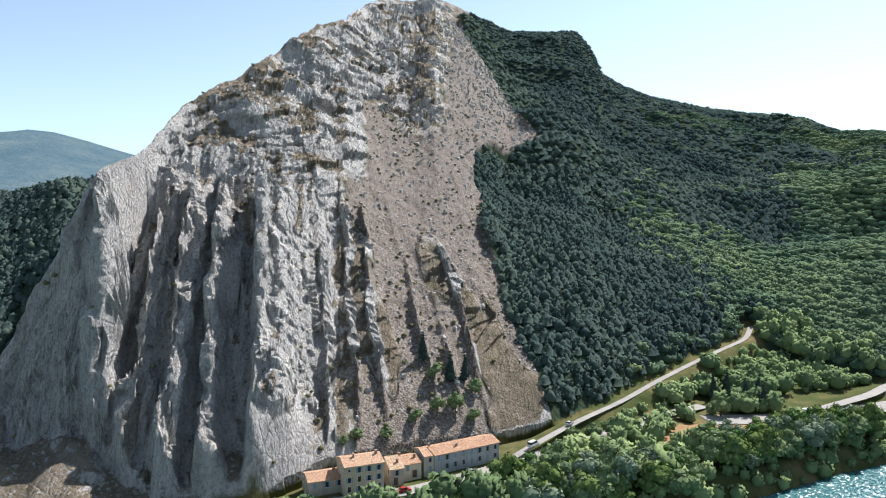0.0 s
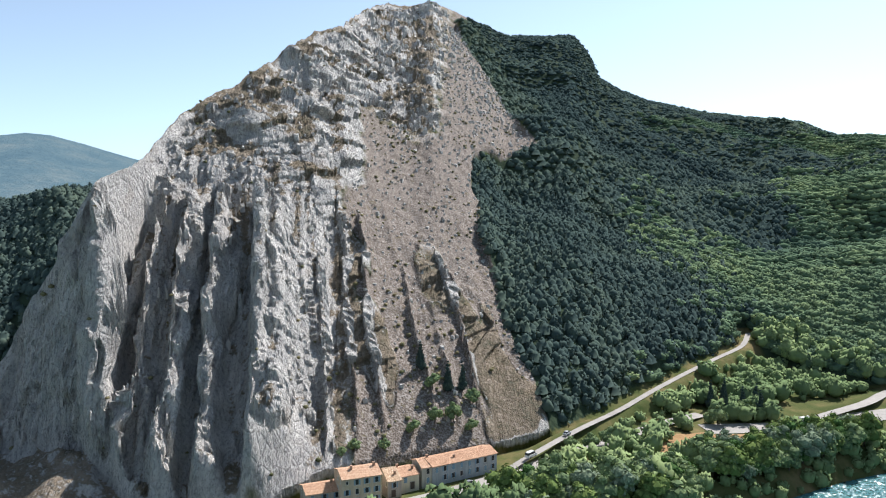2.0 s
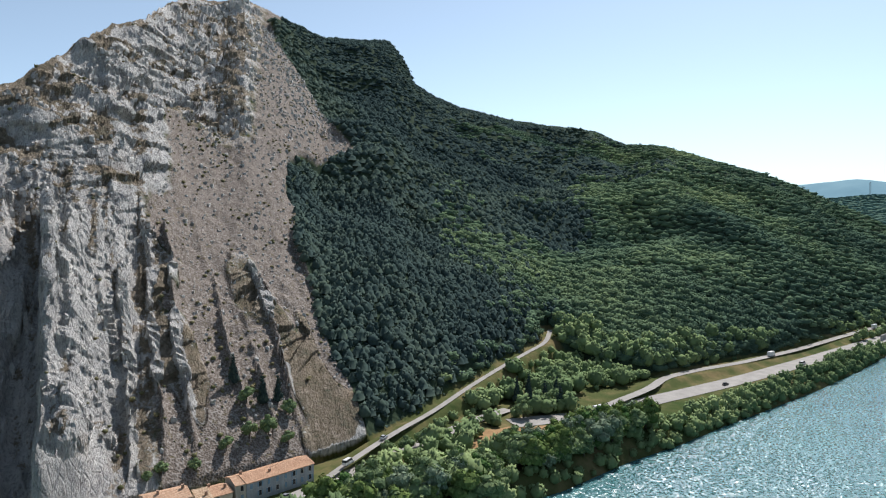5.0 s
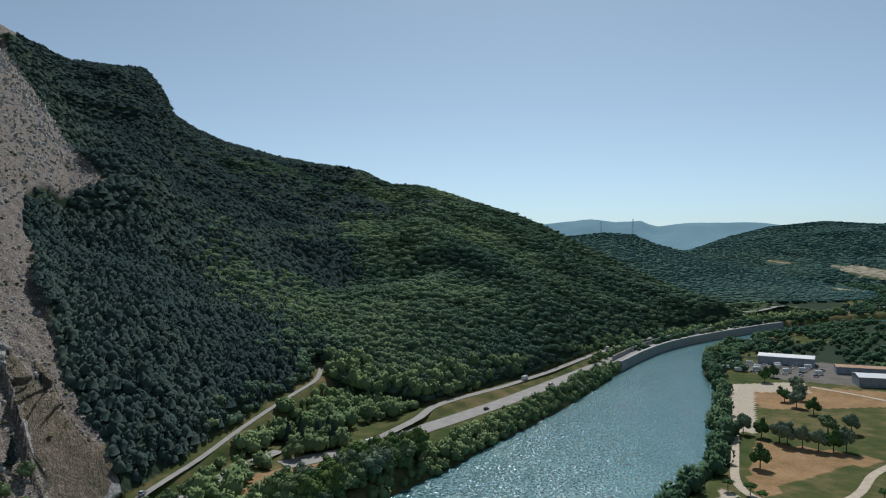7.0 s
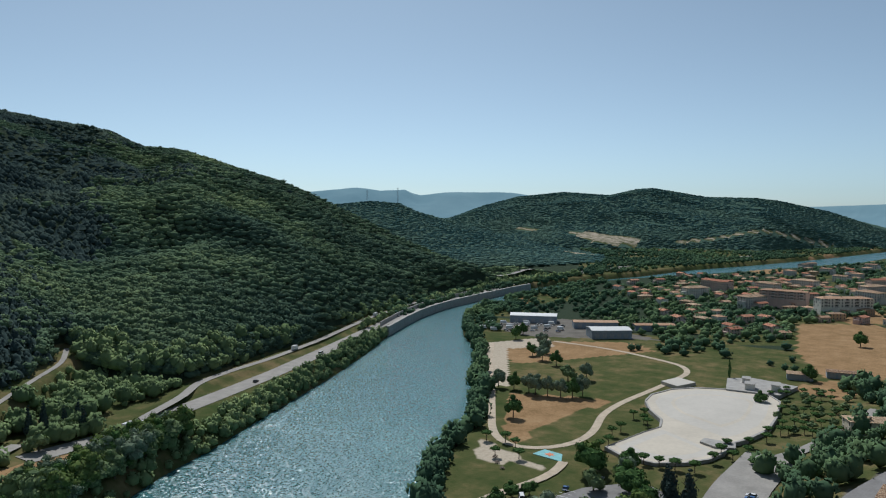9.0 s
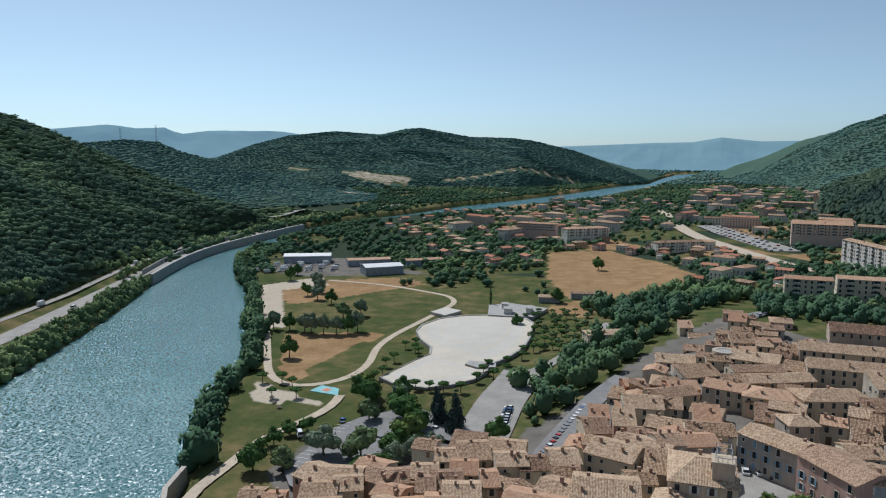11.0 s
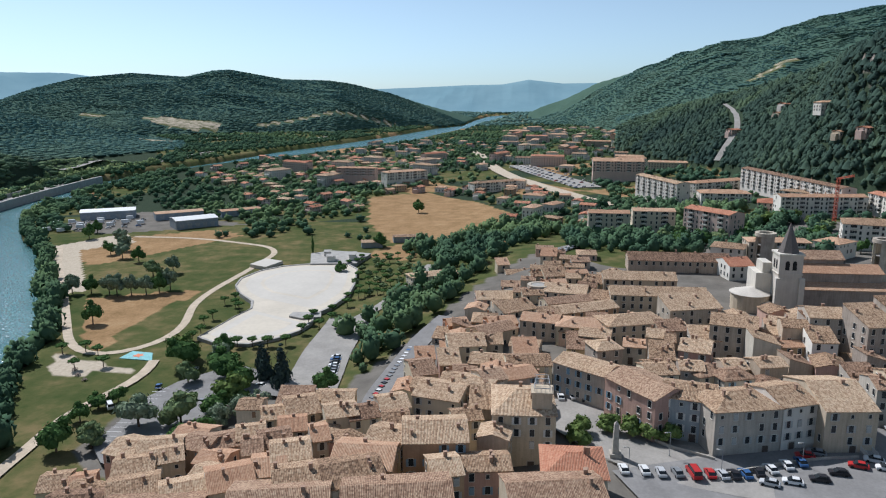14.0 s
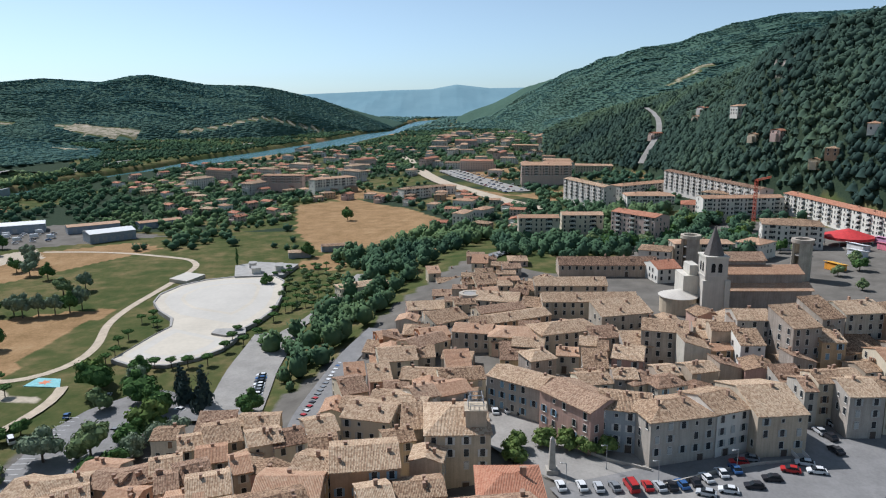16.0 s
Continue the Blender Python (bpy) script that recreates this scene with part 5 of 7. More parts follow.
def infill(n, town, keep_out):
    """Smaller houses squeezed between the others, a little lower than their neighbours."""
    rng = random.Random(77)
    xs, ys = [p[0] for p in town], [p[1] for p in town]
    done = 0
    for _ in range(9000):
        if done >= n:
            break
        x, y = rng.uniform(min(xs), max(xs)), rng.uniform(min(ys), max(ys))
        one = (np.array([x]), np.array([y]))
        if not inside(town, *one)[0] or any(along(line, *one)[0][0] < gap for line, gap in keep_out):
            continue
        w, d = rng.uniform(6, 10), rng.uniform(6, 9)
        r = 0.36 * math.sqrt(w * d)
        if any((x - a) ** 2 + (y - c) ** 2 < (r + q) ** 2 for a, c, q, _ in STANDING):
            continue
        near = sorted(STANDING, key=lambda h: (h[0] - x) ** 2 + (h[1] - y) ** 2)[:3]
        eave = max(sum(h[3] for h in near) / 3 - rng.uniform(0.8, 3.2), height(x, y) + 4)
        house(x, y, w, d, -88 + rng.uniform(-14, 14) + rng.choice((0, 0, 0, 90)), eave, rng.choice("gggs"), rng.choice(("beige", "grey", "rubble", "beige", "ochre", "pink")), rng.choice(("old", "old", "old", "brown", "peach")), shut=rng.choice((0, 0, 1, 2, 3)), rows=2, sides=done % 2 == 0)
        done += 1


infill(92, [(125, 88), (160, 92), (185, 60), (205, 34), (250, 28), (300, 18), (385, -2), (375, -25), (330, -40), (300, -75), (262, -78), (262, -112), (236, -150), (205, -140), (180, -90), (175, -50), (190, -12), (150, 0), (125, 30)],
       (([(150, 14), (175, 33), (205, 41), (262, 33), (285, 26)], 8), ([(190, -16), (176, -24), (162, -34), (156, -46), (153, -60)], 11), ([(140, -30), (153, -70), (164, -110), (180, -118)], 11), ([(164, -92), (182, -110)], 11), ([(150, 132), (165, 102), (206, 116)], 9)))

# apartment blocks beyond the old town
house(456.1, -119.7, 34.1, 14.0, -143, 36.0, "g", "rosy", "red", pitch=0.22, rows=5, full=False, name="apartment_block", chimneys=1)
house(470.1, -57.9, 25.8, 12.0, -91, 32.0, "g", "cream", "peach", pitch=0.22, rows=4, full=False, name="apartment_block", chimneys=1)
house(480.9, -87.6, 26.7, 12.0, -91, 32.0, "g", "cream", "peach", pitch=0.22, rows=4, full=False, name="apartment_block", chimneys=1)
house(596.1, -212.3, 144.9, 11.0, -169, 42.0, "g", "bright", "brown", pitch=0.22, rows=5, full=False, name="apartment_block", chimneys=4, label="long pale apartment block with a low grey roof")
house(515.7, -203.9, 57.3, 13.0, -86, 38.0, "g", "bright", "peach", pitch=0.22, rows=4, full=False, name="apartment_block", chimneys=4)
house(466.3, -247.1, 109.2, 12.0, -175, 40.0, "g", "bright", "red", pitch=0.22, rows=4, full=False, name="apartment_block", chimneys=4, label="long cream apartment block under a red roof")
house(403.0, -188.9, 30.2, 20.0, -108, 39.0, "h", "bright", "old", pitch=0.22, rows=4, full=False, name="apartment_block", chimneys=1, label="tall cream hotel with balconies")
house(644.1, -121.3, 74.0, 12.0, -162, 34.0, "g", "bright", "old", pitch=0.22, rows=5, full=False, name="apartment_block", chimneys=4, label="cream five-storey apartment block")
house(823.4, -105.1, 55.2, 25.0, -93, 34.0, "g", "rosy", "peach", pitch=0.22, rows=4, full=False, name="apartment_block", chimneys=4)
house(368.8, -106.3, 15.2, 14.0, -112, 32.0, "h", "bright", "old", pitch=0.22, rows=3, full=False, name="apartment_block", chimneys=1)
house(375.1, -131.0, 29.7, 12.0, -91, 34.0, "h", "cream", "peach", pitch=0.22, rows=3, full=False, name="apartment_block", chimneys=1)
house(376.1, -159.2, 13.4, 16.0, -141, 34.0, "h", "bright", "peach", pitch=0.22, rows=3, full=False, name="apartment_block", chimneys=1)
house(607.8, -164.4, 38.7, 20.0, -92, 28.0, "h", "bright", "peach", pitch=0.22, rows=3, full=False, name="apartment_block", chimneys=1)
house(535.1, -180.2, 21.1, 20.0, -107, 31.0, "h", "rosy", "red", pitch=0.22, rows=3, full=False, name="apartment_block", chimneys=1)
house(817.7, 190.8, 46.9, 12.0, -93, 24.0, "h", "rosy", "peach", pitch=0.22, rows=3, full=False, name="apartment_block", chimneys=4)
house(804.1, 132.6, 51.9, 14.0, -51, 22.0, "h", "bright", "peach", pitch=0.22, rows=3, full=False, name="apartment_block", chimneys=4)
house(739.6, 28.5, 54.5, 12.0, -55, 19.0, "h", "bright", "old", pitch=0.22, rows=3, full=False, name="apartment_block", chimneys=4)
house(356.0, 41.2, 26.1, 10.0, -60, 17.0, "h", "cream", "old", pitch=0.22, rows=3, full=False, name="apartment_block", chimneys=1)
house(368.1, -36.3, 9.6, 12.0, -91, 27.0, "h", "rosy", "old", pitch=0.22, rows=3, full=False, name="apartment_block", chimneys=1)
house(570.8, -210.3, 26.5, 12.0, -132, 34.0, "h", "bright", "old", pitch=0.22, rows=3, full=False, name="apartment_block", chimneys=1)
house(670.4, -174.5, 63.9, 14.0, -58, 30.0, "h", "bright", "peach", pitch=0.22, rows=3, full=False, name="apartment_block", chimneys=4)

# street below the cliff
house(-37.9, 224.2, 11.7, 9.0, 23, 13.5, "g", "grey", "peach", shut=1, rows=3, deep=9.0, label="grey house under peach tiles on the street below the cliff")
house(-26.3, 224.3, 12.7, 10.0, 22, 18.5, "g", "beige", "peach", shut=1, rows=3, deep=9.0, label="tall beige house under peach tiles on the street below the cliff")
house(-13.4, 236.2, 9.8, 9.0, 25, 14.0, "g", "cream", "peach", shut=1, rows=3, deep=9.0, label="cream house under peach tiles on the street below the cliff")
house(-6.0, 240.1, 4.4, 9.0, 24, 15.5, "g", "grey", "peach", shut=1, rows=3, deep=9.0, label="grey house under peach tiles on the street below the cliff")
house(6.2, 247.0, 26.4, 9.5, 31, 15.5, "g", "blue", "peach", shut=1, rows=3, deep=9.0, label="long blue-grey house under peach tiles on the street below the cliff")
house(-15.9, 229.6, 4.6, 6.5, 22, 14.6, "s", "grey", "old", shut=1, rows=3, deep=9.0, label="grey house under peach tiles on the street below the cliff")


# ---- landmarks of the old town ----
def prism(bm, poly, z0, z1, mat=0):
    lo = [bm.verts.new((x, y, z0)) for x, y in poly]
    hi = [bm.verts.new((x, y, z1)) for x, y in poly]
    n = len(poly)
    for k in range(n):
        bm.faces.new((lo[k], lo[(k + 1) % n], hi[(k + 1) % n], hi[k])).material_index = mat
    bm.faces.new(hi).material_index = mat
    bm.faces.new(lo[::-1]).material_index = mat


def disc(r, n=16, cx=0, cy=0, a0=0.0, a1=6.2832):
    full = abs(a1 - a0) > 6.28
    m = n if full else n + 1
    return [(cx + r * math.cos(a0 + (a1 - a0) * k / n), cy + r * math.sin(a0 + (a1 - a0) * k / n)) for k in range(m)]


M_PALE = render_wall("pale_church_stone", (0.52, 0.48, 0.42), 0.18)
M_SLATE = plain("dark_spire_stone", (0.15, 0.135, 0.125), 0.9, scale=1.5)
M_DARK = plain("painted_opening_dark", (0.02, 0.02, 0.022), 0.9)


def church():
    root = new("cathedral")
    root.matrix_basis = pose(281, -104, 23.5)
    # local x: away from the square, local -y: along the nave
    bm = bmesh.new()
    box(bm, -4.2, -4.2, -1, 4.2, 4.2, 23.5)
    tower = part("tower", bm, M_PALE, root, "square pale stone bell tower")
    for half, z0, z1 in ((4.5, 16.2, 16.7), (4.6, 23.5, 24.2)):
        bm = bmesh.new()
        box(bm, -half, -half, z0, half, half, z1)
        part("cornice", bm, M_PALE, tower)
    for sx in (-1, 1):
        for sy in (-1, 1):
            bm = bmesh.new()
            box(bm, sx * 4.2 - 1.0, sy * 4.2 - 1.0, -1, sx * 4.2 + 1.0, sy * 4.2 + 1.0, 15)
            part("buttress", bm, M_PALE, tower)
    bm = bmesh.new()
    base = [bm.verts.new((x, y, 24.2)) for x, y in disc(4.0, 8)]
    tip = bm.verts.new((0, 0, 35.5))
    for k in range(8):
        bm.faces.new((base[k], base[(k + 1) % 8], tip))
    bm.faces.new(base[::-1])
    part("spire", bm, M_SLATE, tower, "dark pointed stone spire")
    for a in range(4):
        for off in (-1.3, 1.3):
            # Near-black arch panels on the solid wall paint the dark inside of openings.
            bm = bmesh.new()
            arch = [(-0.75, 0), (0.75, 0), (0.75, 2.8)] + [(0.75 * math.cos(t), 2.8 + 0.75 * math.sin(t)) for t in (0.8, 1.57, 2.34)] + [(-0.75, 2.8)]
            f = [bm.verts.new((px, -4.28, 18 + pz)) for px, pz in arch]
            g = [bm.verts.new((px, -4.15, 18 + pz)) for px, pz in arch]
            bm.faces.new(f)
            for k in range(len(f)):
                bm.faces.new((f[k], g[k], g[(k + 1) % len(f)], f[(k + 1) % len(f)]))
            o = part("belfry_opening", bm, M_DARK, tower)
            o.matrix_basis = pose(0, 0, 0, 0, 0, 90 * a) @ pose(off, 0, 0)
    # nave and aisles
    bm = bmesh.new()
    box(bm, 3, -40, -1, 17, -4.2, 9)
    box(bm, 7.5, -38, 9, 17, -3, 14.5)
    box(bm, 14, -26, 9, 24, -3, 18.5)
    part("wall", bm, WALLS["rubble"], root)
    for x0, x1, y0, y1, z0, z1, mat in ((2.5, 8.2, -41, -5, 9.0, 11.3, ROOF_PEACH), (7.0, 13.8, -38.8, -3, 14.6, 17.0, ROOF_PEACH), (13.4, 19.5, -26.5, -3, 18.6, 21.2, ROOF_BROWN), (25, 19.5, -26.5, -3, 18.6, 21.2, ROOF_BROWN)):
        bm = bmesh.new()
        slope_sheet(bm, (x0, y1, z0), (x0, y0, z0), (x1, y0, z1), (x1, y1, z1), 0.25, random.Random(3), 10, 3)
        part("roof", bm, mat, root)
    # apse, chapels and stepped buttresses in pale stone
    bm = bmesh.new()
    prism(bm, disc(7.0, 20, 3.5, 11.5), -1, 7.2)
    part("apse", bm, WALLS["beige"], root)
    bm = bmesh.new()
    ring = [bm.verts.new((x, y, 7.2)) for x, y in disc(7.7, 24, 3.5, 11.5)]
    top = bm.verts.new((5.0, 10, 9.4))
    for k in range(24):
        bm.faces.new((ring[k], ring[(k + 1) % 24], top))
    bm.faces.new(ring[::-1])
    part("apse_roof", bm, M_PALE, root, "pale smooth half-round apse roof")
    bm = bmesh.new()
    box(bm, 3, 4.2, -1, 14, 10, 15.0)
    box(bm, 4, 4.2, 15, 12, 7.5, 19)
    box(bm, -3.2, 5.5, -1, 1.5, 8.6, 5)
    part("chapel", bm, M_PALE, root, "white rendered stepped chapel")
    tagged(root, "pale stone cathedral with a square bell tower and dark spire", "church")


church()


def old_tower(x, y, z0, z1, r, label):
    """A medieval wall tower, open on one side, crowned with a thicker rim."""
    root = new("wall_tower")
    root.matrix_basis = pose(x, y, z0, 0, 0, 20)
    bm = bmesh.new()
    outer, inner = disc(r, 20, a0=-4.2, a1=1.0), disc(r - 1.1, 20, a0=-4.2, a1=1.0)
    prism(bm, outer + inner[::-1], -1, z1 - z0 - 1.6)
    part("shaft", bm, WALLS["rubble"], root)
    bm = bmesh.new()
    a, b = disc(r + 0.6, 24), disc(r - 1.0, 24)
    H = z1 - z0
    va = [[bm.verts.new((px, py, z)) for px, py in ring] for ring, z in ((a, H - 1.6), (a, H), (b, H), (b, H - 1.6))]
    for p, q in zip(va, va[1:] + va[:1]):
        for k in range(24):
            bm.faces.new((p[k], p[(k + 1) % 24], q[(k + 1) % 24], q[k]))
    part("rim", bm, WALLS["rubble"], root)
    bm = bmesh.new()
    for z in (4, 9, 14):
        prism(bm, disc(r - 1.2, 16), z, z + 0.4)
    tagged(part("floors", bm, M_CONCRETE, root), kind="stuff")
    tagged(root, label, "tower")


old_tower(328, -160, 23, 44.5, 4.2, "grey stone medieval wall tower open at the back")
old_tower(352, -118, 22, 42, 4.2, "grey stone wall tower rising behind the cathedral")
old_tower(296, -11, 14, 28.5, 4.0, "round stone tower among the old roofs")

# square stair tower with a wrought iron belfry on the corner house
bell = new("clock_tower")
bell.matrix_basis = pose(159.5, -10.0, 18)
bm = bmesh.new()
box(bm, -2.3, -2.3, -1, 2.3, 2.3, 21.2)
box(bm, -2.55, -2.55, 21.2, 2.55, 2.55, 21.6)
part("shaft", bm, WALLS["beige"], bell)
for k in range(4):
    bm = bmesh.new()
    box(bm, -0.06, -0.06, 0, 0.06, 0.06, 3.0)
    part("post", bm, M_ZINC, bell).matrix_basis = pose(1.7 * (1 if k % 2 else -1), 1.7 * (1 if k > 1 else -1), 21.6)
for k, z in enumerate((22.4, 23.4, 24.5)):
    bm = bmesh.new()
    s = 1.8 - 0.25 * k
    for q in range(4):
        v0 = len(bm.verts)
        box(bm, -s, s - 0.06, z, s, s + 0.06, z + 0.12)
        bm.verts.ensure_lookup_table()
        bmesh.ops.transform(bm, matrix=pose(0, 0, 0, 0, 0, 90 * q), verts=bm.verts[v0:])
    part("iron_ring", bm, M_ZINC, bell)
tagged(bell, "beige square tower with a wrought iron bell cage", "tower")


def obelisk():
    root = new("obelisk")
    z = height(158, -27)
    root.matrix_basis = pose(158, -27, z)
    bm = bmesh.new()
    prism(bm, disc(2.6, 16), -0.5, 0.5)
    box(bm, -1.3, -1.3, 0.5, 1.3, 1.3, 1.6)
    part("plinth", bm, M_STONE, root)
    bm = bmesh.new()
    lo = [bm.verts.new((x * 0.75, y * 0.75, 1.6)) for x, y in ((-1, -1), (1, -1), (1, 1), (-1, 1))]
    hi = [bm.verts.new((x * 0.5, y * 0.5, 8.6)) for x, y in ((-1, -1), (1, -1), (1, 1), (-1, 1))]
    tip = bm.verts.new((0, 0, 9.4))
    for k in range(4):
        bm.faces.new((lo[k], lo[(k + 1) % 4], hi[(k + 1) % 4], hi[k]))
        bm.faces.new((hi[k], hi[(k + 1) % 4], tip))
    part("shaft", bm, M_STONE, root)
    tagged(root, "grey stone obelisk on a round plinth in the square", "monument")


obelisk()

# ---- streets, parking and park surfaces ----
ribbon("street", [(150, 14), (175, 33), (205, 41), (235, 37), (262, 33), (285, 26)], 4.0, M_ASPHALT, "grey asphalt street beside the old houses", "street", 0.25, drape=True)
ribbon("car_park", [(220, 66), (240, 68), (262, 71), (285, 71), (305, 72)], 9.5, M_ROAD_PALE, "pale asphalt car park", "car park", 0.3, drape=True)
ribbon("road", [(300, 73), (320, 63), (345, 58), (372, 52), (400, 48)], 2.6, M_ROAD_PALE, "narrow road behind the bathing lake", "road", 0.3, drape=True)
LOT = [(182, 119), (196, 119), (212, 121), (229, 116), (240, 108), (246, 98), (240, 84), (228, 70), (219, 66), (222, 84), (216, 98), (200, 86), (184, 91), (176, 97), (168, 100), (172, 110)]
lot_z = max(height(px, py) for px, py in LOT) + 0.12
sheet("car_park", LOT, lot_z, M_ASPHALT, "grey asphalt car park under the riverside trees", "car park")
for k in range(22):
    px, py, turn_ = ((184 + 3.0 * k, 116.5 + 0.15 * k, 95) if k < 14 else (178 + 3.0 * (k - 14), 98.5 - 1.5 * (k - 14), 60))
    sheet("bay_line", [tuple((pose(px, py, 0, 0, 0, turn_) @ Vector((a, b, 0)))[:2]) for a, b in ((-2.4, -0.08), (2.4, -0.08), (2.4, 0.08), (-2.4, 0.08))], lot_z + 0.03, M_LINE, "white painted parking bay line on the asphalt", "road marking")
ribbon("park_path", [(150, 132), (162, 137), (176, 136), (192, 140), (206, 140), (222, 134), (238, 132), (250, 136)], 2.0, M_PATH, "pale footpath beside the river lawn", "path", 0.3, drape=True)
ribbon("square_paving", [(190, -16), (176, -24), (162, -34), (156, -46), (153, -60)], 12.0, M_ROAD_PALE, "pale paved town square", "square", 0.35, drape=True)
ribbon("street", [(140, -30), (148, -50), (153, -70), (158, -92), (164, -110), (170, -140)], 12.0, M_ASPHALT, "asphalt street with parked cars along the square", "street", 0.55, drape=True)
ribbon("street", [(164, -92), (178, -100), (180, -118)], 9.0, M_ASPHALT, "asphalt parking beside the tall houses", "street", 0.5, drape=True)
ribbon("railway_bed", [(640, -80), (690, -52), (770, -17), (850, 10), (946, 32), (1100, 60), (1356, 92)], 9.0, M_PATH, "sandy railway bed running away through the town", "railway", 0.4, drape=True)
ribbon("car_park", [(760, -70), (840, -40), (920, -15), (1000, 5)], 16.0, M_ROAD_PALE, "large pale car park beside the railway", "car park", 0.4, drape=True)
ribbon("road", [(440, -60), (420, -40), (400, -28), (385, -22), (370, -20)], 4.0, M_ASPHALT, "street lined with parked cars", "street", 0.35, drape=True)
ribbon("road", [(800, 560), (1000, 566), (1200, 552), (1500, 500), (1700, 470)], 4.5, M_ROAD_PALE, "pale road along the far river bank", "road", 0.4, drape=True)

# ---- bathing lake details ----
rim = new("pool_rim")
cen = Vector((335, 115))
bm = bmesh.new()
o = [Vector(p) + (Vector(p) - cen).normalized() * 1.3 for p in POOL]
n = len(POOL)
rings = [[bm.verts.new((p[0], p[1], z)) for p in pts] for pts, z in ((POOL, 6.6), (POOL, 7.35), (o, 7.35), (o, 4.5))]
for p, q in zip(rings, rings[1:]):
    for k in range(n):
        bm.faces.new((p[k], p[(k + 1) % n], q[(k + 1) % n], q[k]))
bmesh.ops.recalc_face_normals(bm, faces=bm.faces)
part("kerb", bm, M_CONCRETE, rim)
tagged(rim, "pale concrete kerb round the bathing lake", "kerb", kind="structure")
bm = bmesh.new()
prism(bm, [(312, 101), (313, 88), (306, 86), (303, 94), (306, 101)], 6.5, 7.9)
slab = new("jetty")
part("deck", bm, M_CONCRETE, slab)
tagged(slab, "pale concrete jetty in the drained basin", "jetty")
for poly, z, lab in (([(404, 158), (420, 154), (414, 141), (398, 146)], 7.6, "pale concrete slab on the lawn"), ([(408, 122), (412, 95), (440, 92), (446, 118), (436, 130)], 7.8, "paved terrace above the bathing lake")):
    bm = bmesh.new()
    prism(bm, poly, 5, z)
    ob = new("terrace")
    part("deck", bm, M_POOL if "slab" in lab else M_CONCRETE, ob)
    tagged(ob, lab, "terrace")
for cx, cy, w, d, h in ((418, 112, 7, 5, 3), (424, 100, 9, 4, 3.2), (432, 118, 6, 4, 2.6)):
    ob = new("kiosk")
    ob.matrix_basis = pose(cx, cy, 7.8, 0, 0, 12)
    bm = bmesh.new()
    box(bm, -w / 2, -d / 2, 0, w / 2, d / 2, h)
    part("wall", bm, WALLS["white"], ob)
    bm = bmesh.new()
    box(bm, -w / 2 - 0.4, -d / 2 - 0.4, h, w / 2 + 0.4, d / 2 + 0.4, h + 0.25)
    part("flat_roof", bm, M_CONCRETE, ob)
    tagged(ob, "small white flat-roofed bathing kiosk", "kiosk")

# play court: turquoise field with an orange star
court = new("play_court")
M_TURQ, M_ORANGE = plain("turquoise_paint", (0.22, 0.47, 0.48), 0.8), plain("orange_paint", (0.62, 0.20, 0.10), 0.8)
cz = max(height(251, 151), height(259, 150), height(258, 141), height(250, 137)) + 0.25
bm = bmesh.new()
prism(bm, [(250, 137), (258, 141), (259, 150), (251, 151)], cz - 2, cz)
part("surface", bm, M_TURQ, court)
bm = bmesh.new()
prism(bm, [(254.5 + (2.6 if k % 2 else 1.3) * math.cos(k * 0.5236), 145 + (2.6 if k % 2 else 1.3) * math.sin(k * 0.5236)) for k in range(12)], cz - 0.1, cz + 0.03)
part("star", bm, M_ORANGE, court)
tagged(court, "turquoise play court with an orange star", "court")


# ---- sheds beside the vans ----
def shed(x, y, w, d, rot, z0, h, roof_mat, label):
    root = new("shed")
    root.matrix_basis = pose(x, y, z0, 0, 0, rot)
    bm = bmesh.new()
    box(bm, -w / 2, -d / 2, -1, w / 2, d / 2, h)
    part("wall", bm, M_SHED, root)
    bm = bmesh.new()
    for s in (1, -1):
        slope_sheet(bm, (-s * (w / 2 + 0.4), -s * (d / 2 + 0.4), h), (s * (w / 2 + 0.4), -s * (d / 2 + 0.4), h), (s * (w / 2 + 0.4), 0, h + d * 0.07), (-s * (w / 2 + 0.4), 0, h + d * 0.07), 0.2, random.Random(1), 2, 1, 0)
    part("roof", bm, roof_mat, root)
    for k in range(5):
        bm = bmesh.new()
        box(bm, -1.6, -0.08, 0, 1.6, 0.05, 3.4)
        part("door", bm, M_ZINC, root).matrix_basis = pose((k - 2) * w / 5.5, -d / 2, 0.1)
    tagged(root, label, "shed")


M_SHED = plain("blue_grey_cladding", (0.26, 0.30, 0.34), 0.6)
M_WHITE_ROOF = plain("white_sheet_roof", (0.66, 0.66, 0.64), 0.5, vary=0.08)
shed(533, 254, 32, 20, -49, 6, 6.5, M_WHITE_ROOF, "blue-grey warehouse with a white sheet roof")
shed(566, 345, 42, 20, -62, 6, 6, M_WHITE_ROOF, "long warehouse with a pale sheet roof beside the vans")
shed(570, 285, 38, 14, -55, 6, 5, ROOF_PEACH, "long low building with a faded pink roof")
shed(590, 240, 34, 12, -50, 6, 4.5, ROOF_PEACH, "long low building behind the warehouse")
shed(490, 75, 24, 9, -75, 6, 4, ROOF_OLD, "low pale farm building beside the dry meadow")
shed(470, 98, 14, 9, -75, 6, 3.6, ROOF_OLD, "low grey outbuilding beside the lake road")


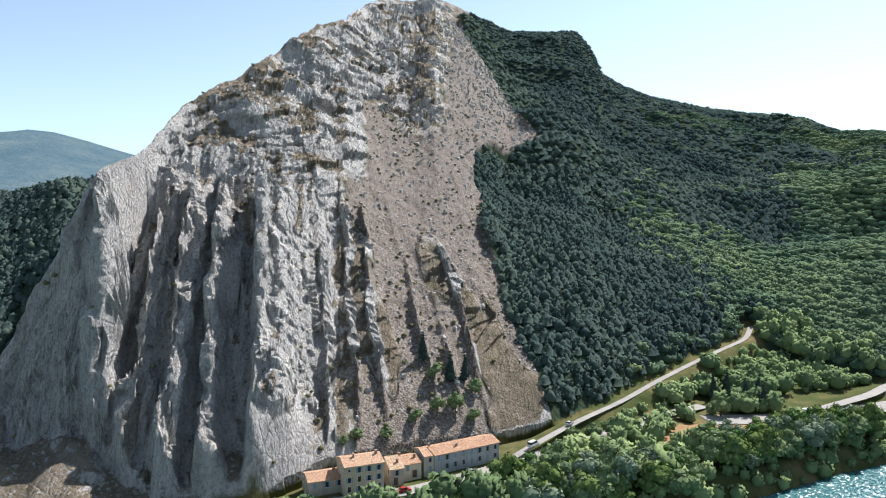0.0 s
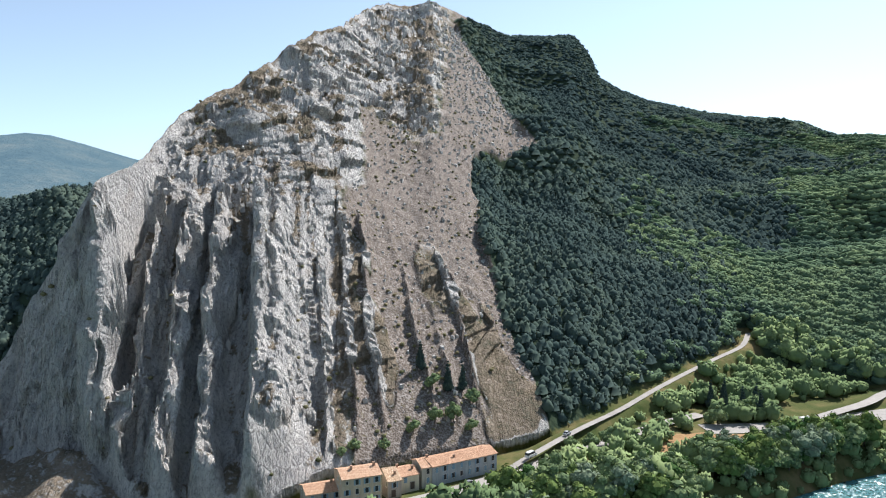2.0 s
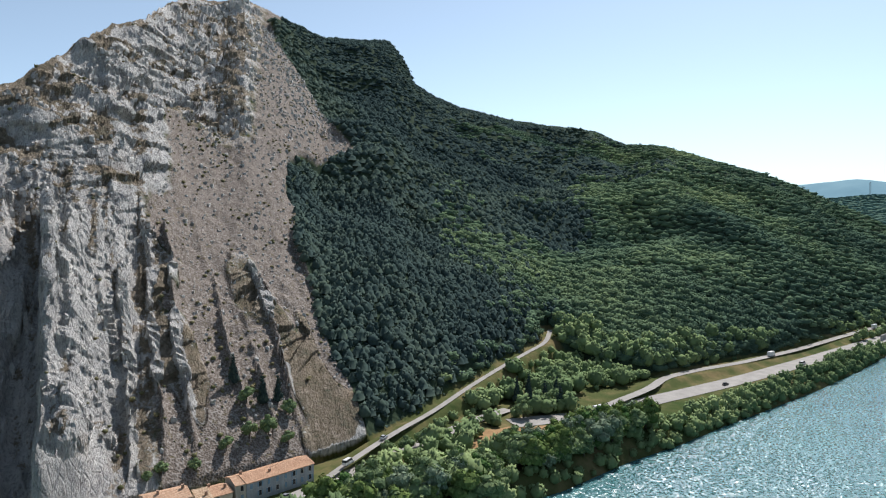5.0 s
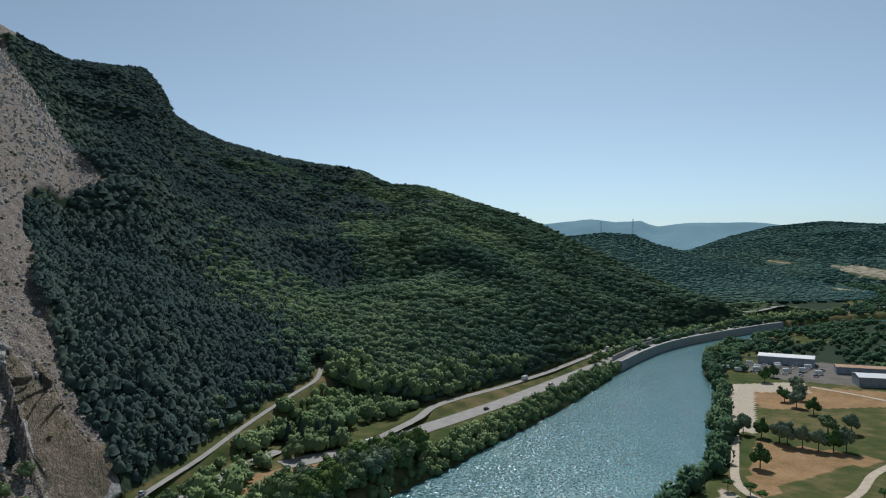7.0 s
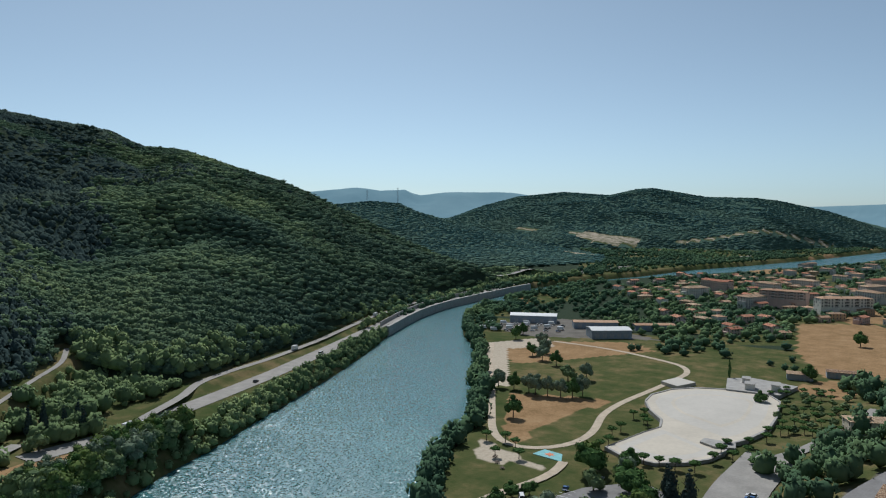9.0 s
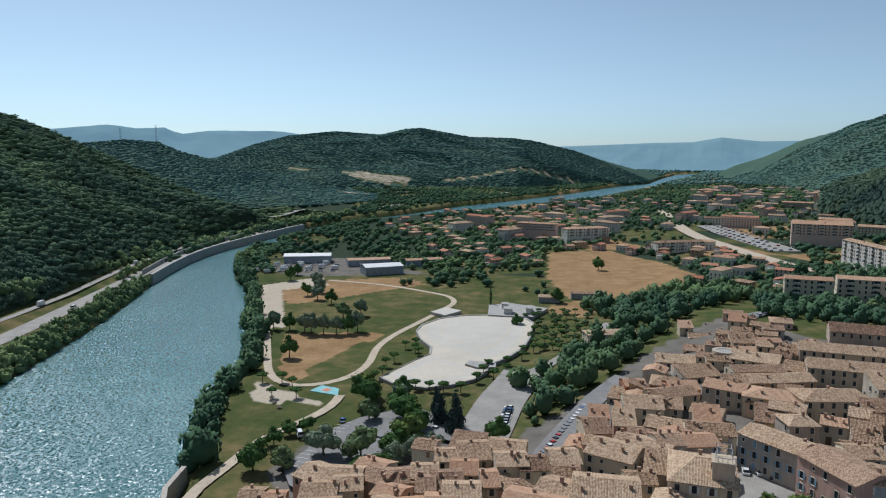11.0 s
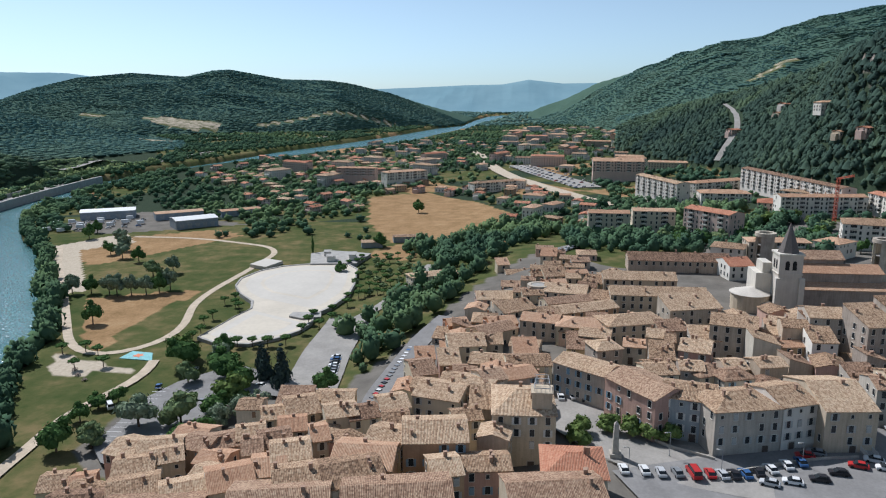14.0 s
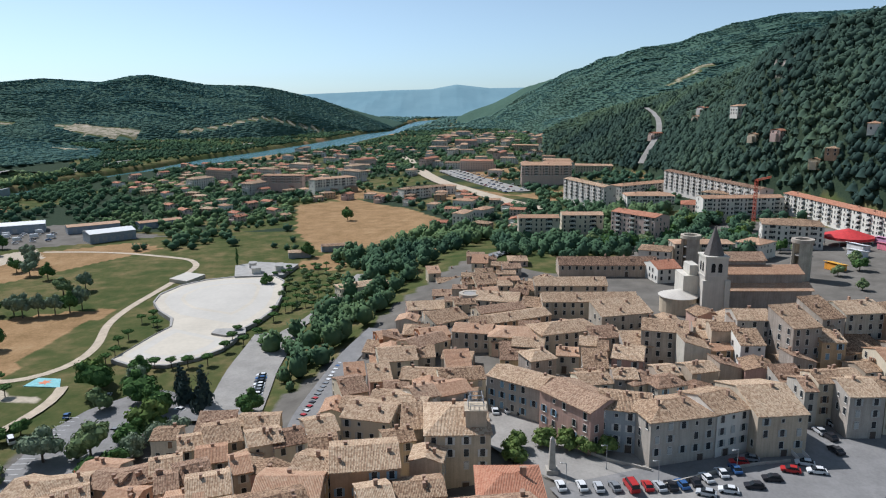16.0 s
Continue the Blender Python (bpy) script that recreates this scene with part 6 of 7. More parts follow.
# ---- single trees ----
def crown_mesh(name, rng, lobes, tufts, shape, mat):
    """A crown of lobes, each a lumpy core with a coat of leaf sprays; one unit wide and high."""
    V, F, T, n = [], [], [], 0
    for lx, ly, lz, lr in lobes:
        v, f = ico(1)
        v = v * (0.72 + 0.3 * rng.random((len(v), 1)))
        v = v * lr * np.array([1, 1, shape]) + np.array([lx, ly, lz])
        V.append(v)
        F += (f + n).tolist()
        T += [rng.random() * 0.35] * len(v)
        n += len(v)
        for _ in range(tufts):
            d = rng.normal(size=3)
            d /= np.linalg.norm(d)
            if d[2] < -0.4:
                d[2] *= -0.6
            c = np.array([lx, ly, lz]) + d * lr * np.array([1, 1, shape]) * rng.uniform(0.75, 1.08)
            s = lr * rng.uniform(0.16, 0.34)
            a = np.cross(d, rng.normal(size=3))
            a /= np.linalg.norm(a)
            b = np.cross(d, a)
            q = np.array([c + a * s, c + b * s * 0.6 + d * s * 0.3, c - a * s * 0.9, c - b * s * 0.7 + d * s * 0.15])
            V.append(q)
            F += [[n, n + 1, n + 2], [n, n + 2, n + 3]]
            T += [rng.uniform(0.15, 1.0)] * 4
            n += 4
    me = bpy.data.meshes.new(name)
    me.from_pydata(np.concatenate(V).tolist(), [], F)
    me.attributes.new("tint", "FLOAT", "POINT").data.foreach_set("value", np.array(T, np.float32))
    me.materials.append(mat)
    return me


def trunk_mesh(name, tall, r0, r1, limbs, rng):
    bm = bmesh.new()

    def tube(p, q, a, b, n=7):
        p, q = Vector(p), Vector(q)
        m = (q - p).to_track_quat("Z", "Y").to_matrix()
        lo = [bm.verts.new(p + m @ Vector((a * math.cos(k * 6.283 / n), a * math.sin(k * 6.283 / n), 0))) for k in range(n)]
        hi = [bm.verts.new(q + m @ Vector((b * math.cos(k * 6.283 / n), b * math.sin(k * 6.283 / n), 0))) for k in range(n)]
        for k in range(n):
            bm.faces.new((lo[k], lo[(k + 1) % n], hi[(k + 1) % n], hi[k]))
        bm.faces.new(hi)

    tube((0, 0, -0.03), (0.01, 0.01, tall), r0, r1)
    for _ in range(limbs):
        a, z = rng.random() * 6.283, tall * rng.uniform(0.6, 1.0)
        tube((0, 0, z), (0.24 * math.cos(a), 0.24 * math.sin(a), z + rng.uniform(0.12, 0.28)), r1 * 0.8, r1 * 0.25, 5)
    me = bpy.data.meshes.new(name)
    bm.to_mesh(me)
    bm.free()
    me.materials.append(M_BARK)
    return me


def make_tree(kind, seed, mat):
    rng = np.random.default_rng(seed)
    root = new("tree")
    if kind == "round":
        lobes = [(0, 0, 0.55, 0.33)] + [(0.27 * math.cos(a), 0.27 * math.sin(a), 0.34 + 0.34 * rng.random(), 0.20 + 0.07 * rng.random()) for a in np.arange(7) * 0.9 + rng.random()]
        lobes += [(0.1 * rng.normal(), 0.1 * rng.normal(), 0.82, 0.17)]
        tall, r0, tufts, shape = 0.42, 0.035, 46, 0.85
    elif kind == "conifer":
        lobes = [(0.03 * rng.normal(), 0.03 * rng.normal(), 0.16 + 0.8 * k / 8, 0.30 * (1 - k / 9.5) + 0.03) for k in range(9)]
        tall, r0, tufts, shape = 0.7, 0.03, 42, 0.45
    elif kind == "poplar":
        lobes = [(0.03 * rng.normal(), 0.03 * rng.normal(), 0.15 + 0.78 * k / 6, 0.17 * (1 - abs(k - 2.5) / 6)) for k in range(7)]
        tall, r0, tufts, shape = 0.4, 0.02, 40, 1.1
    else:  # umbrella pine
        lobes = [(0.24 * math.cos(a), 0.24 * math.sin(a), 0.68 + 0.1 * rng.random(), 0.22) for a in np.arange(6) * 1.05] + [(0, 0, 0.8, 0.24)]
        tall, r0, tufts, shape = 0.62, 0.035, 34, 0.55
    t = new("trunk", trunk_mesh("trunk", tall, r0, r0 * 0.6, 5 if kind != "poplar" else 2, rng))
    t.parent = root
    c = new("crown", crown_mesh("crown", rng, lobes, tufts, shape, mat))
    c.parent = root
    return root


M_LEAF_DARK = leafy("dark_leaves", (0.055, 0.105, 0.037), (0.086, 0.154, 0.051), (0.141, 0.225, 0.073))
M_WILLOW = leafy("silvery_leaves", (0.143, 0.187, 0.125), (0.202, 0.254, 0.164), (0.292, 0.344, 0.227))
M_BRIGHT = leafy("bright_leaves", (0.102, 0.150, 0.048), (0.144, 0.198, 0.062), (0.210, 0.258, 0.090))
KIT = {"round": [make_tree("round", 1, M_LEAF), make_tree("round", 2, M_LEAF)], "dark": [make_tree("round", 3, M_LEAF_DARK), make_tree("round", 4, M_LEAF_DARK)],
       "willow": [make_tree("round", 5, M_WILLOW), make_tree("round", 9, M_WILLOW)], "bright": [make_tree("round", 10, M_BRIGHT)], "conifer": [make_tree("conifer", 6, M_PINE), make_tree("conifer", 11, M_PINE)],
       "poplar": [make_tree("poplar", 7, M_LEAF_DARK)], "umbrella": [make_tree("umbrella", 8, M_LEAF_DARK)]}
WORDS = {"round": "green broad-leaved tree", "dark": "dark green leafy tree", "willow": "silvery green willow tree", "bright": "bright green leafy tree", "conifer": "tall dark conifer", "poplar": "slender dark poplar", "umbrella": "small flat-topped pine"}
FIRST = set()
tree_rng = random.Random(21)


def plant(kind, x, y, tall, wide=None, where="on the lawn", group="", z=None):
    src = tree_rng.choice(KIT[kind])
    wide = wide or tall * 0.85
    z = height(x, y) if z is None else z
    m = pose(x, y, z - 0.1, 0, 0, tree_rng.uniform(0, 360))
    k = tree_rng.uniform(0.9, 1.12)
    size = Matrix.Diagonal((wide * k, wide * k, tall * tree_rng.uniform(0.92, 1.1), 1))
    if src.name in FIRST:
        ob = copy_thing(src, m)
    else:
        FIRST.add(src.name)
        ob = src
    ob.matrix_basis = m @ size
    return tagged(ob, f"{WORDS[kind]} {where}", "tree", group)


# trees of the park
for x, y in ((338, 228), (339, 218), (339, 208), (336, 202), (339, 196), (341, 189), (345, 184), (351, 181)):
    plant("willow" if tree_rng.random() < 0.5 else "dark", x, y, 12, 9, "in the row across the park", "park row")
for x, y, k in ((291, 187, "dark"), (442, 259, "willow"), (411, 232, "dark"), (466, 276, "willow"), (430, 262, "dark"), (386, 197, "willow"), (476, 306, "dark"), (499, 314, "dark"), (420, 248, "willow"), (378, 205, "round")):
    plant(k, x, y, 11, 10, "standing in the park", "park trees")
for x, y in ((253, 176), (256, 168), (253, 161), (238, 161), (242, 152), (328, 141), (334, 138), (319, 130), (303, 136), (294, 136), (282, 132), (274, 132), (324, 134), (300, 90), (287, 89), (311, 91), (290, 74), (306, 81), (270, 98), (266, 116), (268, 110), (269, 104), (272, 91), (296, 84), (318, 84), (330, 80), (345, 78)):
    plant("umbrella", x, y, 5.0, 5.6, "beside the bathing lake", "small pines")
for x, y, k, h in ((179, 128, "dark", 11), (182, 119, "round", 8), (194, 111, "willow", 13), (197, 99, "round", 13), (252, 124, "bright", 11), (244, 121, "dark", 13), (229, 112, "round", 10), (213, 89, "bright", 13), (228, 92, "dark", 11), (236, 101, "dark", 12),
                   (222, 60, "dark", 10), (198, 133, "dark", 7), (208, 133, "dark", 6), (213, 129, "dark", 6), (204, 82, "willow", 9), (198, 87, "willow", 9), (192, 90, "dark", 9), (212, 79, "willow", 8), (187, 94, "dark", 8), (206, 92, "dark", 9), (260, 112, "dark", 9), (247, 108, "willow", 10), (186, 121, "round", 7)):
    plant(k, x, y, h, h * 0.95, "beside the car park", "car park trees")
for x, y, h in ((236, 86, 15), (230, 78, 18), (244, 91, 13)):
    plant("conifer", x, y, h, h * 0.62, "among the car park trees", "car park conifers")
for x, y in ((170.6, -26.8), (168.7, -32.0), (166.9, -36.3), (166.1, -40.7), (169.1, -19.9), (162.8, -19.0)):
    plant("bright", x, y, 6.0, 6.2, "shading the square", "plane trees")
for x, y, h in ((468, 92, 11), (440, 130, 13), (615, 88, 12), (395, 100, 9)):
    plant("poplar" if h > 12 else "dark", x, y, h, h * 0.9 if h < 13 else 6, "beside the meadow", "meadow trees")

# orchard on the bank behind the lake
for i in range(7):
    for j in range(9):
        x, y = 352 + 14 * i + tree_rng.uniform(-3, 3) - j * 0.9, 58 + 2.2 * i + 5.2 * j * (0.75 + 0.05 * i) - 4 + tree_rng.uniform(-2, 2)
        if inside(POOL, np.array([x]), np.array([y]))[0] or y > 106:
            continue
        plant("umbrella" if tree_rng.random() < 0.6 else "round", x, y, 4.2, 5.0, "in the orchard rows", "orchard trees")

# riverside wood, left bank below the cliff street
for x0, x1, lo, hi, n, tall in ((-75, 20, 2, 11, 34, 7), (20, 170, 2, 20, 120, 11.5)):
    for _ in range(n):
        x = tree_rng.uniform(x0, x1)
        yb = np.interp(x, [p[0] for p in LEFT_BANK[:12]], [p[1] for p in LEFT_BANK[:12]])
        y = yb + tree_rng.uniform(lo, hi) + (5 if x > 95 else 0)
        if min(float(along(line, np.array([x]), np.array([y]))[0][0]) for line in (LOW_ROAD, MAIN_ROAD)) < 6.5:
            continue
        h = tall * tree_rng.uniform(0.65, 1.25)
        plant(tree_rng.choice(("round", "round", "willow", "bright", "dark")), x, y, h, h * 0.95, "in the riverside wood", "riverside trees")
for x, y, h in ((58, 272, 8), (66, 275, 9), (50, 270, 7), (125, 328, 13), (132, 330, 14), (138, 324, 13), (128, 318, 12), (145, 326, 12), (137, 316, 10), (120, 306, 9), (143, 316, 14), (-10, 262, 6), (-2, 268, 7), (5, 272, 8), (12, 270, 6), (-20, 252, 5), (-30, 247, 5), (-34, 243, 4), (-8, 290, 12), (3, 284, 12), (9, 287, 12), (13, 283, 7), (-3, 281, 7)):
    plant("conifer" if h > 11 else "round", x, y, h, h * (0.5 if h > 11 else 0.95), "beside the village street", "roadside trees")

for x, y, k, h in ((501, -159, "bright", 10), (498, -166, "bright", 10), (499, -174, "bright", 11), (497, -182, "bright", 10), (480, -186, "bright", 9), (467, -192, "round", 9), (458, -185, "round", 10), (445, -180, "bright", 9), (432, -168, "dark", 10), (436, -176, "dark", 11), (376, -181, "round", 9), (385, -176, "dark", 8), (350, -196, "round", 8), (338, -192, "dark", 7), (330, -178, "round", 6),
                   (455, -140, "dark", 12), (446, -132, "dark", 13), (438, -120, "round", 11), (430, -108, "dark", 12), (425, -95, "dark", 12), (440, -88, "round", 10), (410, -92, "dark", 10), (404, -112, "dark", 9), (318, -200, "dark", 7), (306, -176, "round", 6), (415, -150, "round", 9), (420, -205, "round", 7), (440, -215, "dark", 8), (452, -222, "dark", 8)):
    plant(k, x, y, h, h * 0.95, "between the blocks of the lower town", "town trees")

# ---- woods and scrub as cover ----
rng = np.random.default_rng(31)


def off_roads(X, Y, gap):
    ok = np.ones(X.shape, bool)
    for line in (MAIN_ROAD, UPPER_ROAD, LOW_ROAD, TRACK):
        ok &= along(line, X, Y)[0] > gap
    return ok


# belt between the roads and the foot of the mountain
def belt(X, Y, Z, c, q):
    return (c["north"] > 0.5) & ~c["wet"] & (c["bank"] > 14) & (c["u"] < np.where(c["az"] < 24, 0.0, 0.03)) & (c["az"] > 9) & (c["az"] < 62) & off_roads(X, Y, 6.0) & ~inside([(78, 262), (98, 258), (134, 280), (124, 304), (96, 294)], X, Y) & (q < 0.85) \
        & ~((along(MAIN_ROAD, X, Y)[0] < 26) & (X > 150) & (X < 420))


x, y, z = sown(rng, (20, 240, 1100, 760), 5.2, belt)
scatter("roadside_wood", OAKS, tree_rows(x, y, z, 6.4, 6.0, rng, 0.12, 0.5), M_BANK, "green broad-leaved thicket between the roads", "thicket", 32)

# trees and bushes along the water's edge
def shore(X, Y, Z, c, q):
    left = (c["north"] > 0.5) & (X > -80) & (X < 452) & (c["bank"] > 0.8) & (c["bank"] < 11.5) & off_roads(X, Y, 6.5) & (q < np.where(X < 95, 0.4, np.where(X < 180, 0.5, 0.9)))
    right = (c["north"] < 0.5) & (X > 176) & (X < 640) & (c["bank"] > 0.8) & (c["bank"] < 7.5) & (q < 0.42)
    return ~c["wet"] & (left | right)


x, y, z = sown(rng, (-80, 130, 640, 480), 3.3, shore)
rows = tree_rows(x, y, z - 0.6, 4.6, 4.6, rng, 0.0, 0.45)
rows[:, 3:5] *= (1 + 0.7 * ((y < x * 0.68 + 75) | (x < 95)))[:, None]
town_side = y < x * 0.68 + 75
scatter("river_bank_trees", OAKS, rows[~town_side], M_BANK, "leafy trees and bushes along the water's edge", "trees", 39)
scatter("park_bank_trees", OAKS, rows[town_side], M_GARDEN, "dark green trees along the park's river bank", "trees", 40)

# scrub on the cliff, its ledges and the scree
def scrub(X, Y, Z, c, q):
    ledge = fbm(X, Y, 24, 3, 81)
    return (c["on"] > 0.5) & (c["wood"] < 0.4) & (c["u"] > 0.01) & (c["u"] < 1.0) & (c["r"] < 900) & (q < (0.22 + 0.5 * c["scree"]) * smooth(0.45, 0.7, ledge) + 0.02 + 0.10 * c["scree"] + 0.45 * smooth(296, 258, c["r"]) * (c["az"] > -10))


x, y, z = sown(rng, (-150, 205, 120, 900), 4.2, scrub)
scatter("scrub", OAKS_MID, tree_rows(x, y, z, 1.7, 1.2, rng, 0.1, 0.55), M_SHRUB, "dry green and ochre scrub on the rock", "scrub", 33)

# broken rock: slabs on the ribs, blocks on the crags, stones on the scree
def slab(rng, long, taper):
    """A jagged block, about one unit across and high."""
    lo = np.array([(-0.5, -0.5 * long, -0.6), (0.5, -0.5 * long, -0.6), (0.5, 0.5 * long, -0.6), (-0.5, 0.5 * long, -0.6)])
    mid = lo * np.array([0.95, 0.95, 0]) + np.array([0, 0, 0.35]) + rng.normal(size=(4, 3)) * 0.10
    hi = lo * np.array([taper, taper, 0]) + np.array([0, 0, 0.85]) + rng.normal(size=(4, 3)) * np.array([0.10, 0.14, 0.22])
    v = np.concatenate([lo, mid, hi])
    f = []
    for a in (0, 4):
        for k in range(4):
            p, q = a + k, a + (k + 1) % 4
            f += [(p, q, q + 4), (p, q + 4, p + 4)]
    f += [(8, 9, 10), (8, 10, 11)]
    return v, np.array(f)


SLABS = [slab(rng, 2.4, 0.5) for _ in range(7)]
BLOCKY = [slab(rng, 1.3, 0.75) for _ in range(7)]


def rocks(name, box_, gap, accept, kinds, wide, tall, spread, turn, seed, label):
    g = np.random.default_rng(seed)
    x, y, z = sown(g, box_, gap, accept)
    far = np.clip(np.hypot(x, y) / 480, 0.85, 2.0)
    k = np.exp(np.clip(g.normal(size=len(x)), -2, 1.6) * spread) * far
    rows_ = np.stack([x, y, z - 0.15 * tall * k, wide * k, tall * k * g.uniform(0.7, 1.4, len(x)), g.random(len(x))], 1)
    scatter(name, kinds, rows_, M_ROCK, label, "rocks", seed, turn, True)


rocks("rock_slabs", (-170, 205, 0, 380), 2.2, lambda X, Y, Z, c, q: (c["rock"] > 0.6) & (c["r"] < 350) & (c["az"] < -8.5) & (c["u"] > 0.02) & (c["u"] < 0.86) & (q < 0.16 * smooth(0.35, 0.6, fbm(X, Y, 16, 2, 101))), SLABS, 0.9, 2.2, 0.4, (0.2, 0.15), 51, "jagged upright limestone slabs on the cliff ribs")
rocks("rock_blocks", (-150, 300, 130, 1080), 3.6, lambda X, Y, Z, c, q: (c["rock"] > 0.5) & (c["r"] > 330) & (c["u"] < 0.93) & (q < 0.6 * smooth(0.38, 0.6, fbm(X * 1.0 + Y * 0.3, Y, 30, 3, 103))), BLOCKY + SLABS[:3], 1.3, 1.3, 0.45, (0.45, 0.3), 52, "broken limestone blocks and ledges on the crags")
rocks("scree_stones", (-70, 235, 110, 900), 3.4, lambda X, Y, Z, c, q: (c["scree"] > 0.4) & (c["u"] > 0.01) & (q < 0.55), BLOCKY, 0.85, 0.7, 0.45, None, 53, "loose limestone stones on the scree")

HILL_ROAD = [(800, -205), (850, -237), (900, -250), (992, -268), (1060, -275)]
ribbon("road", HILL_ROAD, 3.2, M_ROAD_PALE, "pale lane climbing the wooded hill", "road", 0.4, drape=True)
# the near hill behind the apartment blocks
def near_hill(X, Y, Z, c, q):
    return (c["hills"] > 0.5) & (c["az"] > 96) & (c["az"] < 126) & (c["r"] > 420) & (c["r"] < 1250) & (c["rock"] < 0.4) & (along(HILL_ROAD, X, Y)[0] > 7) & ~c["field"]


near, back_side = sown(rng, (200, -760, 860, -60), 4.0, lambda X, Y, Z, c, q: near_hill(X, Y, Z, c, q) & (c["r"] < 840)), sown(rng, (400, -760, 1250, -60), 6.0, lambda X, Y, Z, c, q: near_hill(X, Y, Z, c, q) & (c["r"] >= 840))
x, y, z = (np.concatenate(pair) for pair in zip(near, back_side))
b = rng.random(len(x)) < smooth(0.42, 0.6, fbm(x, y, 120, 3, 91))
scatter("hill_pine", PINES_MID, tree_rows(x, y, z - 1.8, 8.2, 8.0, rng, 0.0, 0.3)[~b], M_HILL, "dark pine wood on the hill behind the town", "forest", 34)
scatter("hill_oak", OAKS_MID, tree_rows(x, y, z - 1.8, 9.2, 6.6, rng, 0.0, 0.3)[b], M_HILL, "green oak wood on the hill behind the town", "forest", 35)

# distant hills
def far_hills(X, Y, Z, c, q):
    return (c["hills"] > 0.5) & ((c["r"] > 1150) | (c["az"] < 96)) & (c["r"] < 2650) & (c["az"] > 36) & (c["az"] < 122) & ~c["field"]


x, y, z = sown(rng, (500, -1500, 2950, 2100), 8.8, far_hills)
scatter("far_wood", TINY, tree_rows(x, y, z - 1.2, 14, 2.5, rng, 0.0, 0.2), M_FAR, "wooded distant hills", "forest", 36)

# gardens and hedges between the houses, and river woods downstream
def gardens(X, Y, Z, c, q):
    away = (c["hills"] < 0.5) & (c["on"] < 0.5) & ~c["wet"] & (c["bank"] > np.where(X > 950, np.where(c["north"] > 0.5, 8, 38), 4))
    south = (c["north"] < 0.5) & (X > 490) & (X < 2300) & (Y > -420) & (Y < 520)
    bare = inside([(470, 92), (510, 15), (600, 5), (672, 36), (752, 99), (706, 156), (560, 126)], X, Y) | inside([(478, 235), (530, 200), (620, 330), (560, 400), (488, 350)], X, Y) | inside([(735, -90), (1010, -20), (1010, 45), (900, 45), (640, -60)], X, Y)
    clumpy = smooth(0.40, 0.60, fbm(X, Y, 70, 3, 95))
    strip = (c["bank"] < 30) & (X < 950)
    return away & ~c["field"] & ((south & ~bare & (q < 0.12 + 0.50 * clumpy)) | ((c["north"] > 0.5) & (X > 760) & (q < 0.75 * clumpy + 0.15)) | (strip & (X > 500)))


x, y, z = sown(rng, (480, -420, 2300, 1100), 7.4, gardens)
scatter("garden_trees", OAKS_MID, tree_rows(x, y, z, 6.4, 5.2, rng, -0.05, 0.5), M_GARDEN, "garden trees and hedges between the houses", "trees", 37)

# woods and hedges far down the valley
def far_valley(X, Y, Z, c, q):
    return (c["hills"] < 0.5) & ~c["wet"] & (c["bank"] > 14) & (q < 0.25 + 0.6 * smooth(0.40, 0.58, fbm(X, Y, 130, 3, 96)))


x, y, z = sown(rng, (2300, -700, 3900, 700), 13, far_valley)
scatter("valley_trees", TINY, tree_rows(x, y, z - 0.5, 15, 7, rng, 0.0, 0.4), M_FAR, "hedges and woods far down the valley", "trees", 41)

# trees round the edge of the old town
def edge(X, Y, Z, c, q):
    z1 = inside([(280, 71), (318, 57), (336, 44), (300, 36), (266, 42), (235, 48), (232, 58), (255, 56)], X, Y)
    z2 = inside([(318, 57), (334, 52), (390, 52), (447, 30), (447, 6), (415, 4), (336, 22), (293, 34)], X, Y)
    z3 = inside([(456, 80), (487, 46), (540, 9), (500, -30), (442, -7), (400, 8), (405, 45)], X, Y)
    z4 = inside([(400, -30), (470, -30), (500, -150), (440, -180), (400, -160), (372, -60)], X, Y) | (inside([(345, -140), (380, -180), (440, -190), (560, -170), (620, -130), (700, -110), (700, -60), (560, -40), (500, -100), (420, -100)], X, Y) & (fbm(X, Y, 30, 2, 99) > 0.5))
    return (z1 | z2 | z3 | z4) & (q < 0.7)


x, y, z = sown(rng, (220, -260, 640, 90), 6.2, edge)
scatter("town_edge_trees", OAKS, tree_rows(x, y, z, 6.4, 6.8, rng, -0.05, 0.5), M_GARDEN, "leafy gardens at the edge of the old town", "trees", 38)


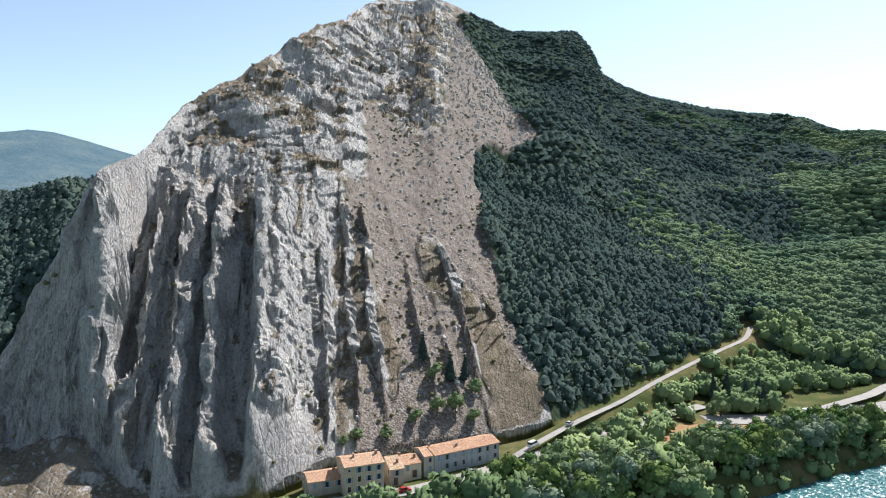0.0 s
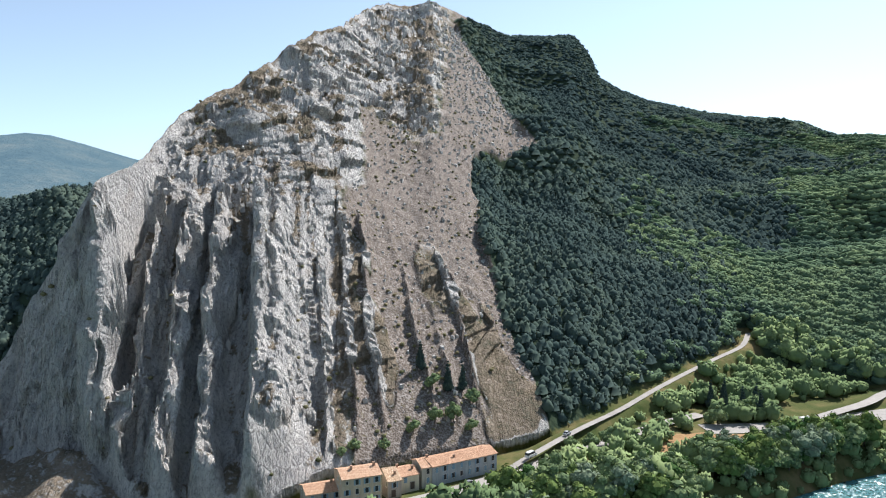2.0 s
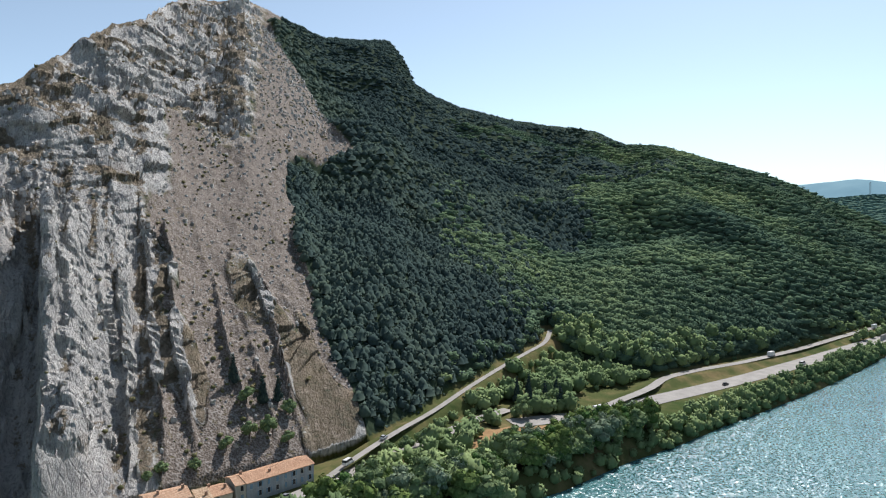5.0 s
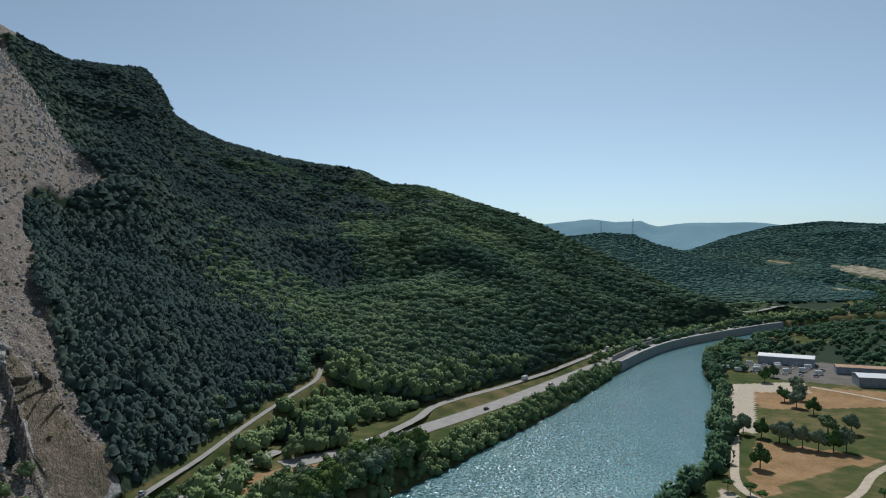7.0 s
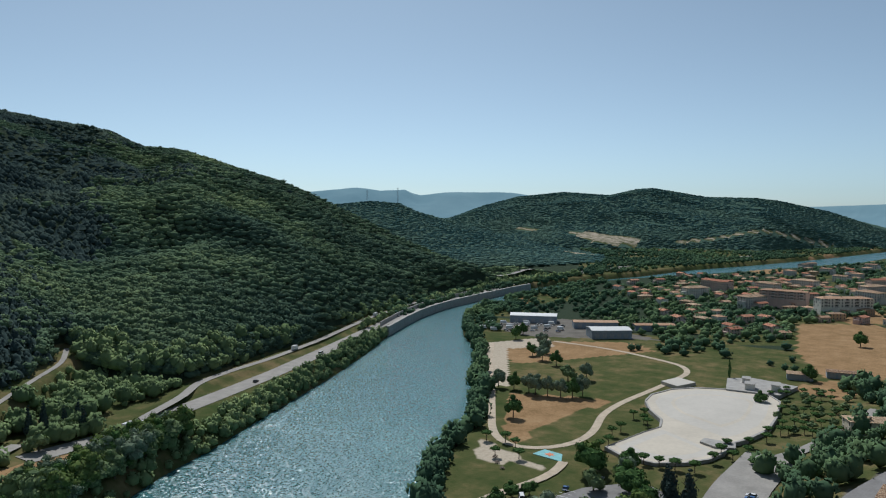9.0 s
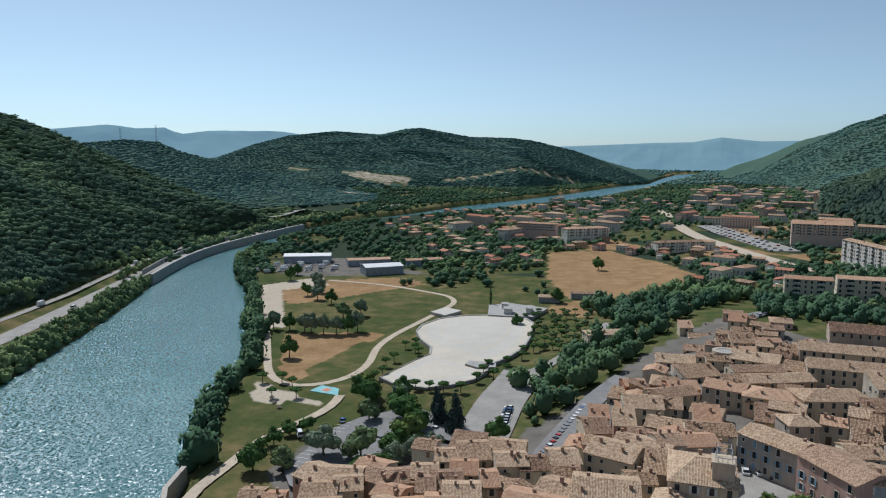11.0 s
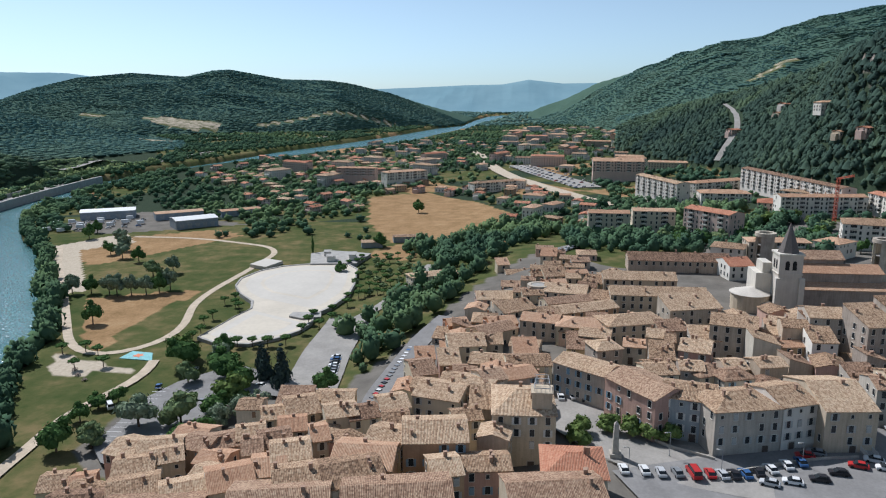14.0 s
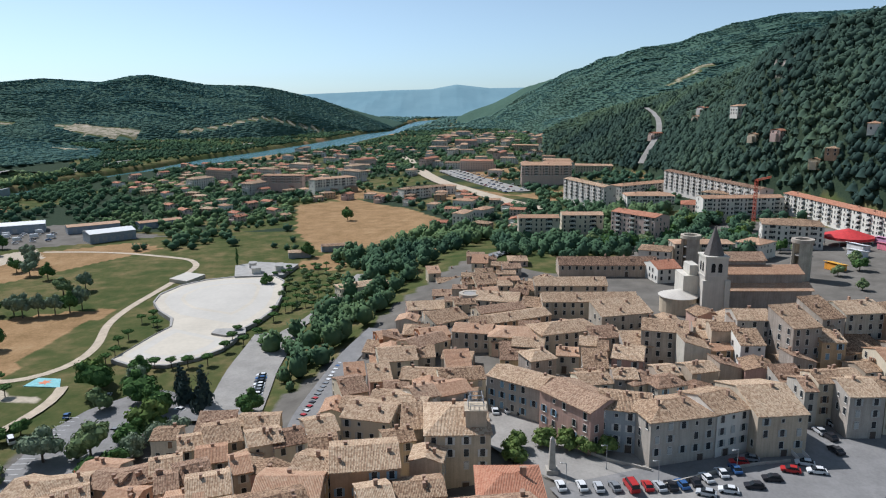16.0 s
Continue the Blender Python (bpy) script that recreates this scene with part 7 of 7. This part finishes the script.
# ---- the town beyond ----
def cottage(wall, roof, w, d, h, kind, seed):
    rng = random.Random(seed)
    root = new("villa")
    hw, hd, p, o = w / 2, d / 2, 0.28, 0.5
    bm = bmesh.new()
    box(bm, -hw, -hd, -3, hw, hd, h)
    if rng.random() < 0.5:
        box(bm, -hw - 3, -hd * 0.6, -3, -hw, hd * 0.6, h * 0.62)
    part("wall", bm, WALLS[wall], root)
    bm = bmesh.new()
    z0, zr = h - o * p + 0.1, h + hd * p + 0.1
    if kind == "g":
        slope_sheet(bm, (-hw - 0.3, -hd - o, z0), (hw + 0.3, -hd - o, z0), (hw + 0.3, 0, zr), (-hw - 0.3, 0, zr), 0.2, rng, 2, 1)
        slope_sheet(bm, (hw + 0.3, hd + o, z0), (-hw - 0.3, hd + o, z0), (-hw - 0.3, 0, zr), (hw + 0.3, 0, zr), 0.2, rng, 2, 1)
    else:
        q = min(hd, hw * 0.8)
        for a, b, c, e in (((-hw - o, -hd - o), (hw + o, -hd - o), (hw - q, 0), (-hw + q, 0)), ((hw + o, hd + o), (-hw - o, hd + o), (-hw + q, 0), (hw - q, 0)),
                           ((hw + o, -hd - o), (hw + o, hd + o), (hw - q, 0.02), (hw - q, -0.02)), ((-hw - o, hd + o), (-hw - o, -hd - o), (-hw + q, -0.02), (-hw + q, 0.02))):
            slope_sheet(bm, (*a, z0), (*b, z0), (*c, zr), (*e, zr), 0.2, rng, 2, 1)
    bmesh.ops.remove_doubles(bm, verts=bm.verts, dist=0.045)
    part("roof", bm, ROOFS[roof], root)
    bm = bmesh.new()
    for fm, width in ((pose(0, -hd, 0), w), (pose(hw, 0, 0, 0, 0, 90), d), (pose(-hw, 0, 0, 0, 0, -90), d), (pose(0, hd, 0, 0, 0, 180), w)):
        n = max(2, int(width / 3.2))
        for j in range(max(1, int(h / 2.9))):
            for i in range(n):
                v0 = len(bm.verts)
                bm.from_mesh(WIN)
                bm.verts.ensure_lookup_table()
                bmesh.ops.transform(bm, matrix=fm @ pose((i + 0.5 - n / 2) * width / n, 0, 1.0 + j * 2.9), verts=bm.verts[v0:])
    tagged(part("windows", bm, [M_FRAME, M_GLASS], root), kind="stuff")
    word = {"bright": "pale", "rosy": "rosy", "white": "white", "cream": "cream", "pink": "pink", "ochre": "ochre", "beige": "beige", "grey": "grey"}[wall]
    return tagged(root, f"{word} villa with {ROOF_WORDS[roof]} among gardens", "house", "villas")


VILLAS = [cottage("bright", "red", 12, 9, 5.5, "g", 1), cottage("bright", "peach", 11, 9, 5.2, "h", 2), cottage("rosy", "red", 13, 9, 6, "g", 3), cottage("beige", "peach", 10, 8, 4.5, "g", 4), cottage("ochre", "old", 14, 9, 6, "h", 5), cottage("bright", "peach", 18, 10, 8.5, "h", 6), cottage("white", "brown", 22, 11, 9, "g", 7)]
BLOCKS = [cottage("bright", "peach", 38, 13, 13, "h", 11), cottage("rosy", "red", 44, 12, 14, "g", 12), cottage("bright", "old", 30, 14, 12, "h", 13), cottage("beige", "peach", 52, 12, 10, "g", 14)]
for b in BLOCKS:
    tagged(b, b["label"].replace("villa", "apartment building").replace("among gardens", "in town"), "apartment block", "town blocks")
used = set()
town_rng = random.Random(5)


def settle(src, x, y, rot):
    m = pose(x, y, height(x, y) + 0.2, 0, 0, rot)
    if src.name in used:
        return copy_thing(src, m)
    used.add(src.name)
    src.matrix_basis = m
    return src


def quarter(n, x0, y0, x1, y1, gap, sources, rot, keep):
    placed = []
    for _ in range(n * 12):
        if len(placed) >= n:
            break
        x, y = town_rng.uniform(x0, x1), town_rng.uniform(y0, y1)
        if any((x - a) ** 2 + (y - b) ** 2 < gap * gap for a, b in placed) or not keep(x, y):
            continue
        placed.append((x, y))
        settle(town_rng.choice(sources), x, y, rot + town_rng.choice((0, 90)) + town_rng.uniform(-12, 12))


def dry_land(x, y):
    z, c = land(np.array([x]), np.array([y]))
    rail = along([(640, -80), (690, -52), (770, -17), (850, 10), (946, 32), (1100, 60), (1356, 92)], np.array([x]), np.array([y]))[0][0]
    lot = along([(760, -70), (840, -40), (920, -15), (1000, 5)], np.array([x]), np.array([y]))[0][0]
    return not c["wet"][0] and c["bank"][0] > 18 and c["north"][0] < 0.5 and c["hills"][0] < 0.5 and rail > 16 and lot > 26


FIELD = [(470, 92), (510, 15), (600, 5), (672, 36), (752, 99), (706, 156), (560, 126)]
# villas between the park and the river bend, and along the railway
quarter(100, 600, 110, 1150, 430, 18, VILLAS[:5], -35, lambda x, y: dry_land(x, y) and not inside(FIELD, np.array([x]), np.array([y]))[0] and y < 60 + 0.75 * (x - 400))
quarter(46, 1000, 60, 1500, 300, 24, VILLAS, -20, dry_land)
quarter(26, 520, -60, 760, 110, 22, VILLAS[:6], -20, lambda x, y: dry_land(x, y) and not inside(FIELD, np.array([x]), np.array([y]))[0])
quarter(60, 900, -300, 2000, 60, 28, VILLAS[4:], -15, dry_land)
quarter(22, 850, -260, 1900, 40, 70, BLOCKS, -15, dry_land)
quarter(10, 800, 120, 1100, 330, 60, BLOCKS[1:3], -35, dry_land)
for x, y, rot, k in ((829, -279, -60, 0), (812, -268, -60, 3), (699, -271, -70, 5), (606, -268, -60, 2), (537, -277, -40, 4), (552, -272, -40, 3), (512, -290, -30, 1), (846, -232, -60, 2), (640, -262, -60, 3)):
    settle(VILLAS[k], x, y, rot)


# ---- vehicles ----
def paint(name, c, rough=0.28):
    return plain(name, c, rough, vary=0.06, scale=0.4)


PAINTS = {"white": paint("white_paint", (0.70, 0.70, 0.69)), "grey": paint("grey_paint", (0.22, 0.23, 0.24)), "black": paint("black_paint", (0.03, 0.03, 0.035)), "blue": paint("blue_paint", (0.05, 0.12, 0.28)), "red": paint("red_paint", (0.42, 0.03, 0.03)), "silver": paint("silver_paint", (0.48, 0.49, 0.50))}
M_TYRE = plain("tyre_rubber", (0.025, 0.025, 0.025), 0.9)
M_CARGLASS = plain("car_glass", (0.025, 0.03, 0.035), 0.08)
PROFILE = {"car": ([(-2.05, 0.35), (-2.1, 0.75), (-1.95, 0.92), (-1.1, 0.98), (1.25, 0.98), (2.0, 0.82), (2.12, 0.55), (2.05, 0.35)], [(-1.75, 0.95), (-1.25, 1.42), (0.25, 1.46), (1.15, 0.96)], 0.86, 1.3),
           "van": ([(-2.6, 0.4), (-2.65, 1.2), (-2.6, 1.3), (1.7, 1.3), (2.5, 1.1), (2.65, 0.7), (2.6, 0.4)], [(-2.6, 1.28), (-2.58, 2.2), (1.0, 2.25), (1.75, 1.28)], 0.98, 1.7),
           "camper": ([(-3.1, 0.45), (-3.15, 2.9), (1.9, 2.95), (2.3, 2.4), (2.2, 1.4), (2.9, 1.1), (3.0, 0.5)], [(2.15, 1.38), (1.9, 1.9), (1.4, 1.9), (1.4, 1.38)], 1.1, 2.0)}


def loft(bm, pts, half, tuck):
    n = len(pts)
    rows = [[bm.verts.new((x, s * half * k, z)) for x, z in pts] for s, k in ((-1, tuck), (-1, 1.0), (1, 1.0), (1, tuck))]
    zs = [z for _, z in pts]
    mid = (min(zs) + max(zs)) / 2
    for r in (0, 3):
        for v in rows[r]:
            v.co.x *= 0.985
            v.co.z = mid + (v.co.z - mid) * 0.97
    for p, q in zip(rows, rows[1:]):
        for k in range(n):
            bm.faces.new((p[k], p[(k + 1) % n], q[(k + 1) % n], q[k]))
    bm.faces.new(rows[0][::-1])
    bm.faces.new(rows[-1])
    bmesh.ops.recalc_face_normals(bm, faces=bm.faces)


def vehicle(kind, color):
    root = new(kind)
    body, cabin, half, wheel_x = PROFILE[kind]
    bm = bmesh.new()
    loft(bm, body, half, 1.0)
    b = part("body", bm, PAINTS[color], root)
    bm = bmesh.new()
    loft(bm, cabin, half * 0.9, 0.86)
    part("cabin_glass", bm, M_CARGLASS, root)
    if kind != "camper":
        bm = bmesh.new()
        t = [p for p in cabin if p[1] > 1.4]
        box(bm, t[0][0] + 0.05, -half * 0.76, t[0][1] - 0.02, t[1][0] - 0.05, half * 0.76, t[1][1] + 0.05)
        part("roof", bm, PAINTS[color], root)
    me = None
    for sx in (-1, 1):
        for sy in (-1, 1):
            if me is None:
                bm = bmesh.new()
                bmesh.ops.create_cone(bm, cap_ends=True, segments=10, radius1=0.33, radius2=0.33, depth=0.22)
                bmesh.ops.rotate(bm, verts=bm.verts, matrix=Matrix.Rotation(radians(90), 3, "X"))
                w = part("wheel", bm, M_TYRE, root)
                me = w.data
            else:
                w = shared("wheel", me, root)
            w.matrix_basis = pose(sx * wheel_x, sy * (half - 0.08), 0.33)
    words = {"car": "parked car", "van": "delivery van", "camper": "motorhome"}
    return tagged(root, f"{color} {words[kind]} with dark windows", {"car": "car", "van": "van", "camper": "motorhome"}[kind])


FLEET = {(k, c): vehicle(k, c) for k, c in (("car", "white"), ("car", "grey"), ("car", "black"), ("car", "blue"), ("car", "red"), ("car", "silver"), ("van", "white"), ("van", "red"), ("camper", "white"))}
parked = set()
car_rng = random.Random(3)


def park(x, y, rot, kind="car", color=None, z=None, lift=0.4):
    color = color or car_rng.choice(("white", "white", "grey", "black", "blue", "silver", "silver", "red", "grey"))
    m = pose(x, y, (height(x, y) if z is None else z) + lift, 0, 0, rot)
    src = FLEET[(kind, color)]
    if (kind, color) in parked:
        return copy_thing(src, m)
    parked.add((kind, color))
    src.matrix_basis = m
    return src


for k in range(18):
    park(209 + 2.9 * k, 41.5 - 0.33 * k, 62 + car_rng.uniform(-4, 4), lift=0.45)
for k in range(8):
    park(233 + 2.9 * k, 74 + 0.5 * k, 95 + car_rng.uniform(-4, 4), lift=0.5)
for k in range(7):
    park(238 + 3.0 * k, 62.5 + 0.5 * k, 95 + car_rng.uniform(-4, 4), lift=0.5)
for x, y, r in ((186, 101, 20), (189, 99, 22), (206, 124, 40), (241, 115, 10), (230, 86, 70), (200, 105, 30), (215, 101, 80), (222, 96, 85), (225, 121, 15)):
    park(x, y, r, lift=0.5)
park(208, 129, 40, "van", "white")
# the square and the street beside it
for x, y, c in ((151, -28, "white"), (151, -32.5, None), (150.5, -36, "silver"), (150.8, -39.5, "grey"), (151, -46.5, "red"), (150.8, -49, None), (151, -51.5, "black"), (151.5, -54, "blue"), (152.5, -57, None), (154, -60, "white"), (156, -64, None), (157.5, -67.5, "blue")):
    park(x, y, 8 + car_rng.uniform(-5, 5), "car", c, lift=0.75)
park(150.8, -43, 8, "van", "red", lift=0.75)
for x, y, c in ((149, -63, "white"), (150.5, -69, "black"), (153.5, -74, "black"), (157, -79.5, "red"), (160, -84, "white"), (156.5, -85, "white"), (160.5, -69.5, "red"), (162, -72.5, "grey"), (166.5, -80, "red"), (148, -58, "silver")):
    park(x, y, 75 + car_rng.uniform(-8, 8), "car", c, lift=0.75)
for x, y, c in ((181, -100, "white"), (182, -105, "white"), (182, -112, "blue"), (176, -95, "silver"), (173, -96, "black"), (166, -94, "black"), (190, -16, "white"), (190.5, -19, "white"), (189, -22, "black")):
    park(x, y, 10 + car_rng.uniform(-8, 8), "car", c, lift=0.75)
# motorhomes and cars beside the warehouses
for k in range(34):
    i, j = divmod(k, 7)
    park(492 + 9 * i + 6.0 * j + car_rng.uniform(-1, 1), 352 - 9 * j + 6 * i * 0.6 + car_rng.uniform(-1, 1), -50 + car_rng.uniform(-8, 8), *(("camper", "white") if car_rng.random() < 0.45 else ("car", None)))
# big car park by the railway
for i in range(4):
    for j in range(17):
        if car_rng.random() < 0.85:
            u = j / 16
            park(765 + 225 * u - 12 + 8 * i, -68 + 72 * u + 13 - 9 * i, 110 + car_rng.uniform(-4, 4), "car", None, lift=0.6)
# street of parked cars towards the blocks
for k in range(11):
    park(438 - 6.0 * k, -55 + 3.4 * k, 150, "car", None, lift=0.45)
# traffic on the main road and the street below the cliff
for x, y, r, kind, c in ((168, 311, 20, "car", "white"), (251, 338, 22, "car", "black"), (330, 371, 25, "van", "white"), (432, 423, 27, "car", "white"), (497, 451, 24, "car", "silver"), (588, 488, 15, "car", "white"), (160, 309, 20, "camper", "white"), (375, 393, 25, "car", "red")):
    park(x, y, r, kind, c, 7.5, 0.02)
park(321, 388, 23, "camper", "white", 10, 0.05)
park(474, 459, 22, "camper", "white", 10, 0.05)
park(33, 257, 50, "van", "white", 11.2, 0.1)
park(-12, 221.5, 22, "car", "red", 9, 0.06)
park(10, 237, 40, "car", "grey", 9, 0.06)
park(50, 279, 55, "car", "silver", 12.4, 0.1)


# ---- building crane, fairground and mast ----
M_CRANE = plain("red_crane_paint", (0.50, 0.12, 0.07), 0.6)
crane = new("tower_crane")
crane.matrix_basis = pose(485, -202, height(485, -202))


def lattice_beam(length, side):
    bm = bmesh.new()
    t = 0.12
    for sx in (-1, 1):
        for sy in (-1, 1):
            box(bm, sx * side - t, sy * side - t, 0, sx * side + t, sy * side + t, length)
    n = int(length / (side * 2.2))
    for k in range(n):
        z = (k + 0.5) * length / n
        for s in (-1, 1):
            box(bm, -side, s * side - t * 0.6, z - t, side, s * side + t * 0.6, z + t)
            box(bm, s * side - t * 0.6, -side, z - t, s * side + t * 0.6, side, z + t)
    return bm


part("mast", lattice_beam(30, 0.8), M_CRANE, crane)
part("jib", lattice_beam(14, 0.5), M_CRANE, crane).matrix_basis = pose(0, 0, 29.5, 76, 0, -75)
tagged(crane, "red lattice tower crane between apartment blocks", "crane")

tent = new("fairground_tent")
tent.matrix_basis = pose(404, -221, height(404, -221))
bm = bmesh.new()
ring = [bm.verts.new((x, y, 5)) for x, y in disc(13, 24)]
eave = [bm.verts.new((x, y, 3.6)) for x, y in disc(13, 24)]
tip = bm.verts.new((0, 0, 9))
for k in range(24):
    bm.faces.new((ring[k], ring[(k + 1) % 24], tip))
    bm.faces.new((eave[k], eave[(k + 1) % 24], ring[(k + 1) % 24], ring[k]))
part("canopy", bm, plain("red_canvas", (0.55, 0.05, 0.05), 0.6), tent)
for k in range(8):
    bm = bmesh.new()
    box(bm, -0.12, -0.12, 0, 0.12, 0.12, 3.8)
    part("post", bm, M_ZINC, tent).matrix_basis = pose(12.4 * math.cos(k * 0.785), 12.4 * math.sin(k * 0.785), 0)
tagged(tent, "round red fairground canopy on posts", "tent")
for x, y, c, w in ((398, -238, (0.60, 0.30, 0.45), 10), (392, -248, (0.25, 0.45, 0.60), 8), (342, -183, (0.75, 0.32, 0.04), 8), (382, -215, (0.70, 0.67, 0.64), 10), (378, -228, (0.68, 0.20, 0.25), 9), (384, -236, (0.70, 0.68, 0.66), 8), (366, -206, (0.66, 0.66, 0.66), 8)):
    stall = new("fairground_stall")
    stall.matrix_basis = pose(x, y, height(x, y), 0, 0, 20)
    bm = bmesh.new()
    box(bm, -w / 2, -2.5, 0, w / 2, 2.5, 3)
    part("body", bm, plain("stall_paint", c, 0.6), stall)
    bm = bmesh.new()
    slope_sheet(bm, (-w / 2 - 0.5, -3.2, 2.9), (w / 2 + 0.5, -3.2, 2.9), (w / 2 + 0.5, 3, 3.9), (-w / 2 - 0.5, 3, 3.9), 0.15, random.Random(2), 2, 1, 0)
    part("awning", bm, plain("awning_cloth", tuple(min(0.8, v * 1.3) for v in c), 0.7), stall)
    tagged(stall, "bright painted fairground stall with an awning", "stall")
for az, rr, h in ((47.6, 1690, 26), (45.2, 1690, 16)):
    x, y = rr * math.sin(radians(az)), rr * math.cos(radians(az))
    aerial = new("radio_mast")
    aerial.matrix_basis = pose(x, y, height(x, y))
    part("pole", lattice_beam(h + 12, 1.0), M_ZINC, aerial)
    tagged(aerial, "tall grey radio mast on the wooded hill", "mast")

# ---- small things of the square and the park ----
def street_lamp():
    root = new("street_lamp")
    bm = bmesh.new()
    prism(bm, disc(0.16, 8), 0, 0.5)
    prism(bm, disc(0.07, 8), 0.5, 6.0)
    part("pole", bm, M_ZINC, root)
    bm = bmesh.new()
    box(bm, -0.05, -0.05, 5.9, 1.1, 0.05, 6.0)
    part("arm", bm, M_ZINC, root)
    bm = bmesh.new()
    box(bm, 0.7, -0.16, 5.78, 1.35, 0.16, 5.92)
    part("lamp_head", bm, M_FRAME, root)
    return tagged(root, "grey steel street lamp beside the square", "street lamp", "street lamps")


def picnic_table():
    root = new("picnic_table")
    bm = bmesh.new()
    box(bm, -1.1, -0.4, 0.70, 1.1, 0.4, 0.76)
    part("tabletop", bm, M_BARK, root)
    for side in (-1, 1):
        bm = bmesh.new()
        box(bm, -1.1, side * 0.8 - 0.15, 0.42, 1.1, side * 0.8 + 0.15, 0.47)
        part("bench", bm, M_BARK, root)
        bm = bmesh.new()
        box(bm, side * 0.8 - 0.06, -0.85, 0.3, side * 0.8 + 0.06, 0.85, 0.4)
        box(bm, side * 0.8 - 0.06, -0.3, 0, side * 0.8 + 0.06, -0.2, 0.7)
        box(bm, side * 0.8 - 0.06, 0.2, 0, side * 0.8 + 0.06, 0.3, 0.7)
        part("leg", bm, M_BARK, root)
    return tagged(root, "brown wooden picnic table with two benches", "table", "picnic tables")


for make, spots, turn_ in ((street_lamp, [(151.0, -29.1), (152.1, -49.1), (159.3, -39.4), (156.6, -67.5)], 70), (picnic_table, [(238.0, 161.0), (233.2, 156.7), (229.0, 151.4)], 25)):
    src = make()
    for k, (x, y) in enumerate(spots):
        m = pose(x, y, height(x, y) + 0.5 * (make is street_lamp), 0, 0, turn_ + 9 * k)
        if k:
            copy_thing(src, m)
        else:
            src.matrix_basis = m

for line in ([(166.8, -36.3), (162.7, -40.7), (160.3, -45.3), (158.0, -49.1)], [(150.7, -50.2), (156.3, -62.6), (159.7, -72.3), (161.4, -81.5)]):
    zs = [height(x, y) for x, y in line]
    wall_along("parapet", line, min(zs) - 1, max(zs) + 1.3, 0.35, M_STONE, "low pale stone parapet beside the parking")
(ax, ay), (bx, by) = [(169.7, -82.3), (162.3, -85.0)]
ramp = new("ramp")
ramp.matrix_basis = pose(ax, ay, height(ax, ay), 0, 0, math.degrees(math.atan2(by - ay, bx - ax)))
long = math.hypot(bx - ax, by - ay)
bm = bmesh.new()
lo = [bm.verts.new(p) for p in ((0, -1.4, -1), (long, -1.4, -1), (long, 1.4, -1), (0, 1.4, -1))]
hi = [bm.verts.new(p) for p in ((0, -1.4, 3.2), (long, -1.4, 0.4), (long, 1.4, 0.4), (0, 1.4, 3.2))]
for k in range(4):
    bm.faces.new((lo[k], lo[(k + 1) % 4], hi[(k + 1) % 4], hi[k]))
bm.faces.new(hi)
part("deck", bm, M_CONCRETE, ramp)
for side in (-1.4, 1.25):
    bm = bmesh.new()
    lo = [bm.verts.new(p) for p in ((0, side, 3.2), (long, side, 0.4), (long, side + 0.15, 0.4), (0, side + 0.15, 3.2))]
    hi = [bm.verts.new(v.co + Vector((0, 0, 1.0))) for v in lo]
    for k in range(4):
        bm.faces.new((lo[k], lo[(k + 1) % 4], hi[(k + 1) % 4], hi[k]))
    bm.faces.new(hi)
    part("side_wall", bm, WALLS["white"], ramp)
tagged(ramp, "pale concrete ramp leading down to the parking", "ramp")
for x, y in [(140.5, 47.3), (139.8, 45.9)]:
    plant("poplar", x, y, 17, 3.2, "between the old houses", "cypresses")
